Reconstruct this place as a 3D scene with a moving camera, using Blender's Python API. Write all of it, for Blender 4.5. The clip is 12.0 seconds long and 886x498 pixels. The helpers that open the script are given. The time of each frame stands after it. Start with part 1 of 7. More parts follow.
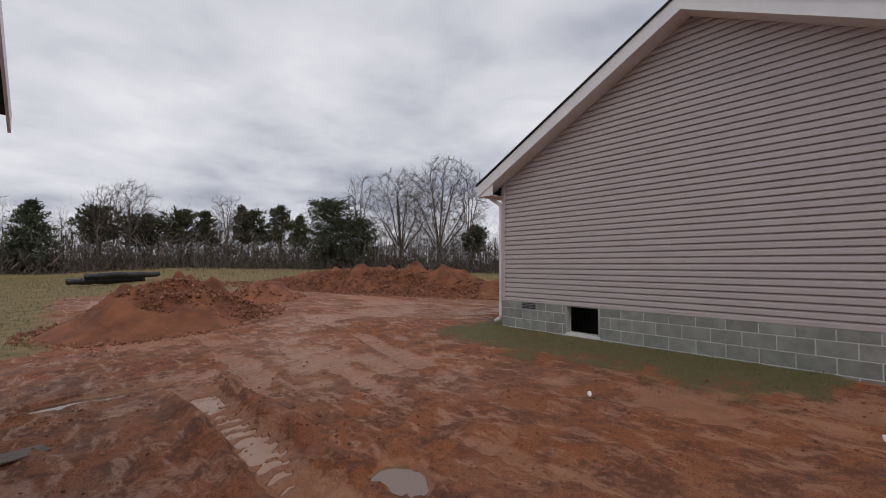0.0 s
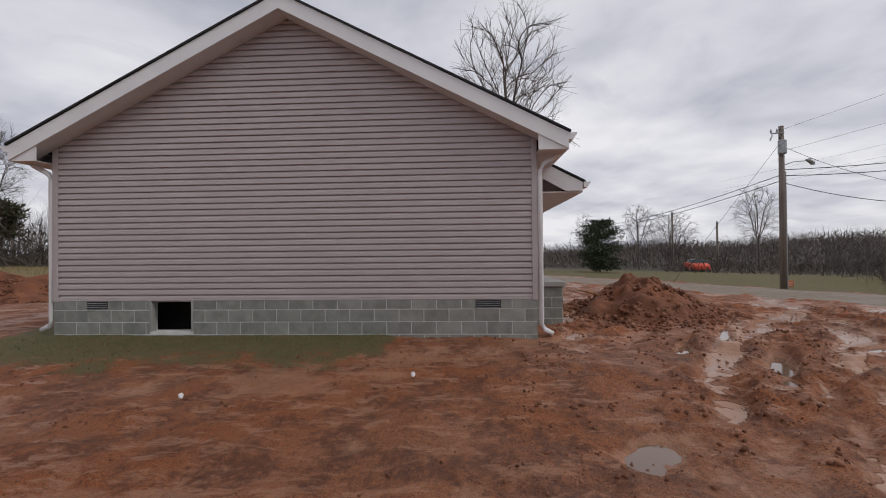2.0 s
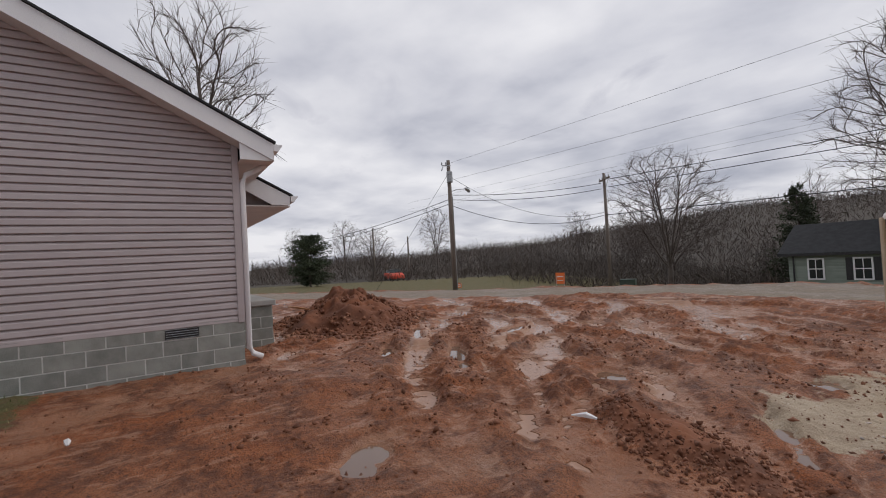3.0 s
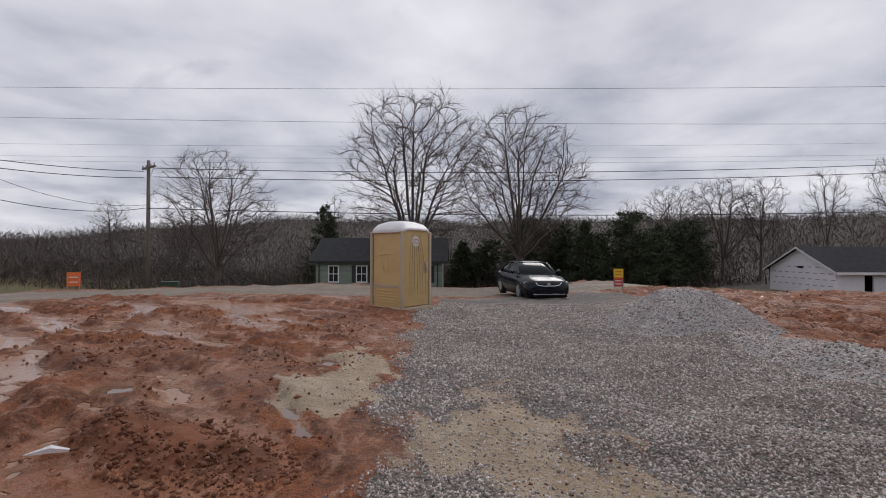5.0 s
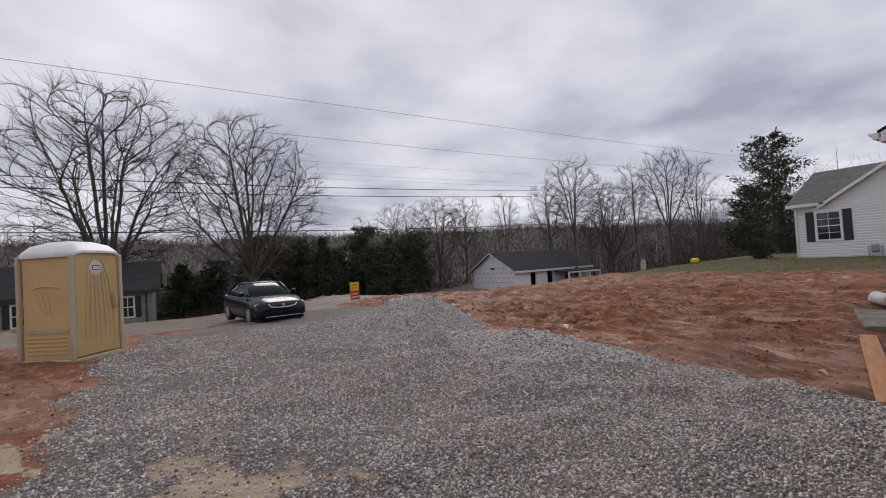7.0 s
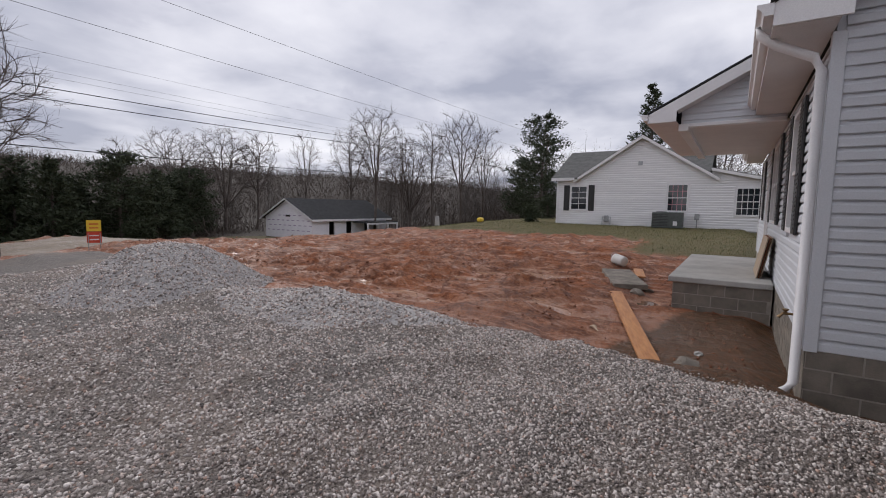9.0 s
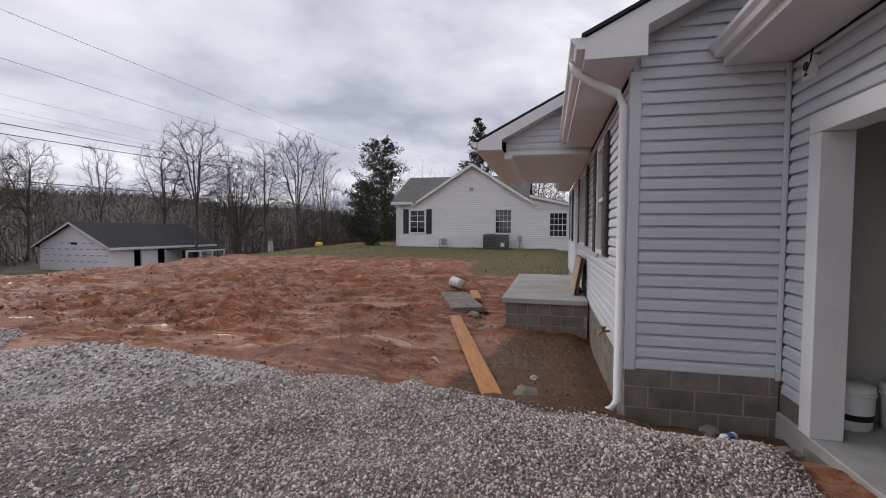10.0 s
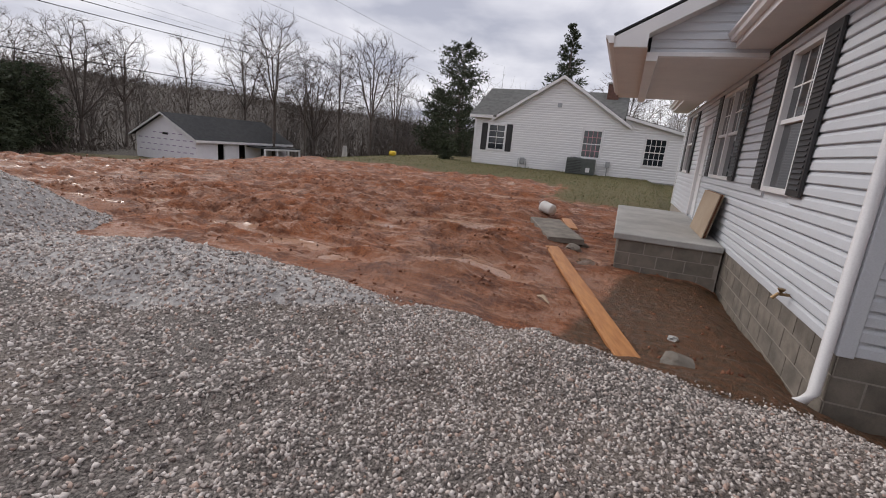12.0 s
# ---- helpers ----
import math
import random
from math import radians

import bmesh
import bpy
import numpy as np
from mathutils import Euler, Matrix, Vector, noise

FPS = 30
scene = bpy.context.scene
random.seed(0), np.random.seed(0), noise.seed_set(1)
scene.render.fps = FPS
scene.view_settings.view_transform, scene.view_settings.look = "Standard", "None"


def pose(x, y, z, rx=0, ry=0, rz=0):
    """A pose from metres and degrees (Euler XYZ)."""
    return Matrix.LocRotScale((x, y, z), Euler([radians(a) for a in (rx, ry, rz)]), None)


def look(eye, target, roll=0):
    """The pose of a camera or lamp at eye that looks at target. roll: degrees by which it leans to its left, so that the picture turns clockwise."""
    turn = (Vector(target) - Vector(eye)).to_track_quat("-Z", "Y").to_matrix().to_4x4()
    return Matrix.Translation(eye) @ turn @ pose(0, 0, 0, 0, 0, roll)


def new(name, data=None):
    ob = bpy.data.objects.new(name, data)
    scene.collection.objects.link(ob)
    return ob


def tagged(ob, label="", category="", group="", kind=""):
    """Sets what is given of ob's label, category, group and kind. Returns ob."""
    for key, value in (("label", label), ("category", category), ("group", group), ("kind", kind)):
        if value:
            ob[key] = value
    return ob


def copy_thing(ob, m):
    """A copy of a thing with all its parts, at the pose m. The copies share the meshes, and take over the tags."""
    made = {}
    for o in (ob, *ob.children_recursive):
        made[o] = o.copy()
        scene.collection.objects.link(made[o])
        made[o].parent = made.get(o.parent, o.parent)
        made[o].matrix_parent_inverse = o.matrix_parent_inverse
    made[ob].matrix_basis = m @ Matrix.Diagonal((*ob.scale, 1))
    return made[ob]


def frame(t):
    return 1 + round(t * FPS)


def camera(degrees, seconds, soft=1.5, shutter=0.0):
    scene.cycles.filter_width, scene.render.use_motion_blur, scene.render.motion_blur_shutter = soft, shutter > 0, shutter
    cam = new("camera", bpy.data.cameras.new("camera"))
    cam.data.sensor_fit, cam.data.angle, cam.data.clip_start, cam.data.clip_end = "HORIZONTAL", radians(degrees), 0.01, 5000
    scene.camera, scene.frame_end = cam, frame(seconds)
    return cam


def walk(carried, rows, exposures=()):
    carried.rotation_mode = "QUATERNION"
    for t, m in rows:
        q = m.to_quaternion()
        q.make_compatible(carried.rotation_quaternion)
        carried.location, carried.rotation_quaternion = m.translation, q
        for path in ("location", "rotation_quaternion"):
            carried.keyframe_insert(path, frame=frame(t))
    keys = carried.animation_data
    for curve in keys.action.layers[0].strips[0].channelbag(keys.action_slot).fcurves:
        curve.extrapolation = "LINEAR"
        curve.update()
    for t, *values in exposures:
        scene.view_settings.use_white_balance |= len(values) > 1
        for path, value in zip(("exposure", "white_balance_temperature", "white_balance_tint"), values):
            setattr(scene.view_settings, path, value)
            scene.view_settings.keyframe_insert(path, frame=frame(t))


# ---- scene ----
import collections

cam = camera(89.8, 12.0, soft=1.0)
PATH = [
    (0, (0.010, -0.323, 1.697), (1.302, 1.200, 1.776), 0.3),
    (0.5, (0.044, -0.289, 1.707), (1.529, 1.050, 1.776), 0),
    (1, (0.008, -0.325, 1.698), (1.642, 0.826, 1.754), 0.2),
    (1.5, (0.035, -0.296, 1.705), (1.872, 0.495, 1.739), -0.2),
    (2, (0.034, -0.295, 1.705), (2.034, -0.265, 1.724), -0.6),
    (2.5, (0.064, -0.304, 1.709), (1.917, -1.056, 1.762), -2),
    (2.7, (0.076, -0.307, 1.712), (1.832, -1.263, 1.765), -2.7),
    (4.3, (0.362, -0.557, 1.581), (1.456, -2.230, 1.601), -1),
    (4.5, (0.358, -0.561, 1.581), (1.236, -2.358, 1.600), -0.7),
    (5, (0.135, -0.867, 1.490), (0.178, -2.867, 1.505), 0.1),
    (5.5, (-0.056, -1.134, 1.410), (-0.555, -3.065, 1.263), 1.8),
    (6, (-0.159, -1.240, 1.444), (-0.870, -3.108, 1.354), 2),
    (6.5, (-0.185, -1.288, 1.492), (-1.087, -3.071, 1.581), -0.3),
    (6.7, (-0.186, -1.316, 1.499), (-1.141, -3.071, 1.592), -2),
    (8.3, (-0.736, -1.946, 1.432), (-2.097, -3.399, 1.236), -0.8),
    (8.5, (-0.789, -2.052, 1.445), (-2.165, -3.490, 1.244), -0.7),
    (8.8, (-0.928, -2.160, 1.414), (-2.446, -3.449, 1.231), -0.1),
    (9, (-1.070, -2.273, 1.426), (-2.734, -3.366, 1.236), 0.9),
    (9.5, (-1.501, -2.307, 1.455), (-3.397, -2.937, 1.372), 0.8),
    (10, (-1.713, -2.410, 1.469), (-3.658, -2.870, 1.390), 0.4),
    (10.5, (-1.918, -2.593, 1.494), (-3.879, -2.982, 1.428), 0.4),
    (11, (-2.138, -2.769, 1.413), (-4.093, -3.170, 1.284), 0.7),
    (11.5, (-2.300, -3.040, 1.255), (-4.184, -3.566, 0.838), 5.3),
    (12, (-2.495, -3.277, 1.354), (-4.316, -3.969, 0.900), 5.1),
]
LIGHT = [(0.0, -0.05, 6500, 10.5), (2.5, -0.05, 6500, 11.0), (4.5, -0.08, 6420, 12.0), (5.5, -0.1, 6380, 13.0), (8.5, 0.1, 6360, 13.0), (10.0, 0.14, 6360, 13.0), (11.0, 0.10, 6420, 12.6), (11.5, 0.14, 6500, 12.2), (12.0, 0.28, 6550, 12.0)]
walk(cam, [(t, look(eye, target, roll)) for t, eye, target, roll in PATH], LIGHT)

# ---- sky, sun ----
world = bpy.data.worlds.new("overcast")
scene.world = world
world.use_nodes = True
wt = world.node_tree
wt.nodes.clear()


def wnode(kind, **kw):
    n = wt.nodes.new(kind)
    for k, v in kw.items():
        n.inputs[k].default_value = v
    return n


SUN_EL, SUN_AZ = radians(38), radians(200)
geo = wnode("ShaderNodeTexCoord")
sep = wnode("ShaderNodeSeparateXYZ")
wt.links.new(geo.outputs["Generated"], sep.inputs[0])
up = wt.nodes.new("ShaderNodeMath")
up.operation = "MAXIMUM"
up.inputs[1].default_value = 0.0
wt.links.new(sep.outputs[2], up.inputs[0])
den = wt.nodes.new("ShaderNodeMath")
den.operation = "ADD"
den.inputs[1].default_value = 0.16
wt.links.new(up.outputs[0], den.inputs[0])
flat = []
for axis in (0, 1):
    dv = wt.nodes.new("ShaderNodeMath")
    dv.operation = "DIVIDE"
    wt.links.new(sep.outputs[axis], dv.inputs[0])
    wt.links.new(den.outputs[0], dv.inputs[1])
    flat.append(dv)
com = wnode("ShaderNodeCombineXYZ")
wt.links.new(flat[0].outputs[0], com.inputs[0])
wt.links.new(flat[1].outputs[0], com.inputs[1])
n1 = wnode("ShaderNodeTexNoise", Scale=0.6, Detail=6.0, Roughness=0.45, Distortion=0.3)
n2 = wnode("ShaderNodeTexNoise", Scale=2.3, Detail=5.0, Roughness=0.5, Distortion=0.2)
for n in (n1, n2):
    wt.links.new(com.outputs[0], n.inputs["Vector"])
cmix = wnode("ShaderNodeMix", Factor=0.32)
wt.links.new(n1.outputs["Fac"], cmix.inputs[2])
wt.links.new(n2.outputs["Fac"], cmix.inputs[3])
ramp = wt.nodes.new("ShaderNodeValToRGB")
cr = ramp.color_ramp
cr.elements[0].position, cr.elements[0].color = 0.36, (0.40, 0.42, 0.50, 1)
cr.elements[1].position, cr.elements[1].color = 0.62, (0.90, 0.90, 0.93, 1)
mid = cr.elements.new(0.48)
mid.color = (0.66, 0.67, 0.73, 1)
wt.links.new(cmix.outputs[0], ramp.inputs[0])
n3 = wnode("ShaderNodeTexNoise", Scale=1.5, Detail=5.0, Roughness=0.55, Distortion=0.6)
wt.links.new(com.outputs[0], n3.inputs["Vector"])
scud = wt.nodes.new("ShaderNodeMapRange")
scud.inputs["From Min"].default_value, scud.inputs["From Max"].default_value = 0.60, 0.70
scud.inputs["To Max"].default_value = 0.45
wt.links.new(n3.outputs["Fac"], scud.inputs["Value"])
torn = wt.nodes.new("ShaderNodeMix")
torn.data_type = "RGBA"
torn.inputs[7].default_value = (0.46, 0.47, 0.55, 1)
wt.links.new(scud.outputs[0], torn.inputs[0])
wt.links.new(ramp.outputs[0], torn.inputs[6])
sky = wt.nodes.new("ShaderNodeTexSky")
sky.sky_type = "NISHITA"
sky.sun_disc = False
sky.sun_elevation, sky.sun_rotation = SUN_EL, SUN_AZ
clouds = wnode("ShaderNodeBackground", Strength=1.0)
clear = wnode("ShaderNodeBackground", Strength=0.05)
wt.links.new(torn.outputs[2], clouds.inputs[0])
wt.links.new(sky.outputs[0], clear.inputs[0])
both = wnode("ShaderNodeMixShader", Fac=0.93)
wt.links.new(clear.outputs[0], both.inputs[1])
wt.links.new(clouds.outputs[0], both.inputs[2])
wout = wt.nodes.new("ShaderNodeOutputWorld")
wt.links.new(both.outputs[0], wout.inputs[0])

sun = new("sun", bpy.data.lights.new("sun", "SUN"))
sun.data.energy, sun.data.angle, sun.data.color = 0.9, radians(25), (1.0, 0.96, 0.9)
sun_dir = Vector((math.sin(SUN_AZ) * math.cos(SUN_EL), math.cos(SUN_AZ) * math.cos(SUN_EL), math.sin(SUN_EL)))
sun.matrix_world = look(sun_dir * 60, (0, 0, 0))


# ---- materials ----
def nd(t, kind, **kw):
    n = t.nodes.new(kind)
    for k, v in kw.items():
        n.inputs[k].default_value = v
    return n


def surface(name, c1, c2, scale=6.0, rough=0.7, bump=0.15, fine=60.0, metal=0.0, vary=0.08, rough2=None, stretch=(1, 1, 1), coat=0.0):
    """Two noises, coarse stains and fine grain, over a base of two colours, with a little change from piece to piece."""
    m = bpy.data.materials.new(name)
    m.use_nodes = True
    t = m.node_tree
    b = t.nodes["Principled BSDF"]
    tc = nd(t, "ShaderNodeTexCoord")
    info = nd(t, "ShaderNodeObjectInfo")
    off = nd(t, "ShaderNodeVectorMath")
    off.operation = "MULTIPLY_ADD"
    off.inputs[1].default_value = stretch
    t.links.new(tc.outputs["Object"], off.inputs[0])
    sc = nd(t, "ShaderNodeVectorMath")
    sc.operation = "SCALE"
    sc.inputs[0].default_value = (37.0, 19.0, 53.0)
    t.links.new(info.outputs["Random"], sc.inputs["Scale"])
    t.links.new(sc.outputs[0], off.inputs[2])
    a = nd(t, "ShaderNodeTexNoise", Scale=scale, Detail=6.0, Roughness=0.6)
    f = nd(t, "ShaderNodeTexNoise", Scale=fine, Detail=4.0, Roughness=0.65)
    for n in (a, f):
        t.links.new(off.outputs[0], n.inputs["Vector"])
    mr = nd(t, "ShaderNodeMapRange")
    mr.inputs["From Min"].default_value, mr.inputs["From Max"].default_value = 0.35, 0.65
    t.links.new(a.outputs["Fac"], mr.inputs["Value"])
    mx = nd(t, "ShaderNodeMix")
    mx.data_type = "RGBA"
    mx.inputs[6].default_value, mx.inputs[7].default_value = (*c1, 1), (*c2, 1)
    t.links.new(mr.outputs[0], mx.inputs[0])
    hs = nd(t, "ShaderNodeHueSaturation")
    vv = nd(t, "ShaderNodeMath")
    vv.operation = "MULTIPLY_ADD"
    vv.inputs[1].default_value, vv.inputs[2].default_value = vary * 2, 1.0 - vary
    t.links.new(info.outputs["Random"], vv.inputs[0])
    fv = nd(t, "ShaderNodeMath")
    fv.operation = "MULTIPLY_ADD"
    fv.inputs[1].default_value, fv.inputs[2].default_value = 0.3, -0.15
    t.links.new(f.outputs["Fac"], fv.inputs[0])
    ad = nd(t, "ShaderNodeMath")
    ad.operation = "ADD"
    t.links.new(vv.outputs[0], ad.inputs[0])
    t.links.new(fv.outputs[0], ad.inputs[1])
    t.links.new(ad.outputs[0], hs.inputs["Value"])
    t.links.new(mx.outputs[2], hs.inputs["Color"])
    t.links.new(hs.outputs[0], b.inputs["Base Color"])
    rr = nd(t, "ShaderNodeMapRange")
    rr.inputs["To Min"].default_value, rr.inputs["To Max"].default_value = rough, rough if rough2 is None else rough2
    t.links.new(mr.outputs[0], rr.inputs["Value"])
    t.links.new(rr.outputs[0], b.inputs["Roughness"])
    b.inputs["Metallic"].default_value = metal
    b.inputs["Coat Weight"].default_value = coat
    if bump:
        bp = nd(t, "ShaderNodeBump", Strength=bump, Distance=0.01)
        t.links.new(f.outputs["Fac"], bp.inputs["Height"])
        t.links.new(bp.outputs[0], b.inputs["Normal"])
    return m


def glass(name, tint=(0.02, 0.025, 0.03), rough=0.03, spec=0.8):
    m = bpy.data.materials.new(name)
    m.use_nodes = True
    b = m.node_tree.nodes["Principled BSDF"]
    b.inputs["Base Color"].default_value, b.inputs["Roughness"].default_value = (*tint, 1), rough
    b.inputs["Specular IOR Level"].default_value = spec
    return m


M_SIDE_A = surface("mauve_vinyl", (0.42, 0.36, 0.36), (0.46, 0.40, 0.395), 1.5, 0.55, 0.04, 90, vary=0.02)
M_SIDE_B = surface("pale_blue_grey_vinyl", (0.585, 0.605, 0.64), (0.62, 0.64, 0.675), 1.5, 0.5, 0.04, 90, vary=0.02)
M_WHITE = surface("white_vinyl", (0.74, 0.73, 0.74), (0.80, 0.79, 0.79), 2.0, 0.45, 0.03, 80, vary=0.02)
M_SOFFIT = surface("soffit_vinyl", (0.66, 0.63, 0.62), (0.72, 0.69, 0.67), 2.0, 0.6, 0.03, 60, vary=0.02)
M_BLOCK = surface("split_concrete_block", (0.21, 0.215, 0.195), (0.31, 0.315, 0.285), 5.0, 0.9, 0.5, 70, vary=0.12)
# block colour taken darker for the shade on the garage house's foundation
M_BLOCK_B = surface("shade_darkened_block", (0.14, 0.122, 0.102), (0.25, 0.218, 0.182), 4.0, 0.85, 0.5, 70, vary=0.12)
M_MORTAR = surface("pale_mortar", (0.60, 0.60, 0.58), (0.70, 0.70, 0.67), 8.0, 0.95, 0.3, 120)
M_MORTAR_B = surface("brown_mortar", (0.31, 0.275, 0.235), (0.40, 0.36, 0.31), 8.0, 0.95, 0.3, 120)
M_SHINGLE = surface("charcoal_shingle", (0.018, 0.019, 0.021), (0.034, 0.035, 0.038), 3.0, 0.9, 0.6, 70)
M_SHINGLE_G = surface("grey_shingle", (0.085, 0.085, 0.082), (0.135, 0.135, 0.128), 3.0, 0.9, 0.6, 60)
# near-black fill: painted shade behind openings, also one vent and a printed band
M_DARK = surface("near_black_fill", (0.012, 0.011, 0.011), (0.02, 0.018, 0.017), 4.0, 0.95, 0.1)
M_BLACK = surface("black_louvre_plastic", (0.015, 0.015, 0.016), (0.028, 0.027, 0.028), 8.0, 0.45, 0.05)
M_CONC = surface("trowelled_concrete", (0.30, 0.295, 0.28), (0.42, 0.41, 0.39), 1.6, 0.8, 0.2, 45)
M_GLASS = glass("window_glass")
M_WOOD = surface("wet_orange_board", (0.36, 0.14, 0.045), (0.52, 0.24, 0.085), 3.0, 0.55, 0.25, 40, stretch=(1, 9, 1))
M_RED = surface("red_clay", (0.15, 0.048, 0.019), (0.30, 0.102, 0.042), 1.4, 0.75, 0.9, 18, rough2=0.5)
M_DIRT = surface("dark_red_soil", (0.12, 0.042, 0.019), (0.24, 0.086, 0.038), 1.8, 0.9, 1.0, 16)
M_BARK = surface("grey_bark", (0.075, 0.060, 0.052), (0.14, 0.115, 0.10), 3.0, 0.95, 0.5, 20)
M_TWIG = surface("bare_twigs", (0.085, 0.066, 0.058), (0.125, 0.098, 0.086), 3.0, 0.95, 0.0)
M_POLE = surface("weathered_pole_wood", (0.13, 0.105, 0.088), (0.21, 0.175, 0.15), 2.0, 0.9, 0.4, 30, stretch=(4, 4, 0.4))
M_METAL = surface("galvanised_metal", (0.32, 0.33, 0.34), (0.42, 0.43, 0.44), 5.0, 0.45, 0.05, metal=0.7)
M_WIRE = surface("black_cable", (0.012, 0.012, 0.013), (0.02, 0.02, 0.02), 5.0, 0.6, 0.0)
M_LEAF = surface("dark_evergreen", (0.028, 0.040, 0.020), (0.060, 0.074, 0.036), 2.5, 0.8, 0.0)
M_LEAF2 = surface("olive_evergreen", (0.045, 0.052, 0.026), (0.085, 0.082, 0.042), 2.5, 0.8, 0.0)


# ---- building helpers ----
SHIFT = {}


def thing(name, at=(0, 0, 0), rz=0.0, label="", category="", group="", kind="", placed=False):
    """An Empty that carries a thing's parts. placed: its parts are given in the world's own metres."""
    ob = new(name)
    ob.empty_display_size = 0.2
    ob.matrix_world = pose(*at, 0, 0, rz)
    SHIFT[ob.name] = Vector(at) if placed else None
    return tagged(ob, label, category, group, kind)


def part(name, bm, material, parent=None, label="", smooth=False):
    """One bmesh as one mesh object under a thing or a part."""
    root = parent
    while root is not None and root.parent is not None:
        root = root.parent
    sh = SHIFT.get(root.name) if root is not None else None
    if sh is not None:
        bmesh.ops.translate(bm, verts=bm.verts, vec=-sh)
    me = bpy.data.meshes.new(name)
    bm.to_mesh(me)
    bm.free()
    for mt in (material if isinstance(material, (list, tuple)) else [material]):
        me.materials.append(mt)
    if smooth:
        me.polygons.foreach_set("use_smooth", [True] * len(me.polygons))
    ob = new(name, me)
    ob.parent = parent
    if label:
        ob["label"] = label
    return ob


def single(name, bm, material, label, category, group="", kind="", smooth=False):
    return tagged(part(name, bm, material, None, "", smooth), label, category, group, kind)


def box(bm, x0, x1, y0, y1, z0, z1, bevel=0.0):
    r = bmesh.ops.create_cube(bm, size=1.0)
    vs = r["verts"]
    for v in vs:
        v.co = Vector((x0 + (v.co.x + 0.5) * (x1 - x0), y0 + (v.co.y + 0.5) * (y1 - y0), z0 + (v.co.z + 0.5) * (z1 - z0)))
    if bevel:
        es = list({e for v in vs for e in v.link_edges})
        bmesh.ops.bevel(bm, geom=es, offset=bevel, segments=1, affect="EDGES")
    return bm


def B(*a, bevel=0.0):
    return box(bmesh.new(), *a, bevel=bevel)


def prism(bm, pts, d):
    """A solid from a flat polygon of world points, pushed along d."""
    d = Vector(d)
    a = [bm.verts.new(Vector(p)) for p in pts]
    b = [bm.verts.new(Vector(p) + d) for p in pts]
    n = len(pts)
    bm.faces.new(a)
    bm.faces.new(list(reversed(b)))
    for i in range(n):
        bm.faces.new((a[i], b[i], b[(i + 1) % n], a[(i + 1) % n]))
    bmesh.ops.recalc_face_normals(bm, faces=bm.faces)
    return bm


def P(pts, d):
    return prism(bmesh.new(), pts, d)


def tube(bm, pts, radii, n=8, caps=True):
    """A bent tube through the points."""
    pts = [Vector(p) for p in pts]
    if not isinstance(radii, (list, tuple)):
        radii = [radii] * len(pts)
    rings = []
    for i, p in enumerate(pts):
        d = (pts[min(i + 1, len(pts) - 1)] - pts[max(i - 1, 0)]).normalized()
        u = d.cross(Vector((0, 0, 1)) if abs(d.z) < 0.9 else Vector((1, 0, 0))).normalized()
        w = d.cross(u)
        rings.append([bm.verts.new(p + radii[i] * (math.cos(2 * math.pi * k / n) * u + math.sin(2 * math.pi * k / n) * w)) for k in range(n)])
    for r0, r1 in zip(rings, rings[1:]):
        for k in range(n):
            bm.faces.new((r0[k], r0[(k + 1) % n], r1[(k + 1) % n], r1[k]))
    if caps:
        bm.faces.new(list(reversed(rings[0])))
        bm.faces.new(rings[-1])
    return bm


def T(pts, radii, n=8):
    bm = tube(bmesh.new(), pts, radii, n)
    bmesh.ops.recalc_face_normals(bm, faces=bm.faces)
    return bm


def lap_board(o, u, nrm, l0, l1, t0, t1, h):
    """One lapped vinyl course: o the wall's foot point of the course, u along the wall, nrm outwards; l0..l1 its lower edge, t0..t1 its upper edge."""
    o, u, nrm, z = Vector(o), Vector(u), Vector(nrm), Vector((0, 0, 1))
    g = 0.016
    prof = ((-0.02, 0.0), (0.015, 0.0), (0.019, 0.006), (0.014, 0.60 * h), (0.003, 0.74 * h), (0.0, h - g), (-0.014, h - g), (-0.014, h), (-0.02, h))
    bm = bmesh.new()
    ends = []
    for a, b in ((l0, t0), (l1, t1)):
        ends.append([bm.verts.new(o + u * (a + (b - a) * q / h) + nrm * p + z * q) for p, q in prof])
    n = len(prof)
    for i in range(n):
        bm.faces.new((ends[0][i], ends[0][(i + 1) % n], ends[1][(i + 1) % n], ends[1][i]))
    bm.faces.new(list(reversed(ends[0])))
    bm.faces.new(ends[1])
    bmesh.ops.recalc_face_normals(bm, faces=bm.faces)
    return bm


def block_wall(core, mat, o, u, nrm, length, courses, skip=(), z_top=None, dz=0.203, du=0.406, start=0.0):
    """Concrete blocks laid in half bond, each a piece of its own, proud of the mortar; o is the top corner."""
    o, u, nrm = Vector(o), Vector(u), Vector(nrm)
    for c in range(courses):
        z1 = o.z - c * dz - 0.0075
        z0 = o.z - (c + 1) * dz + 0.0075
        a = -du * (0.5 if c % 2 else 0.0) - start
        while a < length:
            b0, b1 = max(a + 0.0075, 0.0), min(a + du - 0.0075, length)
            a += du
            if b1 - b0 < 0.04:
                continue
            for s0, s1, sz0, sz1 in skip:
                if z1 > sz0 + 0.03 and z0 < sz1 - 0.03:
                    if b0 < s1 and b1 > s0:
                        if b0 < s0 - 0.03:
                            b1 = s0
                        elif b1 > s1 + 0.03:
                            b0 = s1
                        else:
                            b1 = b0
            if b1 - b0 < 0.04:
                continue
            p = o + u * b0
            p.z = z0
            bm = P([p - nrm * 0.03, p + u * (b1 - b0) - nrm * 0.03, p + u * (b1 - b0) + nrm * (0.004 + 0.003 * random.random()), p + nrm * 0.006], (0, 0, z1 - z0))
            part("block", bm, mat, core)


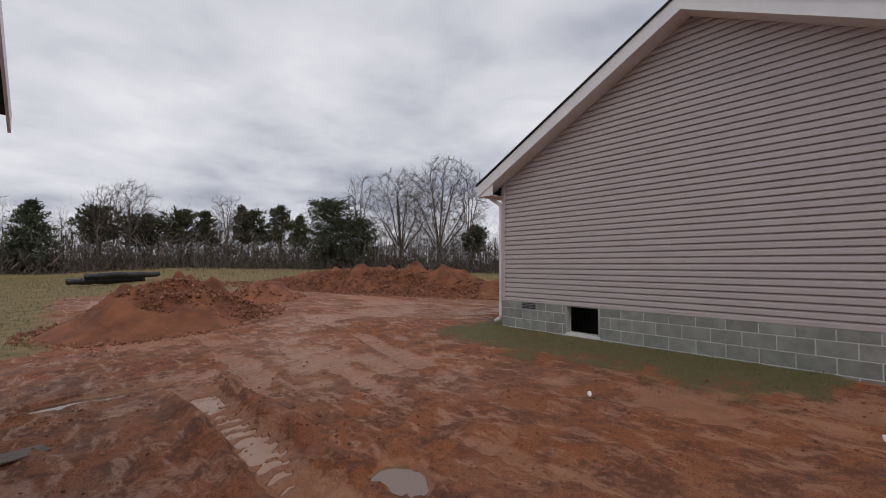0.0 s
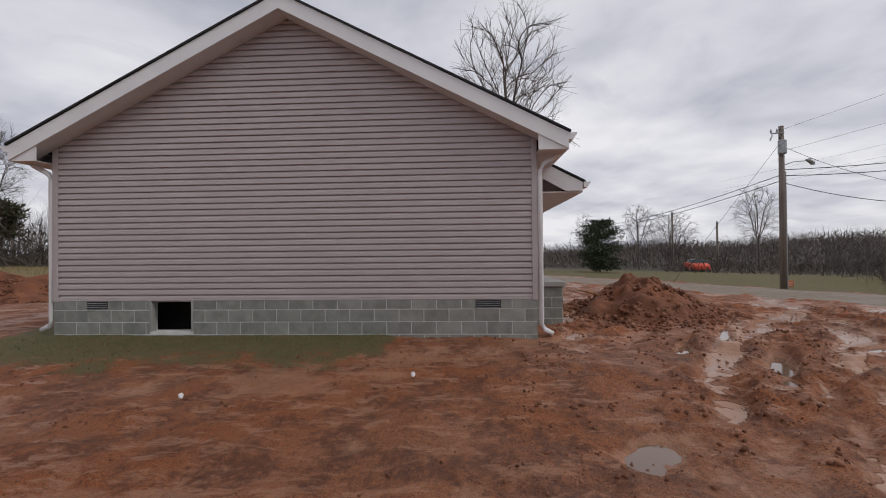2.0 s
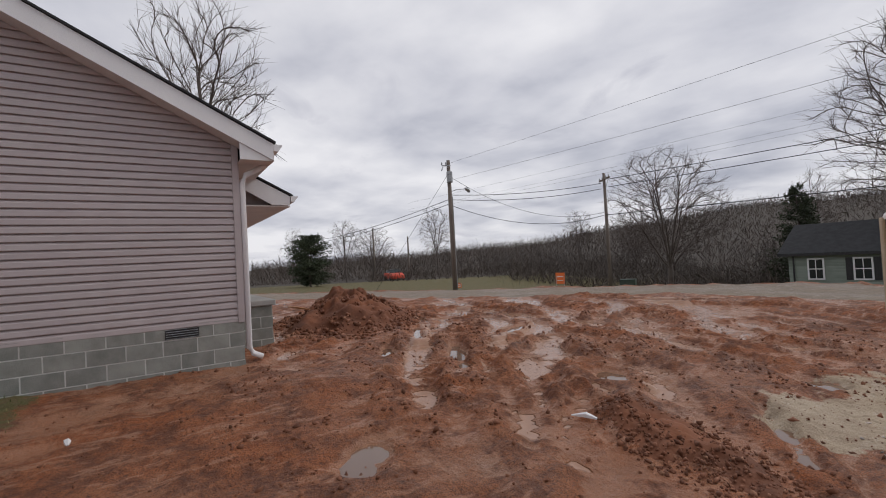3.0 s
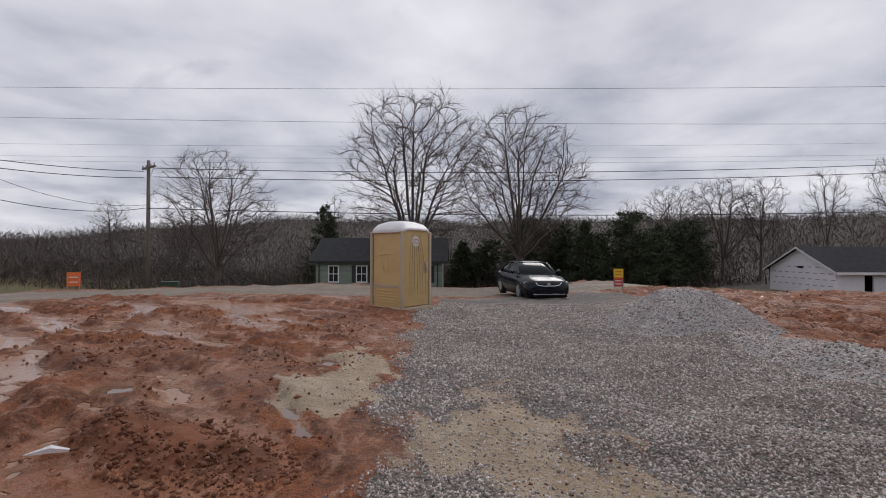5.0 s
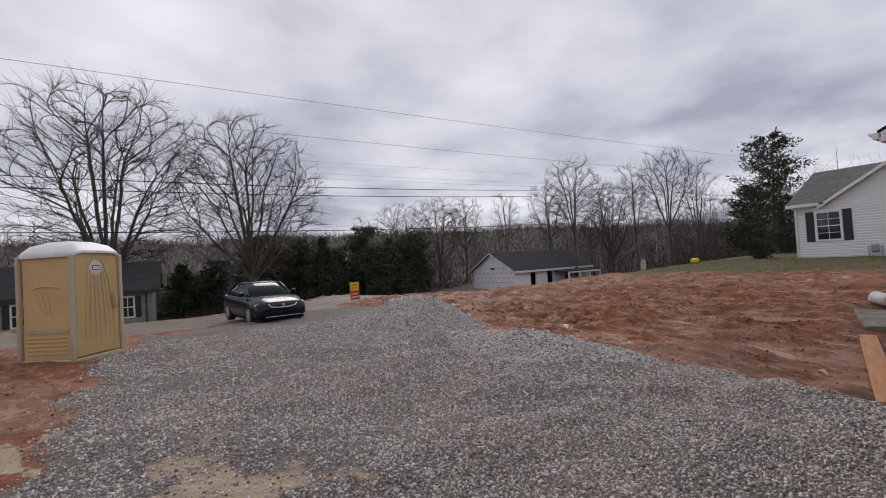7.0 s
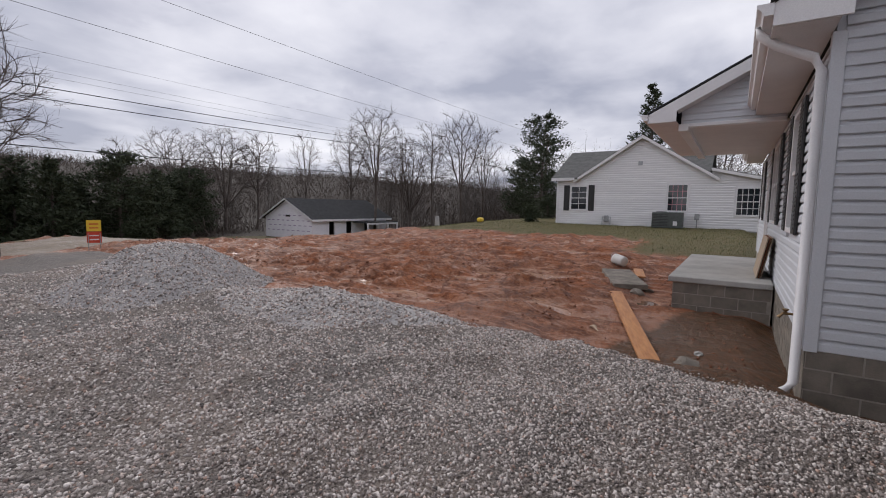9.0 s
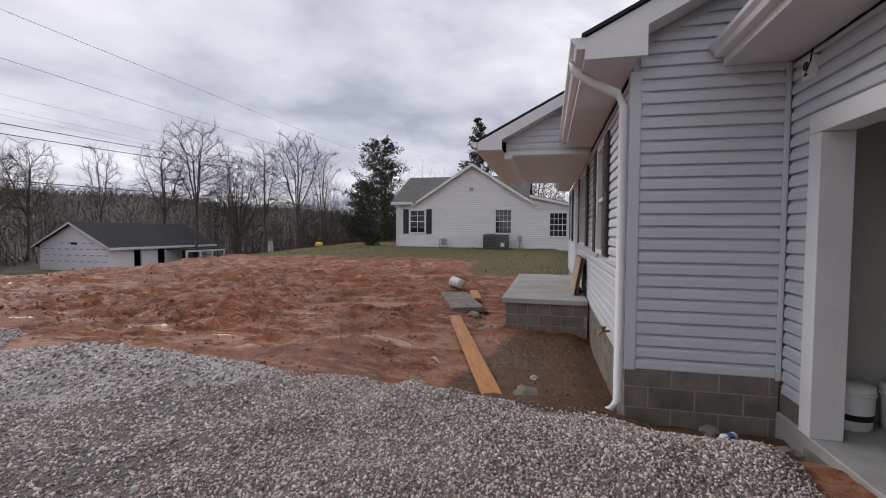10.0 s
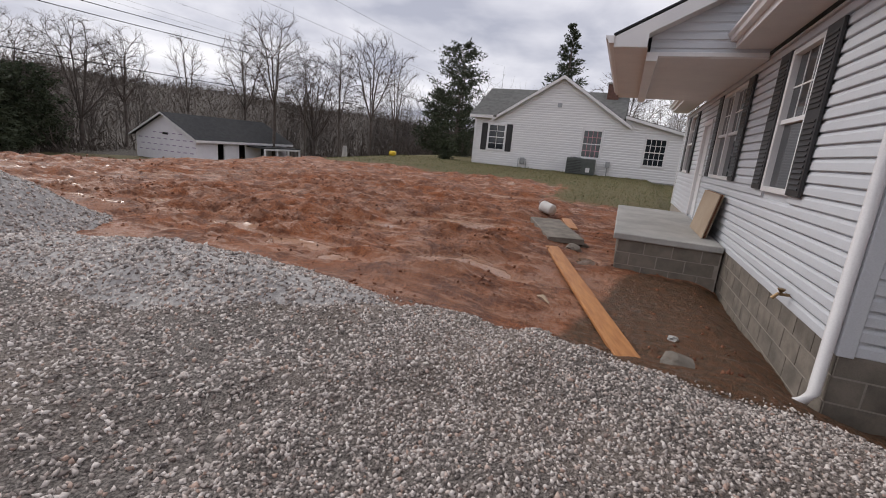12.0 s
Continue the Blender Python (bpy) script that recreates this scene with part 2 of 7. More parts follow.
# ---- ground ----
def smooth01(a):
    a = np.clip(a, 0.0, 1.0)
    return a * a * (3 - 2 * a)


def hash2(i, j, s):
    h = (i * 374761393 + j * 668265263 + s * 974711) & 0xFFFFFFFF
    h = ((h ^ (h >> 13)) * 1274126177) & 0xFFFFFFFF
    return ((h ^ (h >> 16)) & 0xFFFF) / 65535.0


def vnoise(x, y, s=0):
    i, j = np.floor(x).astype(np.int64), np.floor(y).astype(np.int64)
    fx, fy = x - i, y - j
    fx, fy = fx * fx * (3 - 2 * fx), fy * fy * (3 - 2 * fy)
    a, b, c, d = hash2(i, j, s), hash2(i + 1, j, s), hash2(i, j + 1, s), hash2(i + 1, j + 1, s)
    return a + (b - a) * fx + (c - a) * fy + (a - b - c + d) * fx * fy


def fbm(x, y, s=0, octaves=4):
    v, k, tot = 0.0, 1.0, 0.0
    for o in range(octaves):
        v = v + k * vnoise(x * 2 ** o + 17.3 * o, y * 2 ** o - 9.1 * o, s + o)
        tot += k
        k *= 0.5
    return v / tot


def road_s(x, y):
    """Metres beyond the road's near edge."""
    return (x - 7.0) * 0.47 - (y + 15.4) * 0.88


def lay(x, y):
    """The lie of the land, without ruts."""
    x, y = np.asarray(x, float), np.asarray(y, float)
    z = -0.16 + 0.063 * np.clip(x + 1.0, 0.0, 8.3)
    z = z + 0.02 * smooth01((-y - 7) / 7)
    z = z - 0.20 * smooth01((-6.0 - x) / 0.7) * smooth01((y + 6) / 3) * smooth01((x + 17) / 3)
    z = z + 0.030 * np.clip(-x - 13.0, 0, 22) * smooth01((y + 28) / 12)
    z = z - 0.17 * smooth01((-5.25 - x) / 0.7) * smooth01((y + 2.1) / 0.7) * smooth01((0.2 - y) / 0.3)
    s = road_s(x, y)
    z = z - 0.035 * np.clip(s + 8.0, 0, 15.5) * smooth01((x + 14) / 8)
    z = z - 0.11 * np.clip(s - 7.5, 0, 26) * smooth01((x + 26) / 12) * (1 - 0.8 * smooth01((x - 22) / 18))
    z = z - 0.09 * np.clip(-y - 18, 0, 24) * smooth01((-x - 8) / 10)
    z = z + 0.03 * np.clip(y - 12, 0, 45)
    r = np.hypot(x, y)
    ang = np.degrees(np.arctan2(x, -y))
    rise = np.interp(ang, (-100, -75, -60, -40, -17, 0, 22, 41, 51, 69, 95), (0.0, 0.028, 0.048, 0.066, 0.072, 0.074, 0.064, 0.030, 0.018, 0.008, 0.0))
    z = z + 300 * rise * smooth01((r - 70) / 215) + 0.004 * np.clip(r - 70, 0, 300) * np.sin(ang * 0.4)
    return z


def track(x, y, x0, y0, ang, w, a0, a1):
    """Depth of a wheel rut along a line."""
    c, s = math.cos(radians(ang)), math.sin(radians(ang))
    u, v = (x - x0) * c + (y - y0) * s, -(x - x0) * s + (y - y0) * c
    v = v + 0.34 * (vnoise(u * 0.5, u * 0 + ang, 5) - 0.5) + 0.12 * (vnoise(u * 2.1, u * 0 + ang, 4) - 0.5)
    inside = smooth01((u - a0) / 0.8) * smooth01((a1 - u) / 0.8)
    prof = -np.exp(-(v / w) ** 4) + 0.55 * np.exp(-((np.abs(v) - 1.5 * w) / (0.45 * w)) ** 2)
    tread = 0.26 * np.sin(u * 26 + 3 * np.abs(v) / w) * np.exp(-(v / w) ** 4)
    return inside * (prof + tread) * (0.35 + 0.9 * smooth01((vnoise(u * 0.9 + ang, u * 0 + x0, 6) - 0.2) / 0.6))


TRACKS = [(1.45, 4.3, 93, 0.24, -2.9, 2.6, 0.17), (3.2, 4.5, 88, 0.17, -3, 5, 0.03), (-0.2, 4.0, 78, 0.2, -3, 3, 0.04), (5.5, -3.6, -32, 0.26, -3, 5, 0.11),
          (5.2, -5.2, -35, 0.26, -3, 6, 0.11), (3.6, -5.4, -62, 0.24, -2.2, 6, 0.10), (5.2, -6.5, -66, 0.24, -2.5, 6, 0.09),
          (7.5, -7.5, -20, 0.28, -4, 4, 0.09), (4.2, -8.3, 8, 0.26, -3, 5, 0.08), (8.2, -10, -50, 0.26, -4, 4, 0.07), (6.3, -4.2, -28, 0.2, -3, 5, 0.09), (4.6, -4.0, -48, 0.22, -2, 5, 0.10), (7.0, -5.6, -38, 0.24, -3, 6, 0.10), (6.6, -8.6, -75, 0.24, -4, 3, 0.09), (3.0, -7.4, -15, 0.24, -1.2, 6, 0.08), (4.4, 6.0, 80, 0.2, -4, 5, 0.035), (2.4, 9.0, 85, 0.22, -4, 4, 0.04), (2.2, -9.2, 30, 0.26, -1, 4, 0.06), (2.9, -2.9, -40, 0.22, -1, 2.5, 0.06)]
POOLS = [(8.9, -5.9, 0.75, 0.13, -28), (6.4, -3.6, 0.6, 0.15, -30), (5.6, -4.4, 0.85, 0.14, -32), (3.6, -1.9, 0.42, 0.2, -45), (3.6, -5.3, 0.34, 0.18, -20), (2.1, 2.6, 0.18, 0.34, 0),
         (0.3, 7.3, 0.8, 0.2, 10), (1.65, -5.0, 0.11, 0.75, 35), (1.9, -6.9, 0.2, 0.3, 60), (6.4, -6.4, 0.6, 0.14, -60), (9.5, -8.5, 0.9, 0.2, 0),
         (7.2, -13.2, 1.5, 0.3, 20), (-10.35, -3.55, 0.42, 0.2, 0), (7.6, -4.9, 0.7, 0.12, -30)]


def gravel_mask(x, y):
    n = 0.9 * (fbm(x * 0.9, y * 0.9, 31) - 0.5) + 0.35 * (fbm(x * 3.5, y * 3.5, 37) - 0.5)
    west = smooth01((x + n + 6.15 - 0.05 * np.clip(-y - 5, 0, 10) + 0.35 * np.clip(-y - 12, 0, 5)) / 0.35)
    east = smooth01((1.35 + 1.4 * n - 0.02 * (-y) - x - 0.3 * smooth01((y + 7.5) / 3) * smooth01((-y - 2.3) / 1)) / 0.6)
    south = smooth01((road_s(x, y) * -1 - 0.3) / 1.0)
    north = smooth01((-0.55 + 0.3 * n - y) / 0.35)
    trench = smooth01((-5.62 + 0.5 * n - x) / 0.3) * smooth01((y + 2.75 + 0.5 * n) / 0.35)
    return west * east * south * north * (1 - trench)


def sand_mask(x, y):
    n = 1.3 * (fbm(x * 1.1, y * 1.1, 41) - 0.5) + 1.1 * (fbm(x * 4.0 + y, y * 2.2, 43, 3) - 0.5)
    m1 = smooth01((1.0 - np.hypot((x + 0.40) / 1.4, (y + 4.4) / 2.1) + n * 0.75) / 0.7)
    m2 = smooth01((1.0 - np.hypot((x - 1.35) / 0.75, (y + 6.2) / 1.6) + n * 0.75) / 0.55)
    return np.maximum(m1, m2)


def grass_mask(x, y):
    n = 1.4 * (fbm(x * 0.7, y * 0.7, 51) - 0.5) + 0.8 * (fbm(x * 3, y * 3, 52) - 0.5)
    strip = smooth01((2.3 + 1.1 * n - np.abs(np.clip(x - 7.2, -99, 0))) / 2.2) * smooth01((x - 3) / 2) * smooth01((y - 0.2 + 0.6 * n) / 0.8) * smooth01((8.0 - y + n) / 1.5)
    far = smooth01((road_s(x, y) - 7.6 + n) / 1.0)
    north = smooth01((y - 23 + 2 * n + 1.1 * np.clip(x, -3, 30) * 0.55) / 3) * 1.0
    nw = smooth01((-x + 0.3 + 0.8 * n) / 1.2) * smooth01((y - 10.5 + n) / 2)
    nb = smooth01((-x - 20.5 + 2 * n) / 3) * smooth01((y + 21.5 - 0.35 * (x + 25) + n) / 2)
    nb2 = smooth01((-x - 16.0 + n) / 2) * smooth01((y + 6.5) / 2)
    rim = smooth01((np.hypot(x, y) - 46) / 6)
    return np.clip(np.maximum.reduce([0.85 * strip, far, north, nw, nb, 0.8 * nb2, rim]), 0, 1)


def road_mask(x, y):
    s = road_s(x, y) + 0.3 * (fbm(x * 0.8, y * 0.8, 61) - 0.5)
    return smooth01(s / 0.5) * smooth01((7.2 - s) / 0.4) * smooth01((95 - np.hypot(x, y)) / 10)


def relief(x, y):
    """Height of the ground with its ruts, clods and spread stone, and how wet it lies (1: flooded)."""
    z0 = lay(x, y)
    z = z0
    g, gr, rd = gravel_mask(x, y), grass_mask(x, y), road_mask(x, y)
    near = smooth01((60 - np.hypot(x, y)) / 20)
    mud = np.clip(1 - g - gr - rd, 0, 1) * near
    z = z + mud * (0.15 * (fbm(x * 0.55, y * 0.55, 3) - 0.5) + 0.07 * (fbm(x * 2.2, y * 2.2, 7) - 0.5) + 0.045 * (fbm(x * 6.5, y * 6.5, 9, 3) - 0.5))
    # churned field west of the gravel, in rows that follow the digger
    field = smooth01((-6.3 - x) / 1.5) * mud * smooth01((-3.8 - y) / 1.5)
    rows = np.abs(fbm(x * 1.5 + 0.35 * y, y * 0.45, 13, 3) - 0.5) * 2
    clumps = smooth01((fbm(x * 0.7, y * 0.7, 34) - 0.40) / 0.2)
    z = z + field * (0.36 * (0.32 - rows) + 0.26 * (fbm(x * 2.1, y * 0.8, 15, 3) - 0.5) + clumps * (0.24 * (fbm(x * 4.0 + y, y * 2.6, 16, 3) - 0.5) + 0.09 * (fbm(x * 9, y * 9, 26, 2) - 0.5)))
    # wheel-churned clay on the street side
    churn = smooth01((x - 1.5) / 1.5) * mud * smooth01((-1.2 - y) / 1.5)
    along, across = 0.80 * x - 0.60 * y, 0.60 * x + 0.80 * y
    bent = across + 0.5 * (fbm(along * 0.3, across * 0.3, 29) - 0.5)
    ridges = np.abs(fbm(along * 0.22, bent * 1.15, 17, 3) - 0.5) * 2
    lumps = smooth01((fbm(x * 0.8, y * 0.8, 33) - 0.42) / 0.2)
    z = z + churn * (0.20 * (0.28 - ridges) + 0.15 * (fbm(along * 0.6, bent * 2.4, 18, 3) - 0.5) + lumps * (0.15 * (fbm(x * 3.2, y * 3.2, 19, 3) - 0.45) + 0.16 * (fbm(x * 7.5, y * 7.5, 20, 3) - 0.5)))
    for x0, y0, a, w, a0, a1, d in TRACKS:
        z = z + mud * (1.05 - 0.3 * churn) * d * track(x, y, x0, y0, a, w, a0, a1)
    # water and slurry stand in whatever lies deepest
    stand = z0 - 0.055 + 0.05 * (fbm(x * 0.22, y * 0.22, 35) - 0.5)
    stand = stand - 0.045 * (1 - np.maximum(churn, field)) + 0.01 * field
    wet = mud * smooth01((stand + 0.012 - z) / 0.02)
    z = np.where(mud > 0.5, np.maximum(z, stand + 0.006 * (fbm(x * 5, y * 5, 36, 2) - 0.5)), z)
    for px, py, a, b, rot in POOLS:
        c, s = math.cos(radians(rot)), math.sin(radians(rot))
        u, v = ((x - px) * c + (y - py) * s) / a, (-(x - px) * s + (y - py) * c) / b
        d = np.sqrt(u * u + v * v)
        d = d + np.where(d < 2.5, 1.3 * (fbm(x * 2.9 + px, y * 2.9, 27, 3) - 0.42) + 0.7 * (fbm(x * 9, y * 9, 28, 2) - 0.5), 0.0)
        w = np.exp(-d ** 4 * 0.5)
        base = float(lay(px, py))
        z = z * (1 - w) + (base - 0.075) * w
        z = np.where((d > 0.8) & (d < 2.1), np.maximum(z, base - 0.05 + 0.06 * smooth01((d - 0.8) / 0.6) * smooth01((2.1 - d) / 0.4)), z)
        wet = wet * (1 - w)
    # gravel spread in a raised bed
    z = z + g * (0.04 + 0.24 * (fbm(x * 0.85, y * 0.85, 21, 3) - 0.5) + 0.06 * (fbm(x * 2.8, y * 2.8, 22, 2) - 0.5) + 0.06 * smooth01((x + 6.4) / 1.0) * smooth01((-4.6 - x) / 1.0))
    z = z + gr * near * (0.05 * fbm(x * 1.5, y * 1.5, 23) + 0.04 * (fbm(x * 7, y * 7, 25) - 0.5))
    return z, wet


def height(x, y):
    return relief(x, y)[0]


def spread(lo, hi, a, b, step, grow=1.13):
    """Grid lines: close between a and b, ever wider out to lo and hi."""
    v = list(np.arange(a, b, step))
    d = step
    while v[-1] < hi:
        d *= grow
        v.append(v[-1] + d)
    d = step
    while v[0] > lo:
        d *= grow
        v.insert(0, v[0] - d)
    return np.array(v)


def ground_material():
    m = bpy.data.materials.new("muddy_ground")
    m.use_nodes = True
    t = m.node_tree
    b = t.nodes["Principled BSDF"]
    tc = nd(t, "ShaderNodeTexCoord")
    at = nd(t, "ShaderNodeAttribute")
    at.attribute_name = "cover"
    sp = nd(t, "ShaderNodeSeparateColor")
    t.links.new(at.outputs["Color"], sp.inputs[0])

    def noise_at(scale, detail=6.0, rough=0.6):
        n = nd(t, "ShaderNodeTexNoise", Scale=scale, Detail=detail, Roughness=rough)
        t.links.new(tc.outputs["Object"], n.inputs["Vector"])
        return n.outputs["Fac"]

    def math2(op, a, c, d=None):
        n = nd(t, "ShaderNodeMath")
        n.operation = op
        for i, v in enumerate((a, c, d)):
            if v is None:
                continue
            if isinstance(v, (int, float)):
                n.inputs[i].default_value = v
            else:
                t.links.new(v, n.inputs[i])
        return n.outputs[0]

    def span(v, a, c):
        n = nd(t, "ShaderNodeMapRange")
        n.inputs["From Min"].default_value, n.inputs["From Max"].default_value = a, c
        t.links.new(v, n.inputs["Value"])
        return n.outputs[0]

    def mixc(f, a, c):
        n = nd(t, "ShaderNodeMix")
        n.data_type = "RGBA"
        t.links.new(f, n.inputs[0])
        for i, v in ((6, a), (7, c)):
            if isinstance(v, tuple):
                n.inputs[i].default_value = (*v, 1)
            else:
                t.links.new(v, n.inputs[i])
        return n.outputs[2]

    big, midn, fin, grain = noise_at(0.45), noise_at(2.6), noise_at(14.0), noise_at(75.0)
    mud = mixc(span(big, 0.38, 0.62), (0.345, 0.102, 0.030), (0.32, 0.118, 0.048))
    mud = mixc(math2("MULTIPLY", span(midn, 0.44, 0.58), 0.9), mud, (0.145, 0.047, 0.019))
    mud = mixc(math2("MULTIPLY", span(fin, 0.48, 0.68), 0.7), mud, (0.40, 0.150, 0.060))
    mud = mixc(math2("MULTIPLY", span(grain, 0.5, 0.60), 0.8), mud, (0.075, 0.026, 0.012))
    # hollows of the bump are darkened, shade between clods painted into the clay
    mud = mixc(math2("MULTIPLY", span(fin, 0.42, 0.30), 0.8), mud, (0.085, 0.030, 0.015))
    low = nd(t, "ShaderNodeAttribute")
    low.attribute_name = "slurry"
    slick = span(math2("ADD", low.outputs["Fac"], math2("MULTIPLY_ADD", fin, 0.7, -0.35)), 0.35, 0.65)
    mud = mixc(math2("MULTIPLY", slick, 0.62), mud, mixc(span(big, 0.4, 0.6), (0.42, 0.175, 0.085), (0.45, 0.24, 0.145)))
    sm = nd(t, "ShaderNodeMapping")
    sm.inputs["Rotation"].default_value, sm.inputs["Scale"].default_value = (0, 0, radians(12)), (1.0, 0.35, 1.0)
    t.links.new(tc.outputs["Object"], sm.inputs["Vector"])
    smear = nd(t, "ShaderNodeTexNoise", Scale=5.0, Detail=8.0, Roughness=0.7, Distortion=0.4)
    t.links.new(sm.outputs[0], smear.inputs["Vector"])
    smear = span(smear.outputs["Fac"], 0.52, 0.60)
    mud = mixc(math2("MULTIPLY", smear, 0.55), mud, (0.46, 0.225, 0.13))
    slick = math2("MAXIMUM", slick, math2("MULTIPLY", smear, 0.8))
    fl = nd(t, "ShaderNodeAttribute")
    fl.attribute_name = "flood"
    pool = span(math2("ADD", fl.outputs["Fac"], math2("ADD", math2("MULTIPLY_ADD", midn, 0.9, -0.45), math2("MULTIPLY_ADD", fin, 0.5, -0.25))), 0.5, 0.68)
    mud = mixc(pool, mud, (0.36, 0.195, 0.12))
    # wet trench soil, with the eave's shade painted into the same dark tone
    dp = nd(t, "ShaderNodeAttribute")
    dp.attribute_name = "damp_shade"
    mud = mixc(span(math2("ADD", dp.outputs["Fac"], math2("MULTIPLY_ADD", midn, 0.8, -0.4)), 0.35, 0.7), mud, mixc(span(fin, 0.4, 0.65), (0.085, 0.046, 0.020), (0.17, 0.072, 0.030)))
    sand = mixc(span(midn, 0.35, 0.65), (0.52, 0.41, 0.285), (0.38, 0.275, 0.18))
    grass = mixc(span(midn, 0.35, 0.65), (0.10, 0.090, 0.030), (0.17, 0.110, 0.050))
    grass = mixc(span(fin, 0.4, 0.7), grass, (0.105, 0.112, 0.034))
    st = nd(t, "ShaderNodeAttribute")
    st.attribute_name = "straw"
    grass = mixc(math2("MULTIPLY", st.outputs["Fac"], span(midn, 0.3, 0.6)), grass, (0.27, 0.18, 0.075))
    # bed colour kept dark under the loose stones, painting the shade between them
    grav = mixc(span(fin, 0.35, 0.65), (0.205, 0.18, 0.16), (0.36, 0.32, 0.288))
    grav = mixc(span(grain, 0.42, 0.58), grav, (0.085, 0.073, 0.066))
    grav = mixc(math2("MULTIPLY", span(big, 0.45, 0.65), 0.5), grav, (0.32, 0.245, 0.19))
    road = mixc(span(midn, 0.35, 0.65), (0.21, 0.165, 0.125), (0.28, 0.215, 0.155))
    edge = math2("MULTIPLY_ADD", fin, 0.5, -0.25)
    edge = math2("ADD", edge, math2("MULTIPLY_ADD", grain, 0.4, -0.2))

    def cut(v):
        return span(math2("ADD", v, edge), 0.40, 0.60)

    ragged = math2("ADD", math2("MULTIPLY_ADD", fin, 1.0, -0.5), math2("MULTIPLY_ADD", midn, 0.9, -0.45))
    col = mixc(span(math2("ADD", sp.outputs[2], ragged), 0.38, 0.6), mud, sand)
    col = mixc(span(math2("ADD", sp.outputs[1], math2("MULTIPLY", ragged, 0.9)), 0.36, 0.64), col, grass)
    gcut = cut(sp.outputs[0])
    col = mixc(gcut, col, grav)
    col = mixc(cut(at.outputs["Alpha"]), col, road)
    wd = nd(t, "ShaderNodeAttribute")
    wd.attribute_name = "litter"
    litter = mixc(span(midn, 0.35, 0.65), (0.042, 0.034, 0.027), (0.075, 0.058, 0.042))
    col = mixc(cut(wd.outputs["Fac"]), col, litter)
    t.links.new(col, b.inputs["Base Color"])
    bared = math2("SUBTRACT", 1.0, math2("MAXIMUM", gcut, cut(sp.outputs[1])))
    wet = math2("MULTIPLY", math2("MAXIMUM", slick, math2("MULTIPLY", span(big, 0.42, 0.62), 0.6)), bared)
    pool = math2("MULTIPLY", pool, bared)
    t.links.new(math2("MULTIPLY_ADD", pool, -0.2, math2("MULTIPLY_ADD", wet, -0.52, 0.85)), b.inputs["Roughness"])
    hgt = math2("ADD", math2("MULTIPLY", fin, 0.085), math2("MULTIPLY", grain, 0.032))
    hgt = math2("MULTIPLY", hgt, math2("MULTIPLY_ADD", pool, -0.9, 1.0))
    bp = nd(t, "ShaderNodeBump", Strength=0.8, Distance=1.0)
    t.links.new(hgt, bp.inputs["Height"])
    t.links.new(bp.outputs[0], b.inputs["Normal"])
    return m


M_GROUND = ground_material()
gx, gy = spread(-600, 600, -16.0, 11.0, 0.055, 1.10), spread(-600, 600, -14.0, 8.5, 0.055, 1.10)
GX, GY = np.meshgrid(gx, gy)
GZ, GWET = relief(GX, GY)
co = np.stack([GX.ravel(), GY.ravel(), GZ.ravel()], 1)
nx, ny = len(gx), len(gy)
idx = np.arange(nx * ny).reshape(ny, nx)
quads = np.stack([idx[:-1, :-1], idx[:-1, 1:], idx[1:, 1:], idx[1:, :-1]], -1).reshape(-1, 4)
gme = bpy.data.meshes.new("ground")
gme.vertices.add(len(co))
gme.vertices.foreach_set("co", co.ravel())
gme.loops.add(quads.size)
gme.loops.foreach_set("vertex_index", quads.ravel())
gme.polygons.add(len(quads))
gme.polygons.foreach_set("loop_start", np.arange(0, quads.size, 4))
gme.polygons.foreach_set("use_smooth", np.ones(len(quads), bool))
gme.update(calc_edges=True)
cover = gme.color_attributes.new("cover", "FLOAT_COLOR", "POINT")
cv = np.stack([gravel_mask(GX, GY).ravel() * (1 - 0.85 * sand_mask(GX, GY).ravel()), grass_mask(GX, GY).ravel(), sand_mask(GX, GY).ravel(), road_mask(GX, GY).ravel()], 1)
cover.data.foreach_set("color", cv.astype(np.float32).ravel())
GR = np.hypot(GX, GY)
straw = gme.attributes.new("straw", "FLOAT", "POINT")
straw.data.foreach_set("value", (smooth01((GY - 8) / 4) * 0.9).ravel().astype(np.float32))
slurry = gme.attributes.new("slurry", "FLOAT", "POINT")
slurry.data.foreach_set("value", smooth01(0.42 - (GZ - lay(GX, GY) + 0.004) / 0.10).ravel().astype(np.float32))
flood = gme.attributes.new("flood", "FLOAT", "POINT")
flood.data.foreach_set("value", GWET.ravel().astype(np.float32))
# where wet soil and painted eave shade darken the ground beside the foundation
damp_shade = gme.attributes.new("damp_shade", "FLOAT", "POINT")
trench_dark = smooth01((GX + 10.3) / 0.5) * smooth01((-5.3 - GX) / 0.7) * smooth01((GY + 3.2 + 0.2 * (GX + 10)) / 0.5) * smooth01((0.3 - GY) / 0.4)
damp_shade.data.foreach_set("value", trench_dark.ravel().astype(np.float32))
litter = gme.attributes.new("litter", "FLOAT", "POINT")
litter.data.foreach_set("value", (smooth01((GR + 10 * (fbm(GX * 0.06, GY * 0.06, 71) - 0.5) - 52) / 8) * np.where((GY > 0) & (GR < 80), 0.35, 1.0)).ravel().astype(np.float32))
gme.materials.append(M_GROUND)
tagged(new("ground", gme), "churned red clay building plot with gravel, sand and grass", "ground", kind="structure")


def zg(x, y):
    return float(height(np.array([float(x)]), np.array([float(y)]))[0])


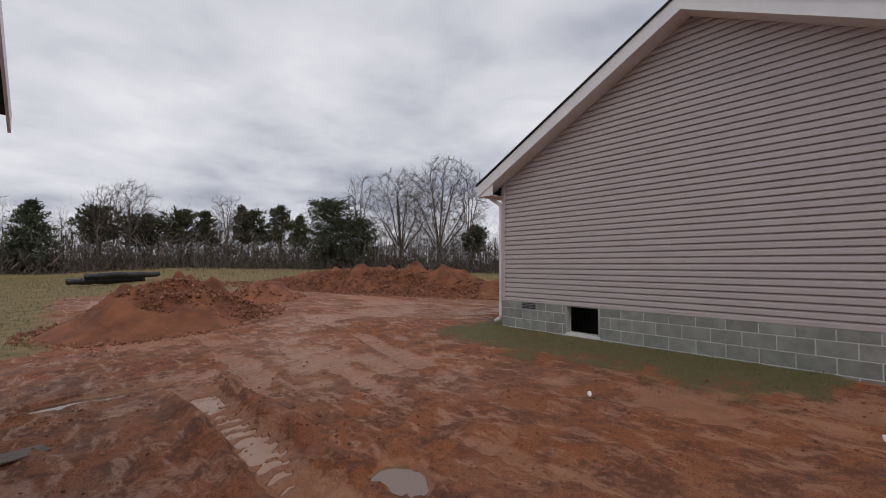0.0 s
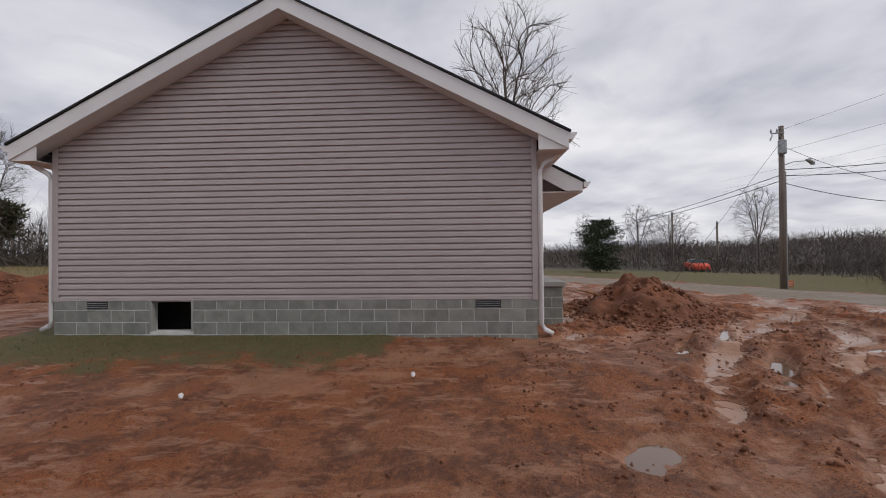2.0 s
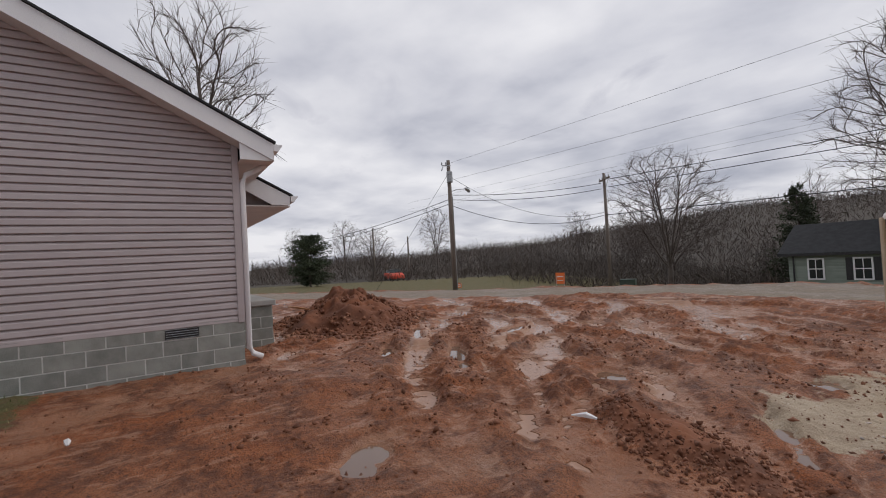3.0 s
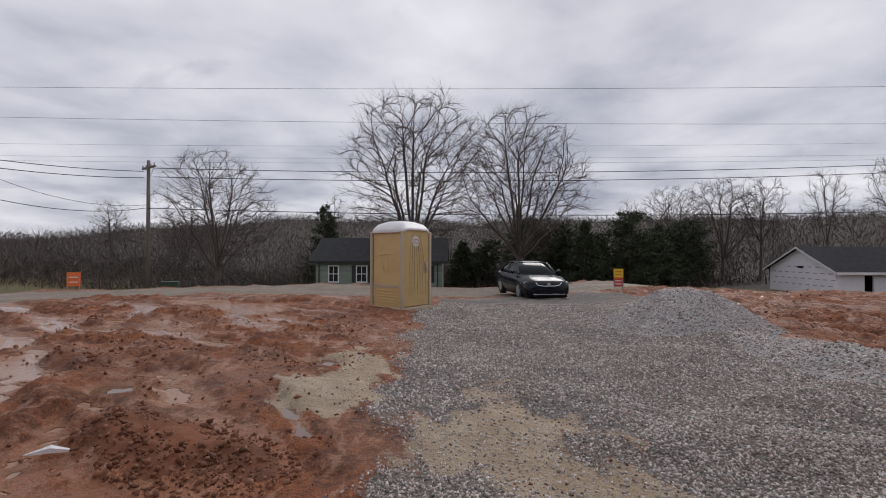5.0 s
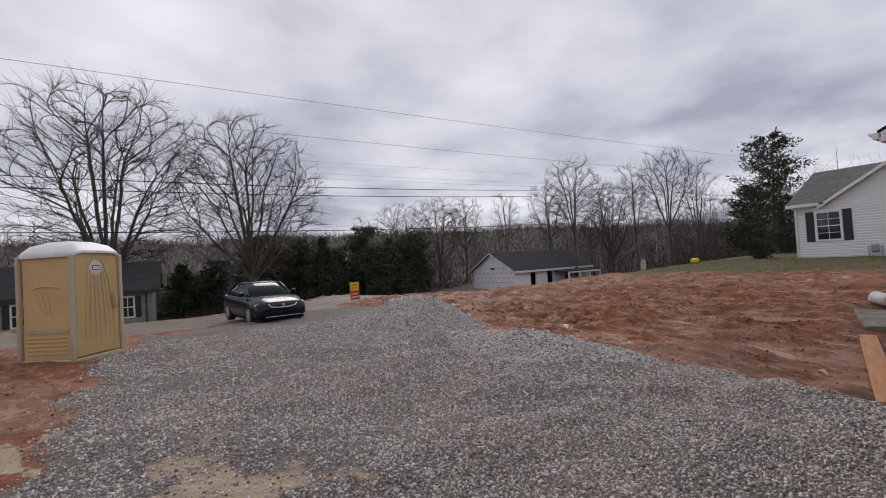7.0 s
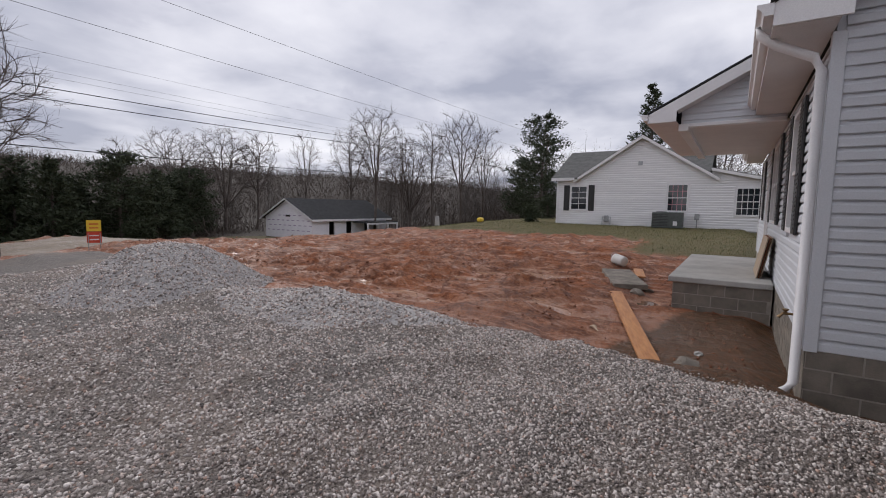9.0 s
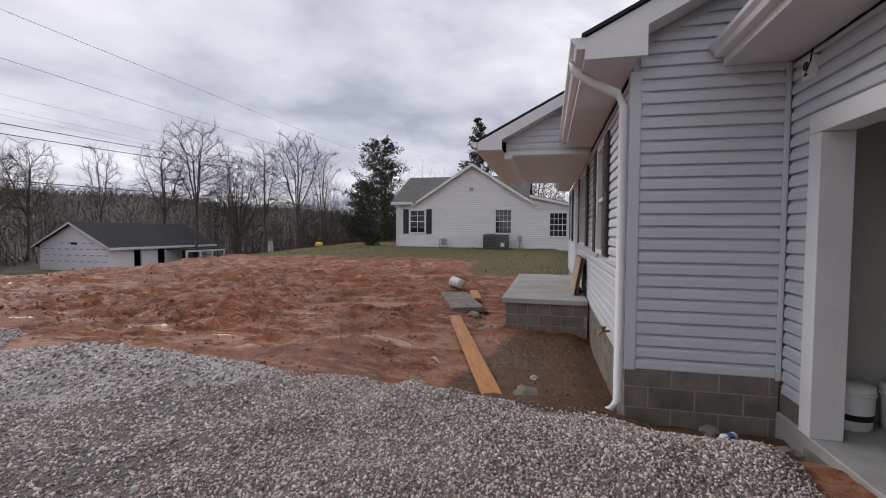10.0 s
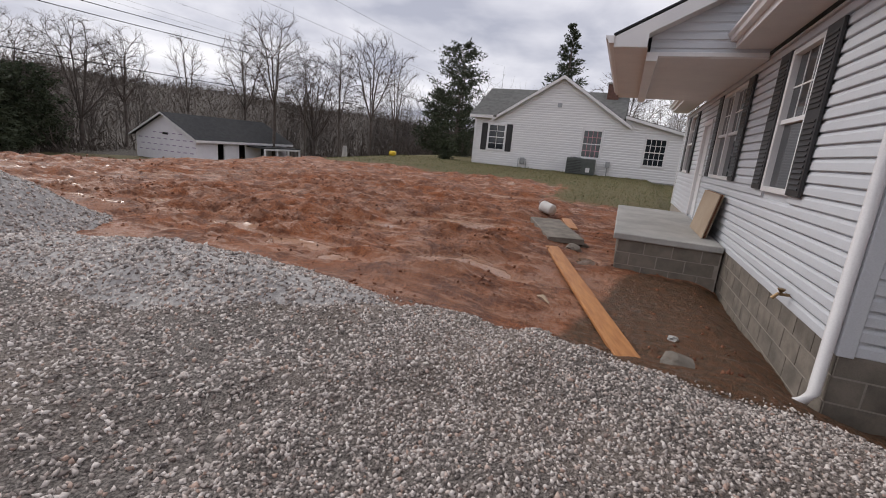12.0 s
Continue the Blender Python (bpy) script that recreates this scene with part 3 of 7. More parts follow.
# standing water in the hollows
M_WATER = glass("muddy_water", (0.17, 0.095, 0.058), 0.05)
for k, (px, py, a, b, rot) in enumerate(POOLS):
    bm = bmesh.new()
    ring = []
    for i in range(28):
        th = 2 * math.pi * i / 28
        rr = 1.0 + 0.06 * math.sin(3 * th + k)
        v = Matrix.Rotation(radians(rot), 3, "Z") @ Vector((1.4 * a * rr * math.cos(th), 1.4 * b * rr * math.sin(th), 0))
        ring.append(bm.verts.new(v))
    bm.faces.new(ring)
    ob = single("puddle", bm, M_WATER, "shallow brown puddle lying in churned clay", "puddle", "puddles in the mud", "structure")
    ob.location = (px, py, float(lay(px, py)) - 0.046)

# ---- mauve house ----
AX, AY0, AY1, ASB, ATOP = 7.21, -1.43, 6.68, 0.957, 3.535
AMID, ASL, AH = 2.625, 0.515, 0.1016
hA = thing("house", (AX, AMID, 0.35), 0, "new mauve vinyl-sided house on a grey block foundation", "house", placed=True)
ax_far = AX + 12.5
core = bmesh.new()
prism(core, [(AX + 0.036, AY0 + 0.02, ASB - 0.02), (AX + 0.036, AY1 - 0.02, ASB - 0.02), (AX + 0.036, AY1 - 0.02, ATOP), (AX + 0.036, AMID, ATOP + ASL * (AY1 - AMID)), (AX + 0.036, AY0 + 0.02, ATOP)], (ax_far - AX, 0, 0))
wallA = part("wall", core, M_SIDE_A, hA)
k = 0
z = ASB
while z < ATOP + ASL * (AY1 - AMID) - 0.04:
    z1 = min(z + AH, ATOP + ASL * (AY1 - AMID) - 0.01)

    def span_at(q):
        cut = max(0.0, (q - ATOP) / ASL)
        return AY0 + cut + (0.075 if q < ATOP else 0.0), AY1 - cut - (0.075 if q < ATOP else 0.0)
    l0, l1 = span_at(z)
    t0, t1 = span_at(z1)
    part("siding_board", lap_board((AX + 0.02, 0, z), (0, 1, 0), (-1, 0, 0), l0, l1, t0, t1, z1 - z), M_SIDE_A, wallA)
    z += AH
for y0, y1 in ((AY0 - 0.012, AY0 + 0.08), (AY1 - 0.08, AY1 + 0.012)):
    part("corner_trim", B(AX - 0.012, AX + 0.07, y0, y1, ASB - 0.01, ATOP + 0.02, bevel=0.004), M_SIDE_A, hA)
# foundation with the crawl-space opening and two vents
OPY0, OPY1, OPZ0 = 4.245, 5.0, 0.447
cb = bmesh.new()
box(cb, AX + 0.01, AX + 0.2, AY0 + 0.01, OPY0, -0.05, ASB - 0.01)
box(cb, AX + 0.01, AX + 0.2, OPY1, AY1 - 0.01, -0.05, ASB - 0.01)
box(cb, AX + 0.01, AX + 0.2, OPY0, OPY1, -0.05, OPZ0)
foundA = part("foundation", cb, M_MORTAR, hA, "pale mortar foundation core")
part("foundation_side", B(AX + 0.2, ax_far, AY0 + 0.01, AY0 + 0.2, -0.05, ASB - 0.01), M_BLOCK, hA)
part("foundation_side", B(AX + 0.2, ax_far, AY1 - 0.2, AY1 - 0.01, -0.05, ASB - 0.01), M_BLOCK, hA)
# added dark sheet, its colour stands in for the shade under the house
part("crawl_space", B(AX + 0.6, AX + 0.63, OPY0 - 0.6, OPY1 + 0.6, 0.0, ASB - 0.02), M_DARK, hA, "near-black sheet painting the crawl space's shade behind the opening")
VENTS = [(-0.845, -0.44), (5.73, 6.09)]
skips = [(OPY0 - AY0, OPY1 - AY0, OPZ0, ASB)] + [(a - AY0, b - AY0, ASB - 0.13, ASB) for a, b in VENTS]
block_wall(foundA, M_BLOCK, (AX + 0.01, AY0, ASB + 0.05), (0, 1, 0), (-1, 0, 0), AY1 - AY0, 4, skips)
for a, b in VENTS:
    vent = part("vent", B(AX - 0.0, AX + 0.05, a, b, ASB - 0.14, ASB - 0.012), M_BLACK, foundA, "dark louvred crawl-space vent")
    for i in range(4):
        part("vent_slat", P([(AX - 0.012, a + 0.01, ASB - 0.135 + i * 0.031), (AX - 0.004, a + 0.01, ASB - 0.128 + i * 0.031), (AX + 0.0, a + 0.01, ASB - 0.133 + i * 0.031)], (0, b - a - 0.02, 0)), M_METAL, foundA)
part("opening_frame", B(AX - 0.004, AX + 0.12, OPY0, OPY0 + 0.035, OPZ0, ASB), M_CONC, foundA)
part("opening_frame", B(AX - 0.004, AX + 0.12, OPY1 - 0.035, OPY1, OPZ0, ASB), M_CONC, foundA)


def roof_pair(root, x0, x1, ymid, half, z_eave, slope, thick=0.03, fascia=0.22, rakes=(True, False), soff=0.35, back=True, material=M_SHINGLE):
    """A gable roof whose ridge runs along x: shingled slopes, fascia boards along the rakes, sloping soffits, eave boards."""
    for s in (-1, 1):
        e, r = (ymid + s * half, z_eave), (ymid, z_eave + slope * half)
        part("roof_slope", P([(x0 - 0.03, e[0] + s * 0.03, e[1] - 0.0), (x0 - 0.03, r[0], r[1]), (x0 - 0.03, r[0], r[1] + thick), (x0 - 0.03, e[0] + s * 0.03, e[1] + thick)], (x1 - x0 + 0.06, 0, 0)), material, root)
        for on, x, d in ((rakes[0], x0, 0.025), (rakes[1], x1, -0.025)):
            if on:
                part("rake_board", P([(x, e[0], e[1] - fascia), (x, ymid, r[1] - fascia), (x, ymid, r[1] - 0.002), (x, e[0], e[1] - 0.002)], (d, 0, 0)), M_WHITE, root)
                xa = x + (soff if d > 0 else -soff)
                part("rake_soffit", P([(min(x, xa) + 0.026, e[0], e[1] - fascia + 0.01), (min(x, xa) + 0.026, ymid, r[1] - fascia + 0.01), (min(x, xa) + 0.026, ymid, r[1] - fascia + 0.025), (min(x, xa) + 0.026, e[0], e[1] - fascia + 0.025)], (soff - 0.03, 0, 0)), M_SOFFIT, root)
        yo, yi = e[0], ymid + s * (half - 0.45)
        part("eave_soffit", B(x0 + 0.026, x1 - 0.026, min(yo, yi), max(yo, yi), z_eave - fascia - 0.004, z_eave - fascia + 0.006), M_SOFFIT, root)
        part("eave_board", B(x0 + 0.026, x1 - 0.026, min(yo, yo - s * 0.025), max(yo, yo - s * 0.025), z_eave - fascia + 0.008, z_eave - 0.004), M_WHITE, root)


def gutter(root, x0, x1, y, z, s, material=M_WHITE):
    """An ogee gutter along x at y, opening upwards; s is the outward side."""
    prof = [(0, 0), (0, -0.10), (0.07, -0.10), (0.085, -0.06), (0.12, -0.03), (0.125, 0), (0.118, 0), (0.112, -0.028), (0.078, -0.055), (0.065, -0.092), (0.008, -0.092), (0.008, 0)]
    bm = P([(x0, y + s * p, z + q) for p, q in prof], (x1 - x0, 0, 0))
    g = part("gutter", bm, material, root)
    for x in (x0, x1):
        part("gutter_cap", P([(x - 0.003, y + s * p, z + q) for p, q in prof[:6]], (0.006, 0, 0)), material, g)
    return g


def downspout(root, x, yg, zg_top, yw, z_bot, s, along=0.0):
    """A square-cornered spout: from the gutter back to the wall, down it, and out at the foot."""
    pts = [(x, yg, zg_top), (x, yg, zg_top - 0.07), (x, yw + (yg - yw) * 0.72, zg_top - 0.18), (x, yw + (yg - yw) * 0.12, zg_top - 0.33), (x, yw, zg_top - 0.45), (x, yw, z_bot + 0.16), (x, yw + s * 0.05, z_bot + 0.07), (x, yw + s * 0.18, z_bot)]
    return part("downspout", T(pts, [0.042] * 8, 10), M_WHITE, root, smooth=True)


roof_pair(hA, AX - 0.35, ax_far + 0.35, AMID, 4.5, 3.53, ASL, soff=0.36, fascia=0.25)
gutter(hA, AX - 0.35, ax_far + 0.3, AMID - 4.5, 3.52, -1)
gutter(hA, AX - 0.35, ax_far + 0.3, AMID + 4.5, 3.52, 1)
for s, yw in ((-1, AY0 - 0.05), (1, AY1 + 0.05)):
    part("eave_return", P([(AX - 0.325, yw + s * 0.0 - s * 0.06, 3.28), (AX - 0.325, AMID + s * 4.49, 3.28), (AX - 0.325, AMID + s * 4.49, 3.5), (AX - 0.325, yw - s * 0.06, 3.70)], (0.02, 0, 0)), M_WHITE, hA)
downspout(hA, AX + 0.03, AY0 - 0.5, 3.45, AY0 - 0.06, 0.40, -1)
downspout(hA, AX + 0.03, AY1 + 0.5, 3.45, AY1 + 0.06, 0.47, 1)
# its porch: roof on the street side, slab on blocks
PX0, PX1 = AX + 1.45, AX + 5.5
porch_top = 3.0
part("porch_roof", P([(PX0 - 0.3, -2.52, porch_top), (PX0 - 0.3, 0.6, porch_top + 0.52 * 3.12), (PX0 - 0.3, 0.6, porch_top + 0.52 * 3.12 + 0.03), (PX0 - 0.3, -2.52, porch_top + 0.03)], (PX1 - PX0 + 0.6, 0, 0)), M_SHINGLE, hA)
part("porch_rake_board", P([(PX0 - 0.28, -2.47, porch_top - 0.16), (PX0 - 0.28, -2.15, porch_top - 0.16), (PX0 - 0.28, 0.6, porch_top + 1.42), (PX0 - 0.28, 0.6, porch_top + 1.60), (PX0 - 0.28, -2.47, porch_top)], (0.025, 0, 0)), M_WHITE, hA)
part("porch_gable", P([(PX0, -2.15, porch_top - 0.16), (PX0, -1.4, porch_top - 0.16), (PX0, -1.4, porch_top + 0.55), (PX0, -2.15, porch_top + 0.06)], (0.1, 0, 0)), M_SIDE_A, hA)
part("porch_ceiling", B(PX0 - 0.25, PX1, -2.47, -1.43, porch_top - 0.19, porch_top - 0.165), M_SOFFIT, hA)
gutter(hA, PX0 - 0.3, PX1 + 0.3, -2.48, porch_top, -1)
part("porch_slab", B(PX0, PX1, -2.2, AY0, 1.04, 1.14, bevel=0.012), M_CONC, hA)
pb = part("porch_base", B(PX0 + 0.05, PX1 - 0.05, -2.14, AY0, 0.1, 1.04), M_MORTAR, hA)
block_wall(pb, M_BLOCK, (PX0 + 0.05, -2.14, 1.04), (0, 1, 0), (-1, 0, 0), 0.71, 5)
block_wall(pb, M_BLOCK, (PX0 + 0.05, -2.14, 1.04), (1, 0, 0), (0, -1, 0), 3.9, 5)


def swing(x, y):
    """The mauve house and what stands behind it are turned a little against the garage house."""
    a = radians(-2.1)
    return 0.03 + (x - 0.03) * math.cos(a) - (y + 0.3) * math.sin(a), -0.3 + (x - 0.03) * math.sin(a) + (y + 0.3) * math.cos(a)


sx_, sy_ = swing(AX, AMID)
hA.matrix_world = pose(sx_, sy_, 0.35, 0, 0, -2.1)

# ---- pale blue-grey house with the garage ----
BX, BY, GY0, BSB, BTOP, BH = -6.25, -1.67, -0.37, 0.165, 2.96, 0.1143
BXF, BXE = -18.75, -0.74
hB = thing("house", (BX, BY, -0.35), 0, "new pale blue-grey vinyl house with attached garage and porch", "house", placed=True)
# front wall with window openings
WINS = [(-9.0, -8.13, 1.18, 2.72), (-12.85, -11.05, 1.22, 2.72), (-17.4, -16.3, 1.22, 2.72)]
DOOR_B = (-14.75, -13.8, 0.25, 2.35)
HOLES = WINS + [DOOR_B]


def pieces(x0, x1, z0, z1, holes):
    """The stretches of a band of wall that are left between the holes."""
    cuts = [(h[0], h[1]) for h in holes if h[2] < z1 - 0.01 and h[3] > z0 + 0.01]
    out, a = [], x0
    for c0, c1 in sorted(cuts):
        if c0 - a > 0.01:
            out.append((a, c0))
        a = max(a, c1)
    if x1 - a > 0.01:
        out.append((a, x1))
    return out


wb = bmesh.new()
levels = sorted({BSB - 0.02, BTOP, *[h[2] for h in HOLES], *[h[3] for h in HOLES]})
for z0, z1 in zip(levels, levels[1:]):
    for a, b in pieces(BXF, BX - 0.02, z0, z1, HOLES):
        box(wb, a, b, BY + 0.036, BY + 0.16, z0, z1)
wallB = part("front_wall", wb, M_SIDE_B, hB)
z = BSB
while z < BTOP - 0.02:
    z1 = min(z + BH, BTOP)
    for a, b in pieces(BXF + 0.07, BX - 0.08, z, z1, [(h[0] - 0.05, h[1] + 0.05, h[2] - 0.03, h[3] + 0.03) for h in HOLES]):
        part("siding_board", lap_board((0, BY + 0.02, z), (1, 0, 0), (0, -1, 0), a, b, a, b, z1 - z), M_SIDE_B, wallB)
    z += BH
# side wall that steps back to the garage, up to the rake
BMID, BSL = 2.45, 0.5
BEZ = 3.19
rake_z = lambda y: BEZ - 0.03 + BSL * (y + 2.12)
sw = P([(BX - 0.15, BY + 0.02, BSB - 0.02), (BX - 0.15, 6.5, BSB - 0.02), (BX - 0.15, 6.5, BTOP), (BX - 0.15, BMID, rake_z(BMID)), (BX - 0.15, BY + 0.02, rake_z(BY + 0.02))], (0.114, 0, 0))
sideB = part("side_wall", sw, M_SIDE_B, hB)
z = BSB
while z < 4.1:
    z1 = z + BH
    cut0 = lambda q: max(BY + 0.08, (q - BEZ + 0.23) / BSL - 2.12 + 0.05)
    e0, e1 = (GY0 - 0.005, GY0 - 0.005) if z < 3.05 else (0.6, 0.6)
    if cut0(z1) < e1 - 0.05:
        part("siding_board", lap_board((BX - 0.02, 0, z), (0, 1, 0), (1, 0, 0), cut0(z), e0, cut0(z1), e1, BH), M_SIDE_B, sideB)
    z += BH
part("corner_trim", B(BX - 0.09, BX + 0.012, BY - 0.012, BY + 0.09, BSB - 0.012, BTOP + 0.02, bevel=0.004), M_SIDE_B, hB)
part("corner_trim", B(BX - 0.005, BX + 0.03, GY0 - 0.035, GY0 + 0.0, BSB - 0.012, BTOP, bevel=0.004), M_SIDE_B, hB)
part("corner_trim", B(BXF - 0.012, BXF + 0.09, BY - 0.012, BY + 0.09, BSB - 0.012, BTOP, bevel=0.004), M_WHITE, hB)
# foundation
fB = part("foundation", B(BXF + 0.01, BX - 0.012, BY + 0.012, BY + 0.2, -0.7, BSB - 0.004), M_MORTAR_B, hB)
block_wall(fB, M_BLOCK_B, (BX - 0.012, BY + 0.012, BSB + 0.03), (-1, 0, 0), (0, -1, 0), 5.2, 4)
fS = part("foundation", B(BX - 0.2, BX - 0.013, BY + 0.2, GY0, -0.7, BSB - 0.004), M_MORTAR_B, hB)
block_wall(fS, M_BLOCK_B, (BX - 0.013, BY + 0.01, BSB + 0.03), (0, 1, 0), (1, 0, 0), GY0 - BY - 0.01, 4)
# garage front wall
GOX0, GOX1, GOZ, SLAB = -5.70, -1.55, 2.25, -0.13
gw = bmesh.new()
box(gw, BX, GOX0 - 0.02, GY0 + 0.036, GY0 + 0.16, BSB - 0.15, BTOP)
box(gw, GOX1 + 0.02, BXE, GY0 + 0.036, GY0 + 0.16, BSB - 0.15, BTOP)
box(gw, GOX0 - 0.02, GOX1 + 0.02, GY0 + 0.036, GY0 + 0.16, GOZ + 0.02, BTOP)
gwall = part("garage_wall", gw, M_SIDE_B, hB)
z = BSB - 0.12
while z < BTOP - 0.02:
    z1 = min(z + BH, BTOP)
    runs = [(BX + 0.03, BXE)] if z > GOZ + 0.13 else [(BX + 0.03, GOX0 - 0.15), (GOX1 + 0.15, BXE)]
    for a, b in runs:
        part("siding_board", lap_board((0, GY0 + 0.02, z), (1, 0, 0), (0, -1, 0), a, b, a, b, z1 - z), M_SIDE_B, gwall)
    z += BH
part("garage_trim", B(GOX0 - 0.16, GOX0, GY0 - 0.03, GY0 + 0.2, SLAB, GOZ, bevel=0.004), M_WHITE, hB, "white garage door casing")
part("garage_trim", B(GOX1, GOX1 + 0.16, GY0 - 0.03, GY0 + 0.2, SLAB, GOZ, bevel=0.004), M_WHITE, hB)
part("garage_trim", B(GOX0 - 0.16, GOX1 + 0.16, GY0 - 0.03, GY0 + 0.2, GOZ + 0.003, GOZ + 0.16, bevel=0.004), M_WHITE, hB)
part("garage_foundation", B(BX - 0.01, GOX0 - 0.03, GY0 + 0.012, GY0 + 0.19, -0.7, BSB - 0.13), M_BLOCK_B, hB)
part("garage_foundation", B(GOX0 - 0.03, GOX1 + 0.03, GY0 - 0.05, GY0 - 0.021, -0.7, SLAB - 0.09), M_BLOCK_B, hB)
part("garage_floor", B(BX, BXE, GY0 - 0.02, 5.2, -0.6, SLAB, bevel=0.01), M_CONC, hB, "bare concrete garage floor slab")
M_DRYWALL = surface("unpainted_drywall", (0.44, 0.43, 0.39), (0.52, 0.51, 0.47), 1.0, 0.9, 0.05)
part("garage_inner_wall", B(BX, BX + 0.02, GY0 + 0.17, 5.0, SLAB, BTOP), M_DRYWALL, hB)
part("garage_back_wall", B(BX + 0.02, BXE, 5.0, 5.15, SLAB, BTOP), M_DRYWALL, hB)
part("garage_side_wall", B(BXE - 0.12, BXE, GY0 + 0.17, 5.0, -0.5, BTOP), M_SIDE_B, hB)
part("garage_ceiling", B(BX + 0.02, BXE - 0.12, GY0 + 0.17, 5.0, BTOP - 0.02, BTOP), M_DRYWALL, hB)
# roofs
roof_pair(hB, BXF - 0.3, BX + 0.35, BMID, BMID + 2.12, BEZ, BSL, fascia=0.19, rakes=(True, True), soff=0.36)
part("eave_return", P([(BX + 0.325, -1.6, BEZ - 0.19), (BX + 0.325, -2.11, BEZ - 0.19), (BX + 0.325, -2.11, BEZ - 0.01), (BX + 0.325, -1.6, BEZ + 0.2)], (0.027, 0, 0)), M_WHITE, hB)
gutter(hB, BXF - 0.3, BX + 0.36, -2.12, BEZ, -1)
downspout(hB, BX - 0.02, -2.2, BEZ - 0.07, BY - 0.06, -0.33, -1)
part("garage_roof", P([(BX, -0.92, 3.16), (BX, 2.45, 3.16 + 0.5 * 3.37), (BX, 5.75, 3.16), (BX, 5.75, 3.19), (BX, 2.45, 3.19 + 0.5 * 3.37), (BX, -0.92, 3.19)], (BXE - BX + 0.3, 0, 0)), M_SHINGLE, hB)
part("garage_soffit", B(BX, BXE + 0.27, -0.9, GY0 + 0.02, 2.975, 2.99), M_SOFFIT, hB)
part("garage_eave_board", B(BX, BXE + 0.27, -0.9, -0.875, 2.992, 3.15), M_WHITE, hB)
part("garage_rake_board", P([(BXE + 0.28, -0.9, 2.98), (BXE + 0.28, 2.45, 2.98 + 0.5 * 3.35), (BXE + 0.28, 5.7, 2.98), (BXE + 0.28, 5.7, 3.16), (BXE + 0.28, 2.45, 3.16 + 0.5 * 3.35), (BXE + 0.28, -0.9, 3.16)], (0.025, 0, 0)), M_WHITE, hB)
part("garage_gable", P([(BXE - 0.12, GY0, BTOP), (BXE - 0.12, 5.15, BTOP), (BXE - 0.12, 2.45, 4.6)], (0.12, 0, 0)), M_SIDE_B, hB)
gutter(hB, BX + 0.02, BXE + 0.3, -0.9, 3.15, -1)
# porch roof, slab
QX0, QX1 = -10.1, -15.1
part("porch_roof", P([(QX0 + 0.3, -3.72, 3.10), (QX0 + 0.3, 0.6, 3.10 + 0.52 * 4.32), (QX0 + 0.3, 0.6, 3.13 + 0.52 * 4.32), (QX0 + 0.3, -3.72, 3.13)], (QX1 - QX0 - 0.6, 0, 0)), M_SHINGLE, hB)
part("porch_rake_board", P([(QX0 + 0.27, -3.68, 2.95), (QX0 + 0.27, -3.25, 2.95), (QX0 + 0.27, -3.25, 3.13), (QX0 + 0.27, 0.5, 2.90 + 0.52 * 4.2), (QX0 + 0.27, 0.5, 3.10 + 0.52 * 4.2), (QX0 + 0.27, -3.68, 3.10)], (0.025, 0, 0)), M_WHITE, hB)
part("porch_rake_soffit", P([(QX0 - 0.02, -3.25, 3.132), (QX0 - 0.02, 0.5, 5.082), (QX0 - 0.02, 0.5, 5.1), (QX0 - 0.02, -3.25, 3.15)], (0.288, 0, 0)), M_SOFFIT, hB)
pg = part("porch_gable", P([(QX0 - 0.02, -3.2, 2.94), (QX0 - 0.02, -1.7, 2.94), (QX0 - 0.02, -1.7, 4.1), (QX0 - 0.02, -3.2, 3.3)], (-0.1, 0, 0)), M_SIDE_B, hB)
z = 3.0
while z < 4.0:
    lo = lambda q: max(-3.2, -3.2 + (q - 3.22) / 0.52)
    part("siding_board", lap_board((QX0 - 0.02, 0, z), (0, 1, 0), (1, 0, 0), lo(z), -1.7, lo(z + BH), -1.7, BH), M_SIDE_B, pg)
    z += BH
part("porch_beam", B(QX1, QX0 + 0.005, -3.24, -3.08, 2.82, 2.945, bevel=0.006), M_WHITE, hB)
part("porch_beam", B(QX0 - 0.12, QX0 + 0.008, -3.08, -1.7, 2.885, 2.945, bevel=0.006), M_WHITE, hB)
part("porch_ceiling", B(QX1, QX0 - 0.12, -3.08, -1.66, 2.90, 2.93), M_SOFFIT, hB)
part("porch_soffit", B(QX1 - 0.3, QX0 + 0.27, -3.7, -3.24, 2.945, 2.955), M_SOFFIT, hB)
part("porch_eave_board", B(QX1 - 0.3, QX0 + 0.27, -3.705, -3.68, 2.956, 3.10), M_WHITE, hB)
gutter(hB, QX1 - 0.3, QX0 + 0.3, -3.705, 3.10, -1)
slabB = part("porch_slab", B(QX1, QX0, -3.25, BY - 0.02, 0.13, 0.23, bevel=0.012), M_CONC, hB, "grey concrete porch slab with block base")
pbB = part("porch_base", B(QX1 + 0.05, QX0 - 0.06, -3.17, BY - 0.02, -0.6, 0.129), M_MORTAR_B, hB)
block_wall(pbB, M_BLOCK_B, (QX0 - 0.06, -3.17, 0.125), (0, 1, 0), (1, 0, 0), 1.46, 3)
block_wall(pbB, M_BLOCK_B, (QX0 - 0.06, -3.17, 0.125), (-1, 0, 0), (0, -1, 0), 4.8, 3)


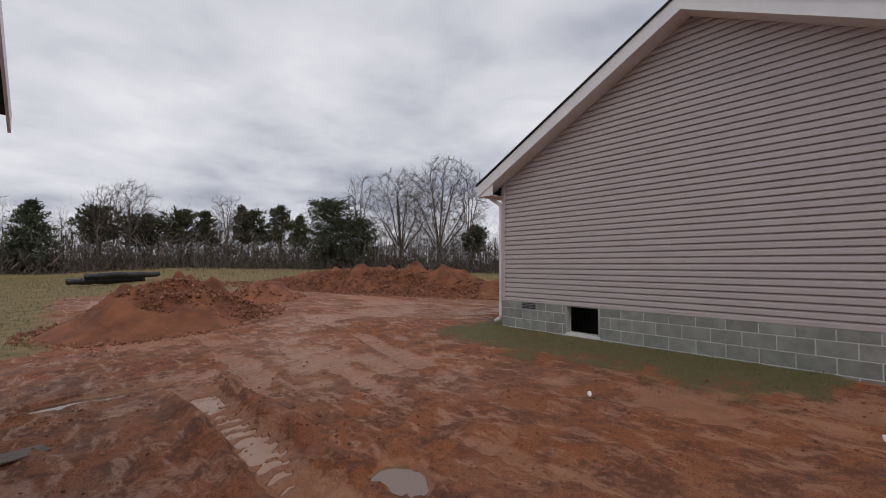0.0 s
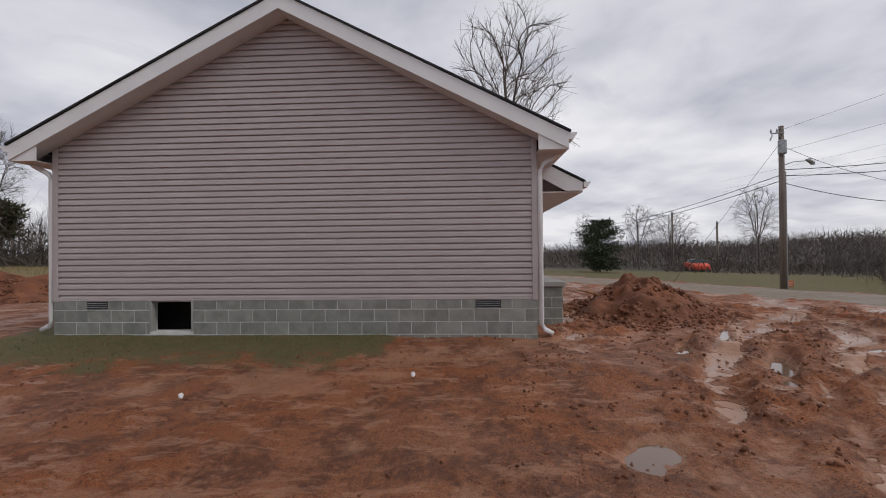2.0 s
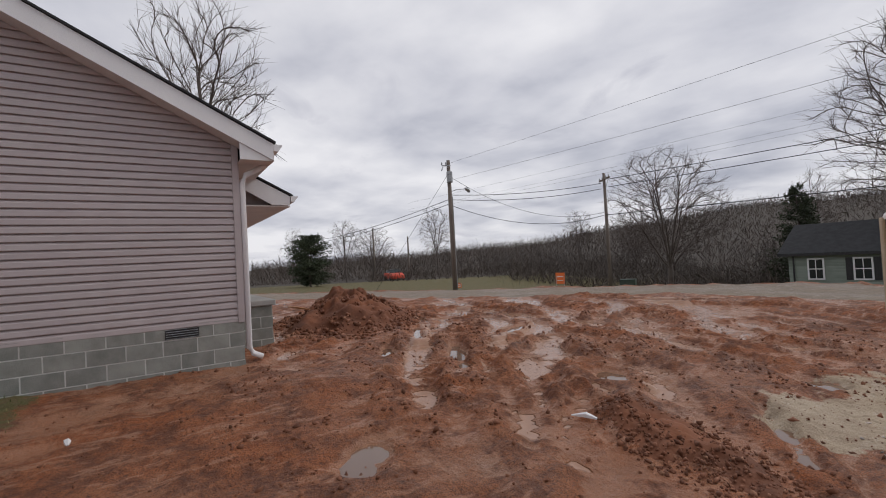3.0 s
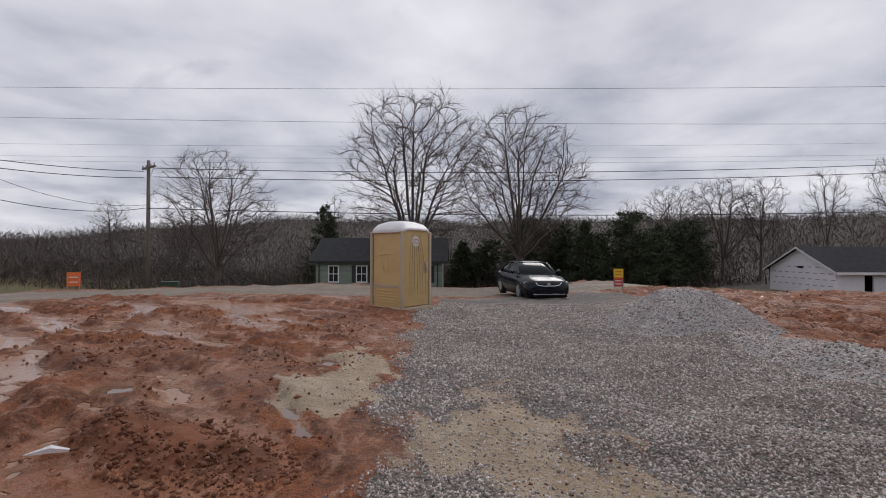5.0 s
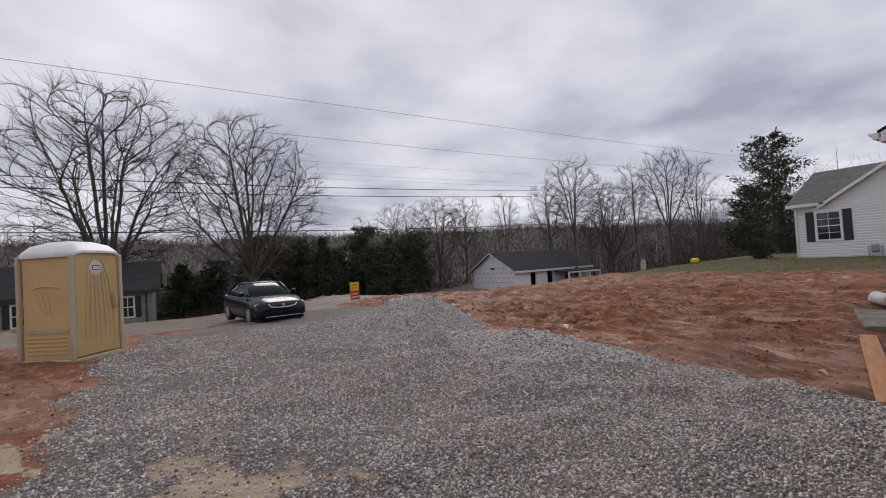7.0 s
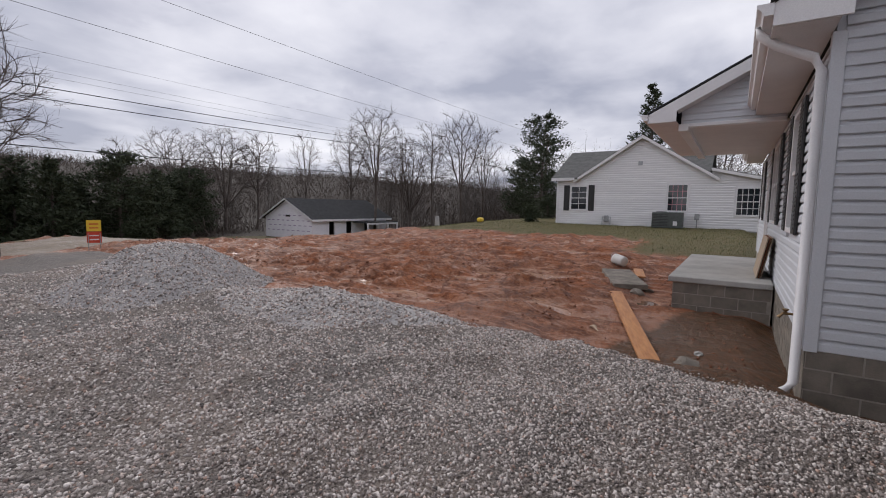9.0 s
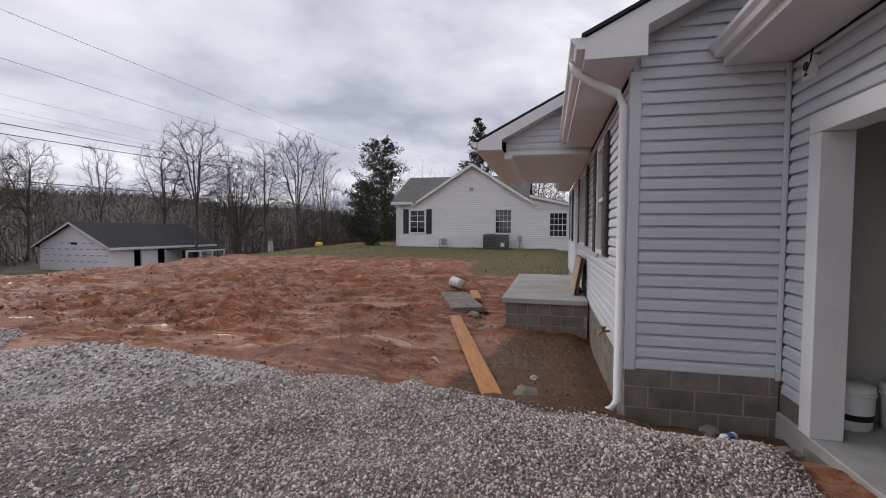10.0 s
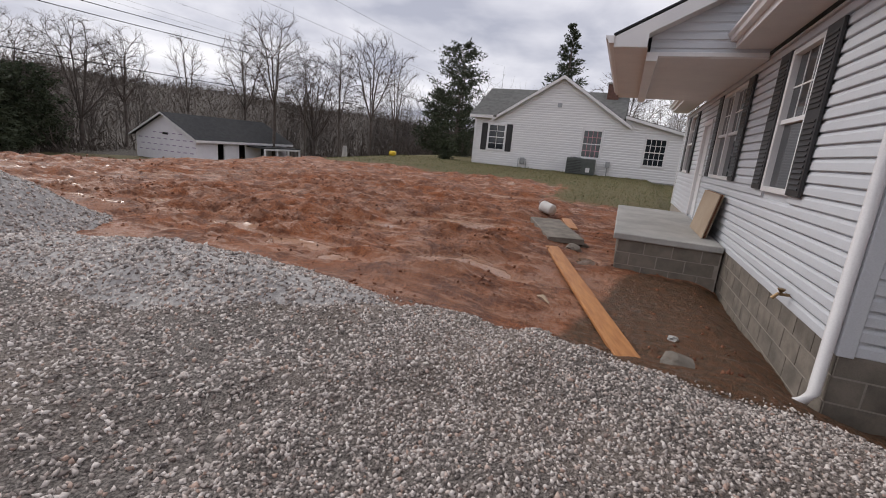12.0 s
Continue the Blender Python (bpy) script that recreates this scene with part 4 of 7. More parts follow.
def window_unit(root, x0, x1, z0, z1, yf, name, double=False, grid=True, shutters=True, s=-1, frame_mat=M_WHITE, shut_mat=M_BLACK):
    """A sash window with grilles, standing in a wall that faces -y (s = -1)."""
    w = part(name, B(x0, x1, yf + 0.05, yf + 0.09, z0, z1), M_GLASS, root, "dark window glass with white grilles")
    fr = 0.045
    for a, b, c, d in ((x0 - 0.05, x0 + fr - 0.02, z0 - 0.03, z1 + 0.03), (x1 - fr + 0.02, x1 + 0.05, z0 - 0.03, z1 + 0.03)):
        part("window_frame", B(a, b, yf - 0.02, yf + 0.1, c, d, bevel=0.004), frame_mat, w)
    for c, d in ((z0 - 0.03, z0 + 0.03), (z1 - 0.03, z1 + 0.03)):
        part("window_frame", B(x0 + fr - 0.02, x1 - fr + 0.02, yf - 0.018, yf + 0.1, c, d, bevel=0.004), frame_mat, w)
    runs = [(x0 + 0.03, (x0 + x1) / 2 - 0.03), ((x0 + x1) / 2 + 0.03, x1 - 0.03)] if double else [(x0 + 0.03, x1 - 0.03)]
    if double:
        part("mullion", B((x0 + x1) / 2 - 0.03, (x0 + x1) / 2 + 0.03, yf - 0.016, yf + 0.1, z0 + 0.03, z1 - 0.03), frame_mat, w)
    zm = (z0 + z1) / 2
    for a, b in runs:
        part("meeting_rail", B(a, b, yf + 0.005, yf + 0.06, zm - 0.025, zm + 0.025), frame_mat, w)
        if grid:
            for k in (1, 2):
                xk = a + (b - a) * k / 3
                part("grille_bar", B(xk - 0.009, xk + 0.009, yf + 0.042, yf + 0.0495, zm + 0.025, z1 - 0.03), frame_mat, w)
            zk = (zm + z1) / 2
            part("grille_bar", B(a, b, yf + 0.0415, yf + 0.0492, zk - 0.009, zk + 0.009), frame_mat, w)
    if shutters:
        for a in (x0 - 0.43, x1 + 0.06):
            sh = part("shutter", B(a, a + 0.37, yf - 0.035, yf - 0.003, z0 - 0.02, z1 + 0.04, bevel=0.004), shut_mat, root, "black louvred plastic shutter")
            for p0, p1 in ((z0 + 0.04, zm - 0.04), (zm + 0.04, z1 - 0.03)):
                n = int((p1 - p0) / 0.05)
                for i in range(n):
                    q = p0 + (p1 - p0) * i / n
                    part("louvre", P([(a + 0.05, yf - 0.034, q), (a + 0.05, yf - 0.046, q + 0.006), (a + 0.05, yf - 0.034, q + 0.04)], (0.27, 0, 0)), shut_mat, sh)
    return w


window_unit(hB, *WINS[0], BY, "window_1")
window_unit(hB, *WINS[1], BY, "window_2", double=True)
window_unit(hB, *WINS[2], BY, "window_3")
dB = part("door_1", B(DOOR_B[0] + 0.06, DOOR_B[1] - 0.06, BY + 0.05, BY + 0.1, DOOR_B[2], DOOR_B[3] - 0.06), M_WHITE, hB, "white front door")
for a, b in ((DOOR_B[0] - 0.05, DOOR_B[0] + 0.055), (DOOR_B[1] - 0.055, DOOR_B[1] + 0.05)):
    part("door_frame", B(a, b, BY - 0.015, BY + 0.1, DOOR_B[2], DOOR_B[3] + 0.05), M_WHITE, dB)
part("door_frame", B(DOOR_B[0] + 0.055, DOOR_B[1] - 0.055, BY - 0.015, BY + 0.1, DOOR_B[3] - 0.05, DOOR_B[3] + 0.05), M_WHITE, dB)
part("door_handle", T([(DOOR_B[1] - 0.16, BY + 0.05, 1.2), (DOOR_B[1] - 0.16, BY - 0.01, 1.2), (DOOR_B[1] - 0.26, BY - 0.012, 1.2)], 0.011), M_METAL, dB)


# ---- heaps ----
def heap(name, cx, cy, rx, ry, rot, h, material, label, category, seed=1, rough=0.12, rings=44, spokes=130):
    bm = bmesh.new()
    grid = []
    c, s = math.cos(radians(rot)), math.sin(radians(rot))
    for i in range(rings + 1):
        q = i / rings * 1.12
        th = np.arange(spokes) * 2 * math.pi / spokes
        wob = 1 + 0.22 * (fbm(np.cos(th) * 1.3 + seed, np.sin(th) * 1.3, seed) - 0.5) * 2
        u, v = q * wob * rx * np.cos(th), q * wob * ry * np.sin(th)
        x, y = cx + u * c - v * s, cy + u * s + v * c
        prof = (1 - smooth01(np.full_like(th, q) ** 1.15)) ** 0.85 if i else np.ones(spokes)
        lump = rough * ((fbm(x * 1.1, y * 1.1, seed + 3) - 0.5) * 2.2 + (fbm(x * 3.4, y * 3.4, seed + 5, 3) - 0.5) * 1.0)
        z = height(x, y) + h * prof + lump * min(1.0, 1.6 * (1.12 - q)) * (0.35 + prof) * (1 if q < 1.1 else 0) - 0.06 * max(0.0, q - 0.85) / 0.27
        grid.append([bm.verts.new((x[k] - cx, y[k] - cy, z[k])) for k in range(spokes)] if i else [bm.verts.new((0, 0, float(z[0])))])
    for k in range(spokes):
        bm.faces.new((grid[0][0], grid[1][k], grid[1][(k + 1) % spokes]))
    for a, b in zip(grid[1:], grid[2:]):
        for k in range(spokes):
            bm.faces.new((a[k], b[k], b[(k + 1) % spokes], a[(k + 1) % spokes]))
    ob = single(name, bm, material, label, category, smooth=True)
    ob.location = (cx, cy, 0)
    return ob


M_GRAVEL = surface("crushed_grey_stone", (0.27, 0.255, 0.245), (0.50, 0.475, 0.455), 20.0, 0.85, 1.0, 45)
HEAPS = [(2.3, 14.4, 2.9, 2.4, 20, 1.15), (5.6, 17.0, 1.6, 1.3, 0, 0.7), (11.8, 17.2, 9.0, 2.2, -58, 1.0), (10.3, -4.7, 2.6, 1.5, -22, 0.62), (2.1, -4.1, 0.85, 0.45, -20, 0.05)]
heap("dirt_pile", *HEAPS[0], M_DIRT, "tall heap of loose red clay beside the field", "dirt pile", 3, 0.42)
heap("dirt_pile", *HEAPS[1], M_RED, "low heap of red clay on the muddy track", "dirt pile", 8, 0.25)
heap("dirt_berm", *HEAPS[2], M_DIRT, "long bank of pushed-up red soil", "dirt bank", 12, 0.4, 34, 220)
heap("dirt_pile", *HEAPS[3], M_DIRT, "heap of dark red soil in front of the porch", "dirt pile", 21, 0.3)
heap("dirt_pile", *HEAPS[4], M_DIRT, "small clump of dark wet soil in the mud", "dirt pile", 31, 0.1, 24, 80)
heap("gravel_pile", -5.1, -10.9, 1.95, 1.6, 20, 0.80, M_GRAVEL, "tipped heap of crushed grey gravel", "gravel pile", 41, 0.08)
heap("gravel_pile", -5.55, -7.3, 0.95, 2.3, 8, 0.24, M_GRAVEL, "low ridge of grey gravel along the drive's edge", "gravel pile", 47, 0.08)


# ---- loose stones, clods, grass (counted by nobody) ----
def scatter(name, x, y, z, size, material, label, category, seed, flat=0.7, fine=False):
    """Angular lumps, twelve triangles each, in one mesh."""
    rng = np.random.default_rng(seed)
    n = len(x)
    if fine:
        cube = np.array([(1.25, 0, 0), (-1.25, 0, 0), (0, 1.25, 0), (0, -1.25, 0), (0, 0, 1.25), (0, 0, -1.25)], float)
        f = np.array([(0, 2, 4), (2, 1, 4), (1, 3, 4), (3, 0, 4), (2, 0, 5), (1, 2, 5), (3, 1, 5), (0, 3, 5)])
        v = (cube[None] * (0.6 + 0.4 * rng.random((n, 6, 1))) + rng.uniform(-0.35, 0.35, (n, 6, 3))) * 0.6
    else:
        cube = np.array([(a, b, c) for a in (-1, 1) for b in (-1, 1) for c in (-1, 1)], float)
        f = np.array([(0, 1, 3, 2), (4, 6, 7, 5), (0, 4, 5, 1), (2, 3, 7, 6), (0, 2, 6, 4), (1, 5, 7, 3)])
        v = cube[None] * (0.55 + 0.45 * rng.random((n, 8, 3))) * 0.6
    v *= (np.array([1, 0.8, flat]) * (0.75 + 0.5 * rng.random((n, 3))))[:, None]
    q = rng.normal(size=(n, 4))
    q[:, 1:3] *= 0.45
    q /= np.linalg.norm(q, axis=1)[:, None]
    w, a, b, c = q.T
    R = np.stack([1 - 2 * (b * b + c * c), 2 * (a * b - c * w), 2 * (a * c + b * w), 2 * (a * b + c * w), 1 - 2 * (a * a + c * c), 2 * (b * c - a * w), 2 * (a * c - b * w), 2 * (b * c + a * w), 1 - 2 * (a * a + b * b)], 1).reshape(n, 3, 3)
    v = np.einsum("nij,nkj->nki", R, v) * size[:, None, None] + np.stack([x, y, z + 0.06 * size], 1)[:, None]
    faces = (f[None] + len(cube) * np.arange(n)[:, None, None]).reshape(-1, f.shape[1])
    return raw_mesh(name, v.reshape(-1, 3), faces, material, label, category)


def raw_mesh(name, verts, faces, material, label="", category="", kind="stuff", parent=None):
    faces = np.asarray(faces)
    k = faces.shape[1]
    me = bpy.data.meshes.new(name)
    me.vertices.add(len(verts))
    me.vertices.foreach_set("co", np.asarray(verts, np.float32).ravel())
    me.loops.add(faces.size)
    me.loops.foreach_set("vertex_index", faces.ravel().astype(np.int32))
    me.polygons.add(len(faces))
    me.polygons.foreach_set("loop_start", np.arange(0, faces.size, k, dtype=np.int32))
    me.update(calc_edges=True)
    me.materials.append(material)
    ob = new(name, me)
    ob.parent = parent
    return tagged(ob, label, category, kind=kind)


def island_material(name, stops, rough=0.85):
    m = bpy.data.materials.new(name)
    m.use_nodes = True
    t = m.node_tree
    b = t.nodes["Principled BSDF"]
    g = nd(t, "ShaderNodeNewGeometry")
    r = nd(t, "ShaderNodeValToRGB")
    r.color_ramp.elements[0].position, r.color_ramp.elements[0].color = stops[0][0], (*stops[0][1], 1)
    r.color_ramp.elements[1].position, r.color_ramp.elements[1].color = stops[-1][0], (*stops[-1][1], 1)
    for p, c in stops[1:-1]:
        r.color_ramp.elements.new(p).color = (*c, 1)
    t.links.new(g.outputs["Random Per Island"], r.inputs[0])
    tc = nd(t, "ShaderNodeTexCoord")
    n = nd(t, "ShaderNodeTexNoise", Scale=90.0, Detail=3.0)
    t.links.new(tc.outputs["Object"], n.inputs["Vector"])
    hs = nd(t, "ShaderNodeHueSaturation")
    mr = nd(t, "ShaderNodeMapRange")
    mr.inputs["To Min"].default_value, mr.inputs["To Max"].default_value = 0.75, 1.25
    t.links.new(n.outputs["Fac"], mr.inputs["Value"])
    t.links.new(mr.outputs[0], hs.inputs["Value"])
    t.links.new(r.outputs[0], hs.inputs["Color"])
    t.links.new(hs.outputs[0], b.inputs["Base Color"])
    b.inputs["Roughness"].default_value = rough
    return m


M_STONE = island_material("gravel_stones", [(0.0, (0.13, 0.112, 0.104)), (0.22, (0.33, 0.282, 0.252)), (0.55, (0.52, 0.46, 0.424)), (0.85, (0.76, 0.695, 0.65)), (0.93, (0.50, 0.35, 0.28)), (1.0, (0.15, 0.125, 0.115))])
M_CLOD = island_material("red_clods", [(0.0, (0.12, 0.045, 0.022)), (0.5, (0.18, 0.066, 0.031)), (0.9, (0.25, 0.10, 0.052)), (1.0, (0.33, 0.17, 0.10))], 0.8)
rng = np.random.default_rng(5)


def strewn(x0, x1, y0, y1, per_m2, mask, lo, hi, power=2.0):
    n = int((x1 - x0) * (y1 - y0) * per_m2)
    x, y = rng.uniform(x0, x1, n), rng.uniform(y0, y1, n)
    keep = rng.random(n) < mask(x, y)
    x, y = x[keep], y[keep]
    return x, y, height(x, y), lo + (hi - lo) * rng.random(len(x)) ** power


def bed(x, y):
    return gravel_mask(x, y) * (1 - 0.8 * sand_mask(x, y)) * 1.0


sx = [strewn(-6.9, 1.6, -4.8, -0.5, 2900, bed, 0.013, 0.032, 1.5), strewn(-6.9, 1.6, -8.5, -4.8, 1100, bed, 0.018, 0.038, 1.5), strewn(-6.9, 1.6, -15.5, -8.5, 330, bed, 0.024, 0.05)]
scatter("gravel_stones", *[np.concatenate(c) for c in zip(*sx)], M_STONE, "loose crushed grey stone covering the drive", "gravel", 11, 0.75, True)
# stones lying over the two heaps
for nm, (cx, cy, rx, ry, rot, h), cnt, sd in (("gravel_pile_stones", (-5.1, -10.9, 1.95, 1.6, 20, 0.80), 9000, 61), ("gravel_ridge_stones", (-5.55, -7.3, 0.95, 2.3, 8, 0.24), 7000, 62)):
    th, q = rng.uniform(0, 2 * math.pi, cnt), np.sqrt(rng.random(cnt)) * 0.98
    c, s = math.cos(radians(rot)), math.sin(radians(rot))
    sd0 = 41 if sd == 61 else 47
    wob = 1 + 0.22 * (fbm(np.cos(th) * 1.3 + sd0, np.sin(th) * 1.3, sd0) - 0.5) * 2
    u, v = q * wob * rx * np.cos(th), q * wob * ry * np.sin(th)
    x, y = cx + u * c - v * s, cy + u * s + v * c
    prof = (1 - smooth01(q ** 1.15)) ** 0.85
    lump = 0.08 * ((fbm(x * 1.1, y * 1.1, sd0 + 3) - 0.5) * 2.2 + (fbm(x * 3.4, y * 3.4, sd0 + 5, 3) - 0.5) * 1.0)
    zz = height(x, y) + h * prof + lump * np.minimum(1.0, 1.6 * (1.12 - q)) * (0.35 + prof) - 0.06 * np.clip(q - 0.85, 0, 1) / 0.27
    scatter(nm, x, y, zz, 0.02 + 0.03 * rng.random(cnt) ** 2, M_STONE, "loose crushed stone on the heap", "gravel", sd, 0.75, True)


def bare(x, y):
    lumpy = smooth01((height(x, y) - lay(x, y) - 0.0) / 0.06) * smooth01((fbm(x * 0.9, y * 0.9, 81) - 0.36) / 0.2)
    return np.clip(1 - gravel_mask(x, y) - grass_mask(x, y) - road_mask(x, y), 0, 1) * (0.12 + 0.88 * lumpy)


cl = [strewn(1.0, 11.5, -11, -1.0, 300, bare, 0.009, 0.065, 5.0), strewn(-1.5, 8.0, -1.0, 12, 240, bare, 0.007, 0.045, 4.0), strewn(-17, -6.2, -14, -2, 190, bare, 0.010, 0.06, 5.0), strewn(-30, -8, -26, -10, 14, bare, 0.03, 0.10, 5.0), strewn(-1.5, 2.0, -8, -2.5, 160, lambda x, y: sand_mask(x, y) * 0.35, 0.008, 0.03, 3.0)]
scatter("mud_clods", *[np.concatenate(c) for c in zip(*cl)], M_CLOD, "crumbled clods of wet red clay", "soil", 13, 0.8, True)
for k, (cx, cy, rx, ry, rot, h) in enumerate(HEAPS):
    cnt = int(700 * rx * ry) if k < 4 else 900
    th, q = rng.uniform(0, 2 * math.pi, cnt), np.sqrt(rng.random(cnt)) * 1.15
    c, s = math.cos(radians(rot)), math.sin(radians(rot))
    u, v = q * rx * np.cos(th), q * ry * np.sin(th)
    x, y = cx + u * c - v * s, cy + u * s + v * c
    prof = np.where(q < 1.12, (1 - smooth01(np.minimum(q, 1.0) ** 1.15)) ** 0.85, 0)
    scatter("heap_clods", x, y, height(x, y) + h * prof, 0.02 + (0.11 if k < 4 else 0.04) * rng.random(cnt) ** 3, M_CLOD, "clods lying over a heap of soil", "soil", 90 + k, 0.8, True)

M_BLADE = island_material("winter_grass", [(0.0, (0.060, 0.078, 0.022)), (0.5, (0.12, 0.13, 0.042)), (0.8, (0.20, 0.17, 0.07)), (1.0, (0.28, 0.22, 0.10))], 0.8)


def blades(name, sets, label, seed):
    r2 = np.random.default_rng(seed)
    x, y, z, h = [np.concatenate(c) for c in zip(*sets)]
    n = len(x)
    a = r2.uniform(0, 2 * math.pi, n)
    lean = r2.uniform(0.1, 0.7, n)
    d = np.stack([np.cos(a), np.sin(a)], 1)
    w = 0.12 * h + 0.003
    base = np.stack([x, y, z - 0.01], 1)
    side = np.stack([-d[:, 1] * w, d[:, 0] * w, 0 * w], 1)
    tip = base + np.stack([d[:, 0] * lean * h, d[:, 1] * lean * h, h], 1)
    v = np.stack([base - side, base + side, tip], 1).reshape(-1, 3)
    raw_mesh(name, v, np.arange(3 * n).reshape(-1, 3), M_BLADE, label, "grass")


gm = lambda x, y: grass_mask(x, y) ** 2 * 0.9
blades("grass", [strewn(3.6, 7.3, -0.6, 9, 1100, gm, 0.012, 0.05), strewn(-32, -16, -22, 0, 130, gm, 0.03, 0.09), strewn(-6, 3, 9, 42, 60, gm, 0.04, 0.12), strewn(5, 40, 20, 45, 10, gm, 0.06, 0.2)], "short patchy winter grass", 3)


# ---- trees ----
def limb(V, F, p, d, length, r0, r1, sides, segs, bend, rg):
    """A tapering, slightly wandering tube added to the lists; returns the points along it."""
    pts = [p.copy()]
    dirs = [d.copy()]
    for i in range(segs):
        d = (d + Vector((rg.uniform(-1, 1), rg.uniform(-1, 1), rg.uniform(-0.6, 0.9))) * bend).normalized()
        p = p + d * (length / segs)
        pts.append(p.copy())
        dirs.append(d.copy())
    base = len(V)
    for i, (q, e) in enumerate(zip(pts, dirs)):
        r = r0 + (r1 - r0) * i / segs
        u = e.cross(Vector((0.31, 0.95, 0.05))).normalized()
        w = e.cross(u)
        for k in range(sides):
            an = 2 * math.pi * k / sides
            V.append(q + r * (math.cos(an) * u + math.sin(an) * w))
    for i in range(segs):
        for k in range(sides):
            a, b = base + i * sides + k, base + i * sides + (k + 1) % sides
            F.append((a, b, b + sides, a + sides))
    return pts, dirs


def tree_lists(seed, h, rx, fork, stems, count, top=0.5, lean=0.35):
    """A leafless tree that grows towards points strewn in its crown: ascending stems, ever finer branches, twigs at the ends.
    rx: the crown's half width, fork: the height of the first fork, top: where the crown is widest, lean: how far the stems tilt."""
    rg = np.random.default_rng(seed)
    step = h * 0.026
    base = max(fork - 0.02 * h, 0.16 * h)
    d = rg.normal(size=(count, 3))
    d /= np.linalg.norm(d, axis=1)[:, None]
    p = d * (rg.random(count) ** 0.46)[:, None]
    lob = 0.82 + 0.36 * fbm(d[:, 0] * 1.6 + seed, d[:, 1] * 1.6 + 2.3 * d[:, 2], seed)
    mid = base + (h - base) * top
    aim = np.stack([p[:, 0] * rx * lob, p[:, 1] * rx * lob, mid + np.where(p[:, 2] > 0, p[:, 2] * (h - mid), p[:, 2] * (mid - base)) * np.minimum(lob, 1.05)], 1)
    pos, par, head = [np.array([0, 0, -0.3])], [-1], [np.array([0, 0, 1.0])]

    def add(k, v):
        par.append(k)
        head.append(v / np.linalg.norm(v))
        pos.append(pos[k] + head[-1] * step)
        return len(pos) - 1
    k = 0
    while pos[k][2] < fork:
        k = add(k, head[k] + np.array([*rg.normal(0, 0.03, 2), 0.15]))
    trunk_top = k
    for i in range(stems):
        a = 2 * math.pi * (i + 0.6 * rg.random()) / stems
        tilt = lean * (0.15 + 1.15 * ((i * 0.618) % 1.0))
        k = max(1, trunk_top - int(rg.integers(0, 3)))
        v = np.array([math.cos(a) * math.sin(tilt), math.sin(a) * math.sin(tilt), math.cos(tilt)])
        reach = 1 / math.hypot(math.sin(tilt) / (rx * 1.05), math.cos(tilt) / (h - fork))
        for n in range(int(reach * rg.uniform(0.6, 0.85) / step)):
            k = add(k, v + rg.normal(0, 0.06, 3) + (head[k] - v) * 0.3 + np.array([0, 0, 0.010 * n]))
    kids = collections.Counter(par)
    best, near = np.full(count, 1e9), np.zeros(count, int)
    alive = np.ones(count, bool)
    done = 0
    for turn in range(34):
        fresh = np.array(pos[done:])
        dist = np.linalg.norm(aim[:, None] - fresh[None], axis=2)
        b = dist.argmin(1)
        closer = dist[np.arange(count), b] < best
        best = np.where(closer, dist[np.arange(count), b], best)
        near = np.where(closer, b + done, near)
        alive &= best > step * 1.5
        done = len(pos)
        if alive.sum() < 5:
            break
        for k in np.unique(near[alive]):
            if kids[k] >= 3:
                continue
            w = aim[alive & (near == k)] - pos[k]
            pull = (w / np.linalg.norm(w, axis=1)[:, None]).mean(0)
            out = np.array([pos[k][0], pos[k][1], pos[k][2] - fork]) / (np.linalg.norm(pos[k] - pos[trunk_top]) + 0.3)
            v = 0.8 * pull / (np.linalg.norm(pull) + 1e-6) + 0.85 * head[k] + 0.30 * out + np.array([0, 0, 0.24]) + rg.normal(0, 0.10, 3)
            kids[k] += 1
            add(int(k), v)
        if len(pos) == done:
            break
    pos, par, head = np.array(pos), np.array(par), np.array(head)
    n = len(pos)
    q = 2.25
    fine = 0.00095 * h
    load = np.zeros(n)
    for k in range(n - 1, 0, -1):
        load[k] = max(load[k], fine ** q)
        load[par[k]] += load[k]
    rad = load ** (1 / q)
    rad *= min(1.0, 0.026 * h / rad[0])
    rad = np.maximum(rad, fine * 0.8)
    tips = np.nonzero(rad < fine * 2.4)[0]
    tips = np.repeat(tips, 2)
    tw = head[tips] + rg.normal(0, 0.42, (len(tips), 3)) + np.array([0, 0, 0.22])
    tw *= (h * rg.uniform(0.03, 0.085, len(tips)) / np.linalg.norm(tw, axis=1))[:, None]

    def frusta(a, b, ra, rb, sides):
        e = (b - a) / (np.linalg.norm(b - a, axis=1)[:, None] + 1e-9)
        u = np.cross(e, np.array([0.31, 0.95, 0.05]))
        u /= np.linalg.norm(u, axis=1)[:, None]
        w = np.cross(e, u)
        th = 2 * math.pi * np.arange(sides) / sides
        spin = np.cos(th)[None, :, None] * u[:, None] + np.sin(th)[None, :, None] * w[:, None]
        V = np.concatenate([a[:, None] + spin * ra[:, None, None], b[:, None] + spin * rb[:, None, None]], 1).reshape(-1, 3)
        r = np.arange(sides)
        f = np.stack([r, (r + 1) % sides, (r + 1) % sides + sides, r + sides], 1)
        return V, (f[None] + 2 * sides * np.arange(len(a))[:, None, None]).reshape(-1, 4)
    seg = np.arange(1, n)
    thick = rad[seg] > fine * 4.0
    t, c = seg[thick], seg[~thick]
    trunk = frusta(pos[par[t]] - head[t] * 0.2 * rad[t, None], pos[t], np.minimum(rad[par[t]], rad[t] * 1.35), rad[t], 7)
    c1 = frusta(pos[par[c]], pos[c], np.minimum(rad[par[c]], rad[c] * 1.3), rad[c], 3)
